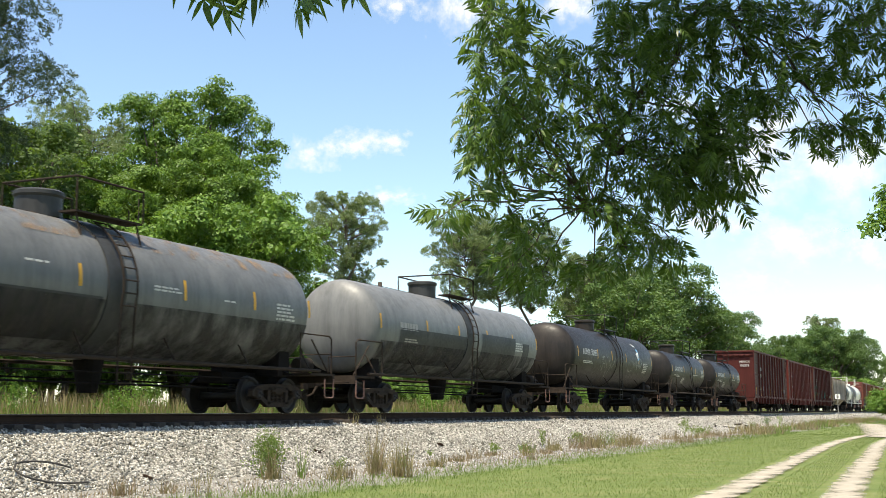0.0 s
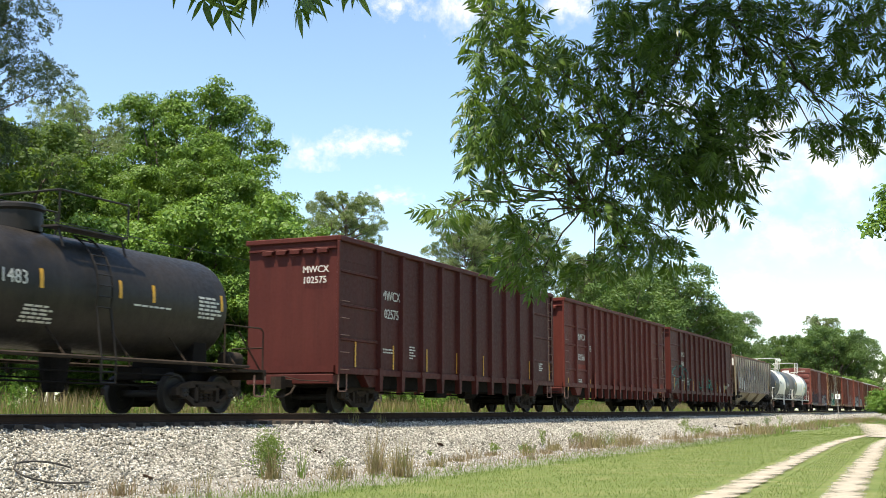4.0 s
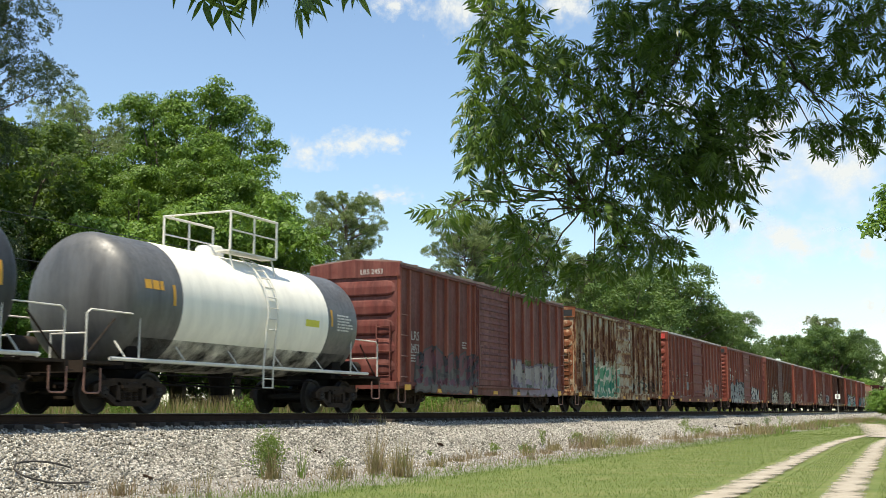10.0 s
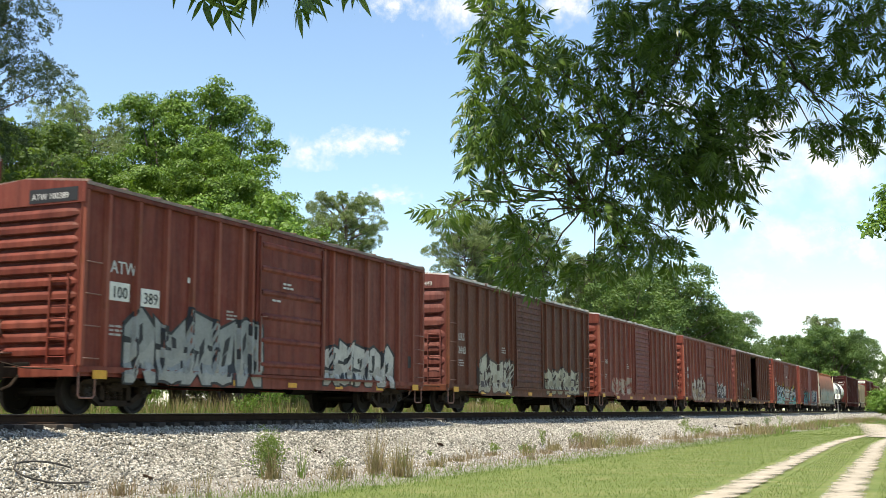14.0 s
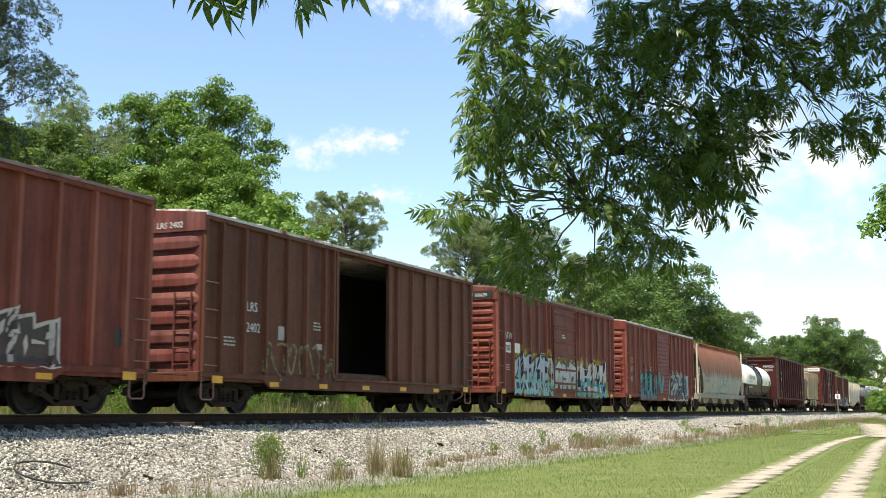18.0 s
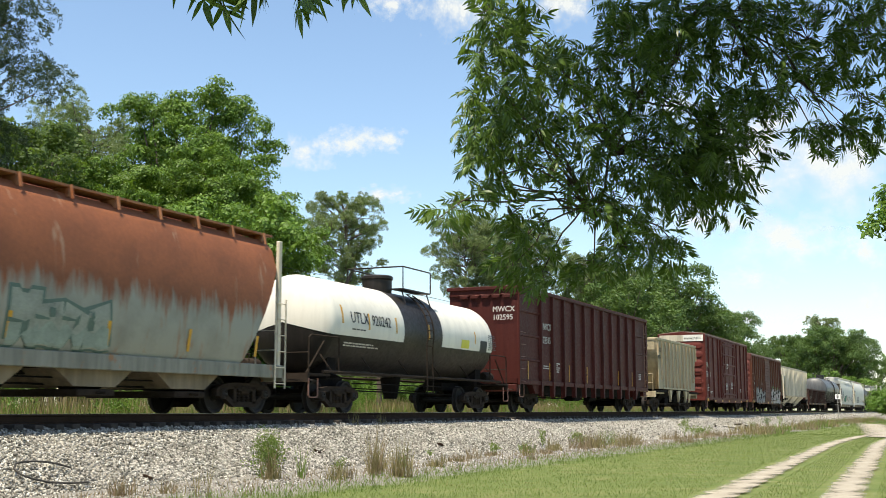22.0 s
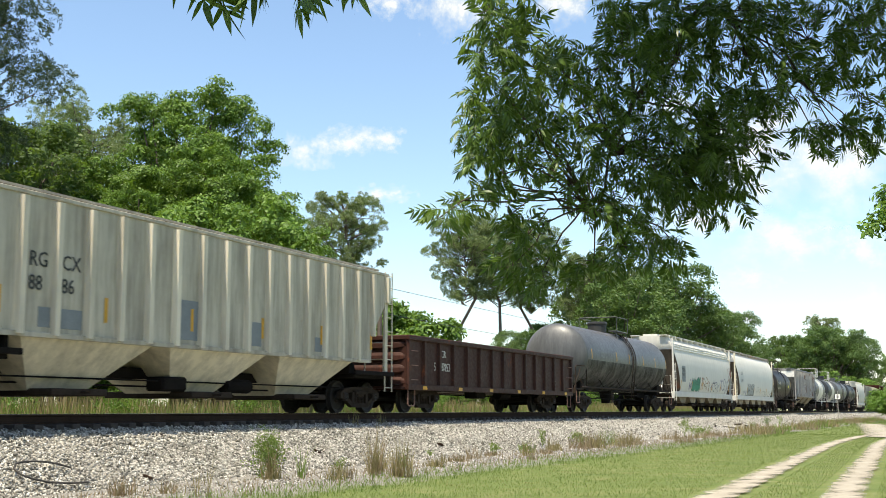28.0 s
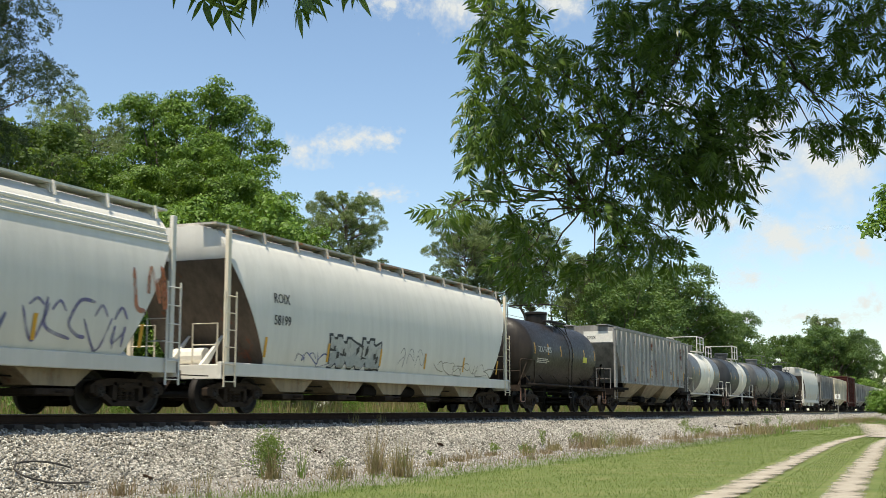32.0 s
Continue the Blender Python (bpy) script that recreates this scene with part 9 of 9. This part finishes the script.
CLOUDS = []
for i, (ang, up, wa, we) in enumerate(((-4.3, 13.0, 1.6, 0.65), (-6.7, 12.5, 1.3, 0.7), (-2.7, 13.1, 1.1, 0.5), (-2.6, 10.4, 1.3, 0.4), (0.9, 19.4, 1.6, 1.2), (6.6, 19.6, 1.8, 1.0), (17.9, 11.3, 4.4, 2.1),
                                       (15.1, 12.7, 2.4, 1.6), (13.1, 8.9, 2.3, 0.9), (16.5, 7.9, 2.7, 1.1), (20.2, 7.3, 1.4, 0.75), (14.9, 6.1, 1.4, 0.5), (14.8, 4.2, 1.0, 0.5), (17.1, 4.2, 1.1, 0.45),
                                       (19.2, 4.1, 1.4, 0.45), (20.5, 4.8, 1.1, 0.65), (-2.4, 19.6, 1.2, 0.6), (11.5, 14.6, 1.6, 0.9))):
    d = 2400 + 25 * i
    c = sight(ang, up, d)
    w, h = math.tan(radians(wa)) * d * 1.35, math.tan(radians(we)) * d * 1.45
    me = bpy.data.meshes.new("cloud")
    nx, ny = 12, 6
    vs, uvs = [], []
    for a in range(nx + 1):
        for b in range(ny + 1):
            s, t = 2 * a / nx - 1, 2 * b / ny - 1
            vs.append((s * w, t * h, -0.15 * h * (s * s + t * t)))
            uvs.append((s, t))
    fs = [(a * (ny + 1) + b, (a + 1) * (ny + 1) + b, (a + 1) * (ny + 1) + b + 1, a * (ny + 1) + b + 1) for a in range(nx) for b in range(ny)]
    me.from_pydata(vs, [], fs)
    lay = me.uv_layers.new(name="spread")
    for lp in me.loops:
        lay.data[lp.index].uv = uvs[lp.vertex_index]
    me.materials.append(cloud_material(i))
    ob = tagged(new("cloud", me), "small white fair-weather cloud in the blue sky", "cloud", "clouds", "structure")
    CLOUDS.append((ob, c))


# ---- movement: the train rolls towards -x at about 17 m/s and slows a little
def rolled(t):
    u = t - 16
    return 16.7728 * u - 0.0130984 * u * u + 0.00024332 * u ** 3


def motions():
    times = [0.0, 2.0, 4.0, 6.0, 8.0, 10.0, 12.0, 14.0, 16.0, 18.0, 20.0, 22.0, 24.0, 26.0, 28.0, 30.0, 32.0]
    for car, s in TRAIN:
        walk(car, [(t, pose(s - rolled(t), TRACK_Y, 0)) for t in times])
    # the wheels turn while they are near enough to be seen turning
    where = {car: s for car, s in TRAIN}
    for wheels, car, along, local, r in SPINNERS:
        rows = []
        for k in range(0, 961):
            t = k / 30
            x = where[car] + along - rolled(t)
            if 6.0 < x < 42.0:
                rows.append((t, pose(local, 0, r, 0, -math.degrees(rolled(t) / r), 0)))
        if len(rows) > 1:
            if rows[0][0] > 0:
                rows.insert(0, (0.0, rows[0][1]))
            if rows[-1][0] < 32:
                rows.append((32.0, rows[-1][1]))
            walk(wheels, rows)
    for cloud, c in CLOUDS:
        drift = Vector((-math.sin(YAW), math.cos(YAW), 0.4)) * 15
        face = (c - Vector(EYE)).to_track_quat("Z", "Y").to_matrix().to_4x4()
        walk(cloud, [(0.0, Matrix.Translation(c) @ face), (32.0, Matrix.Translation(c + drift) @ face)])


motions()
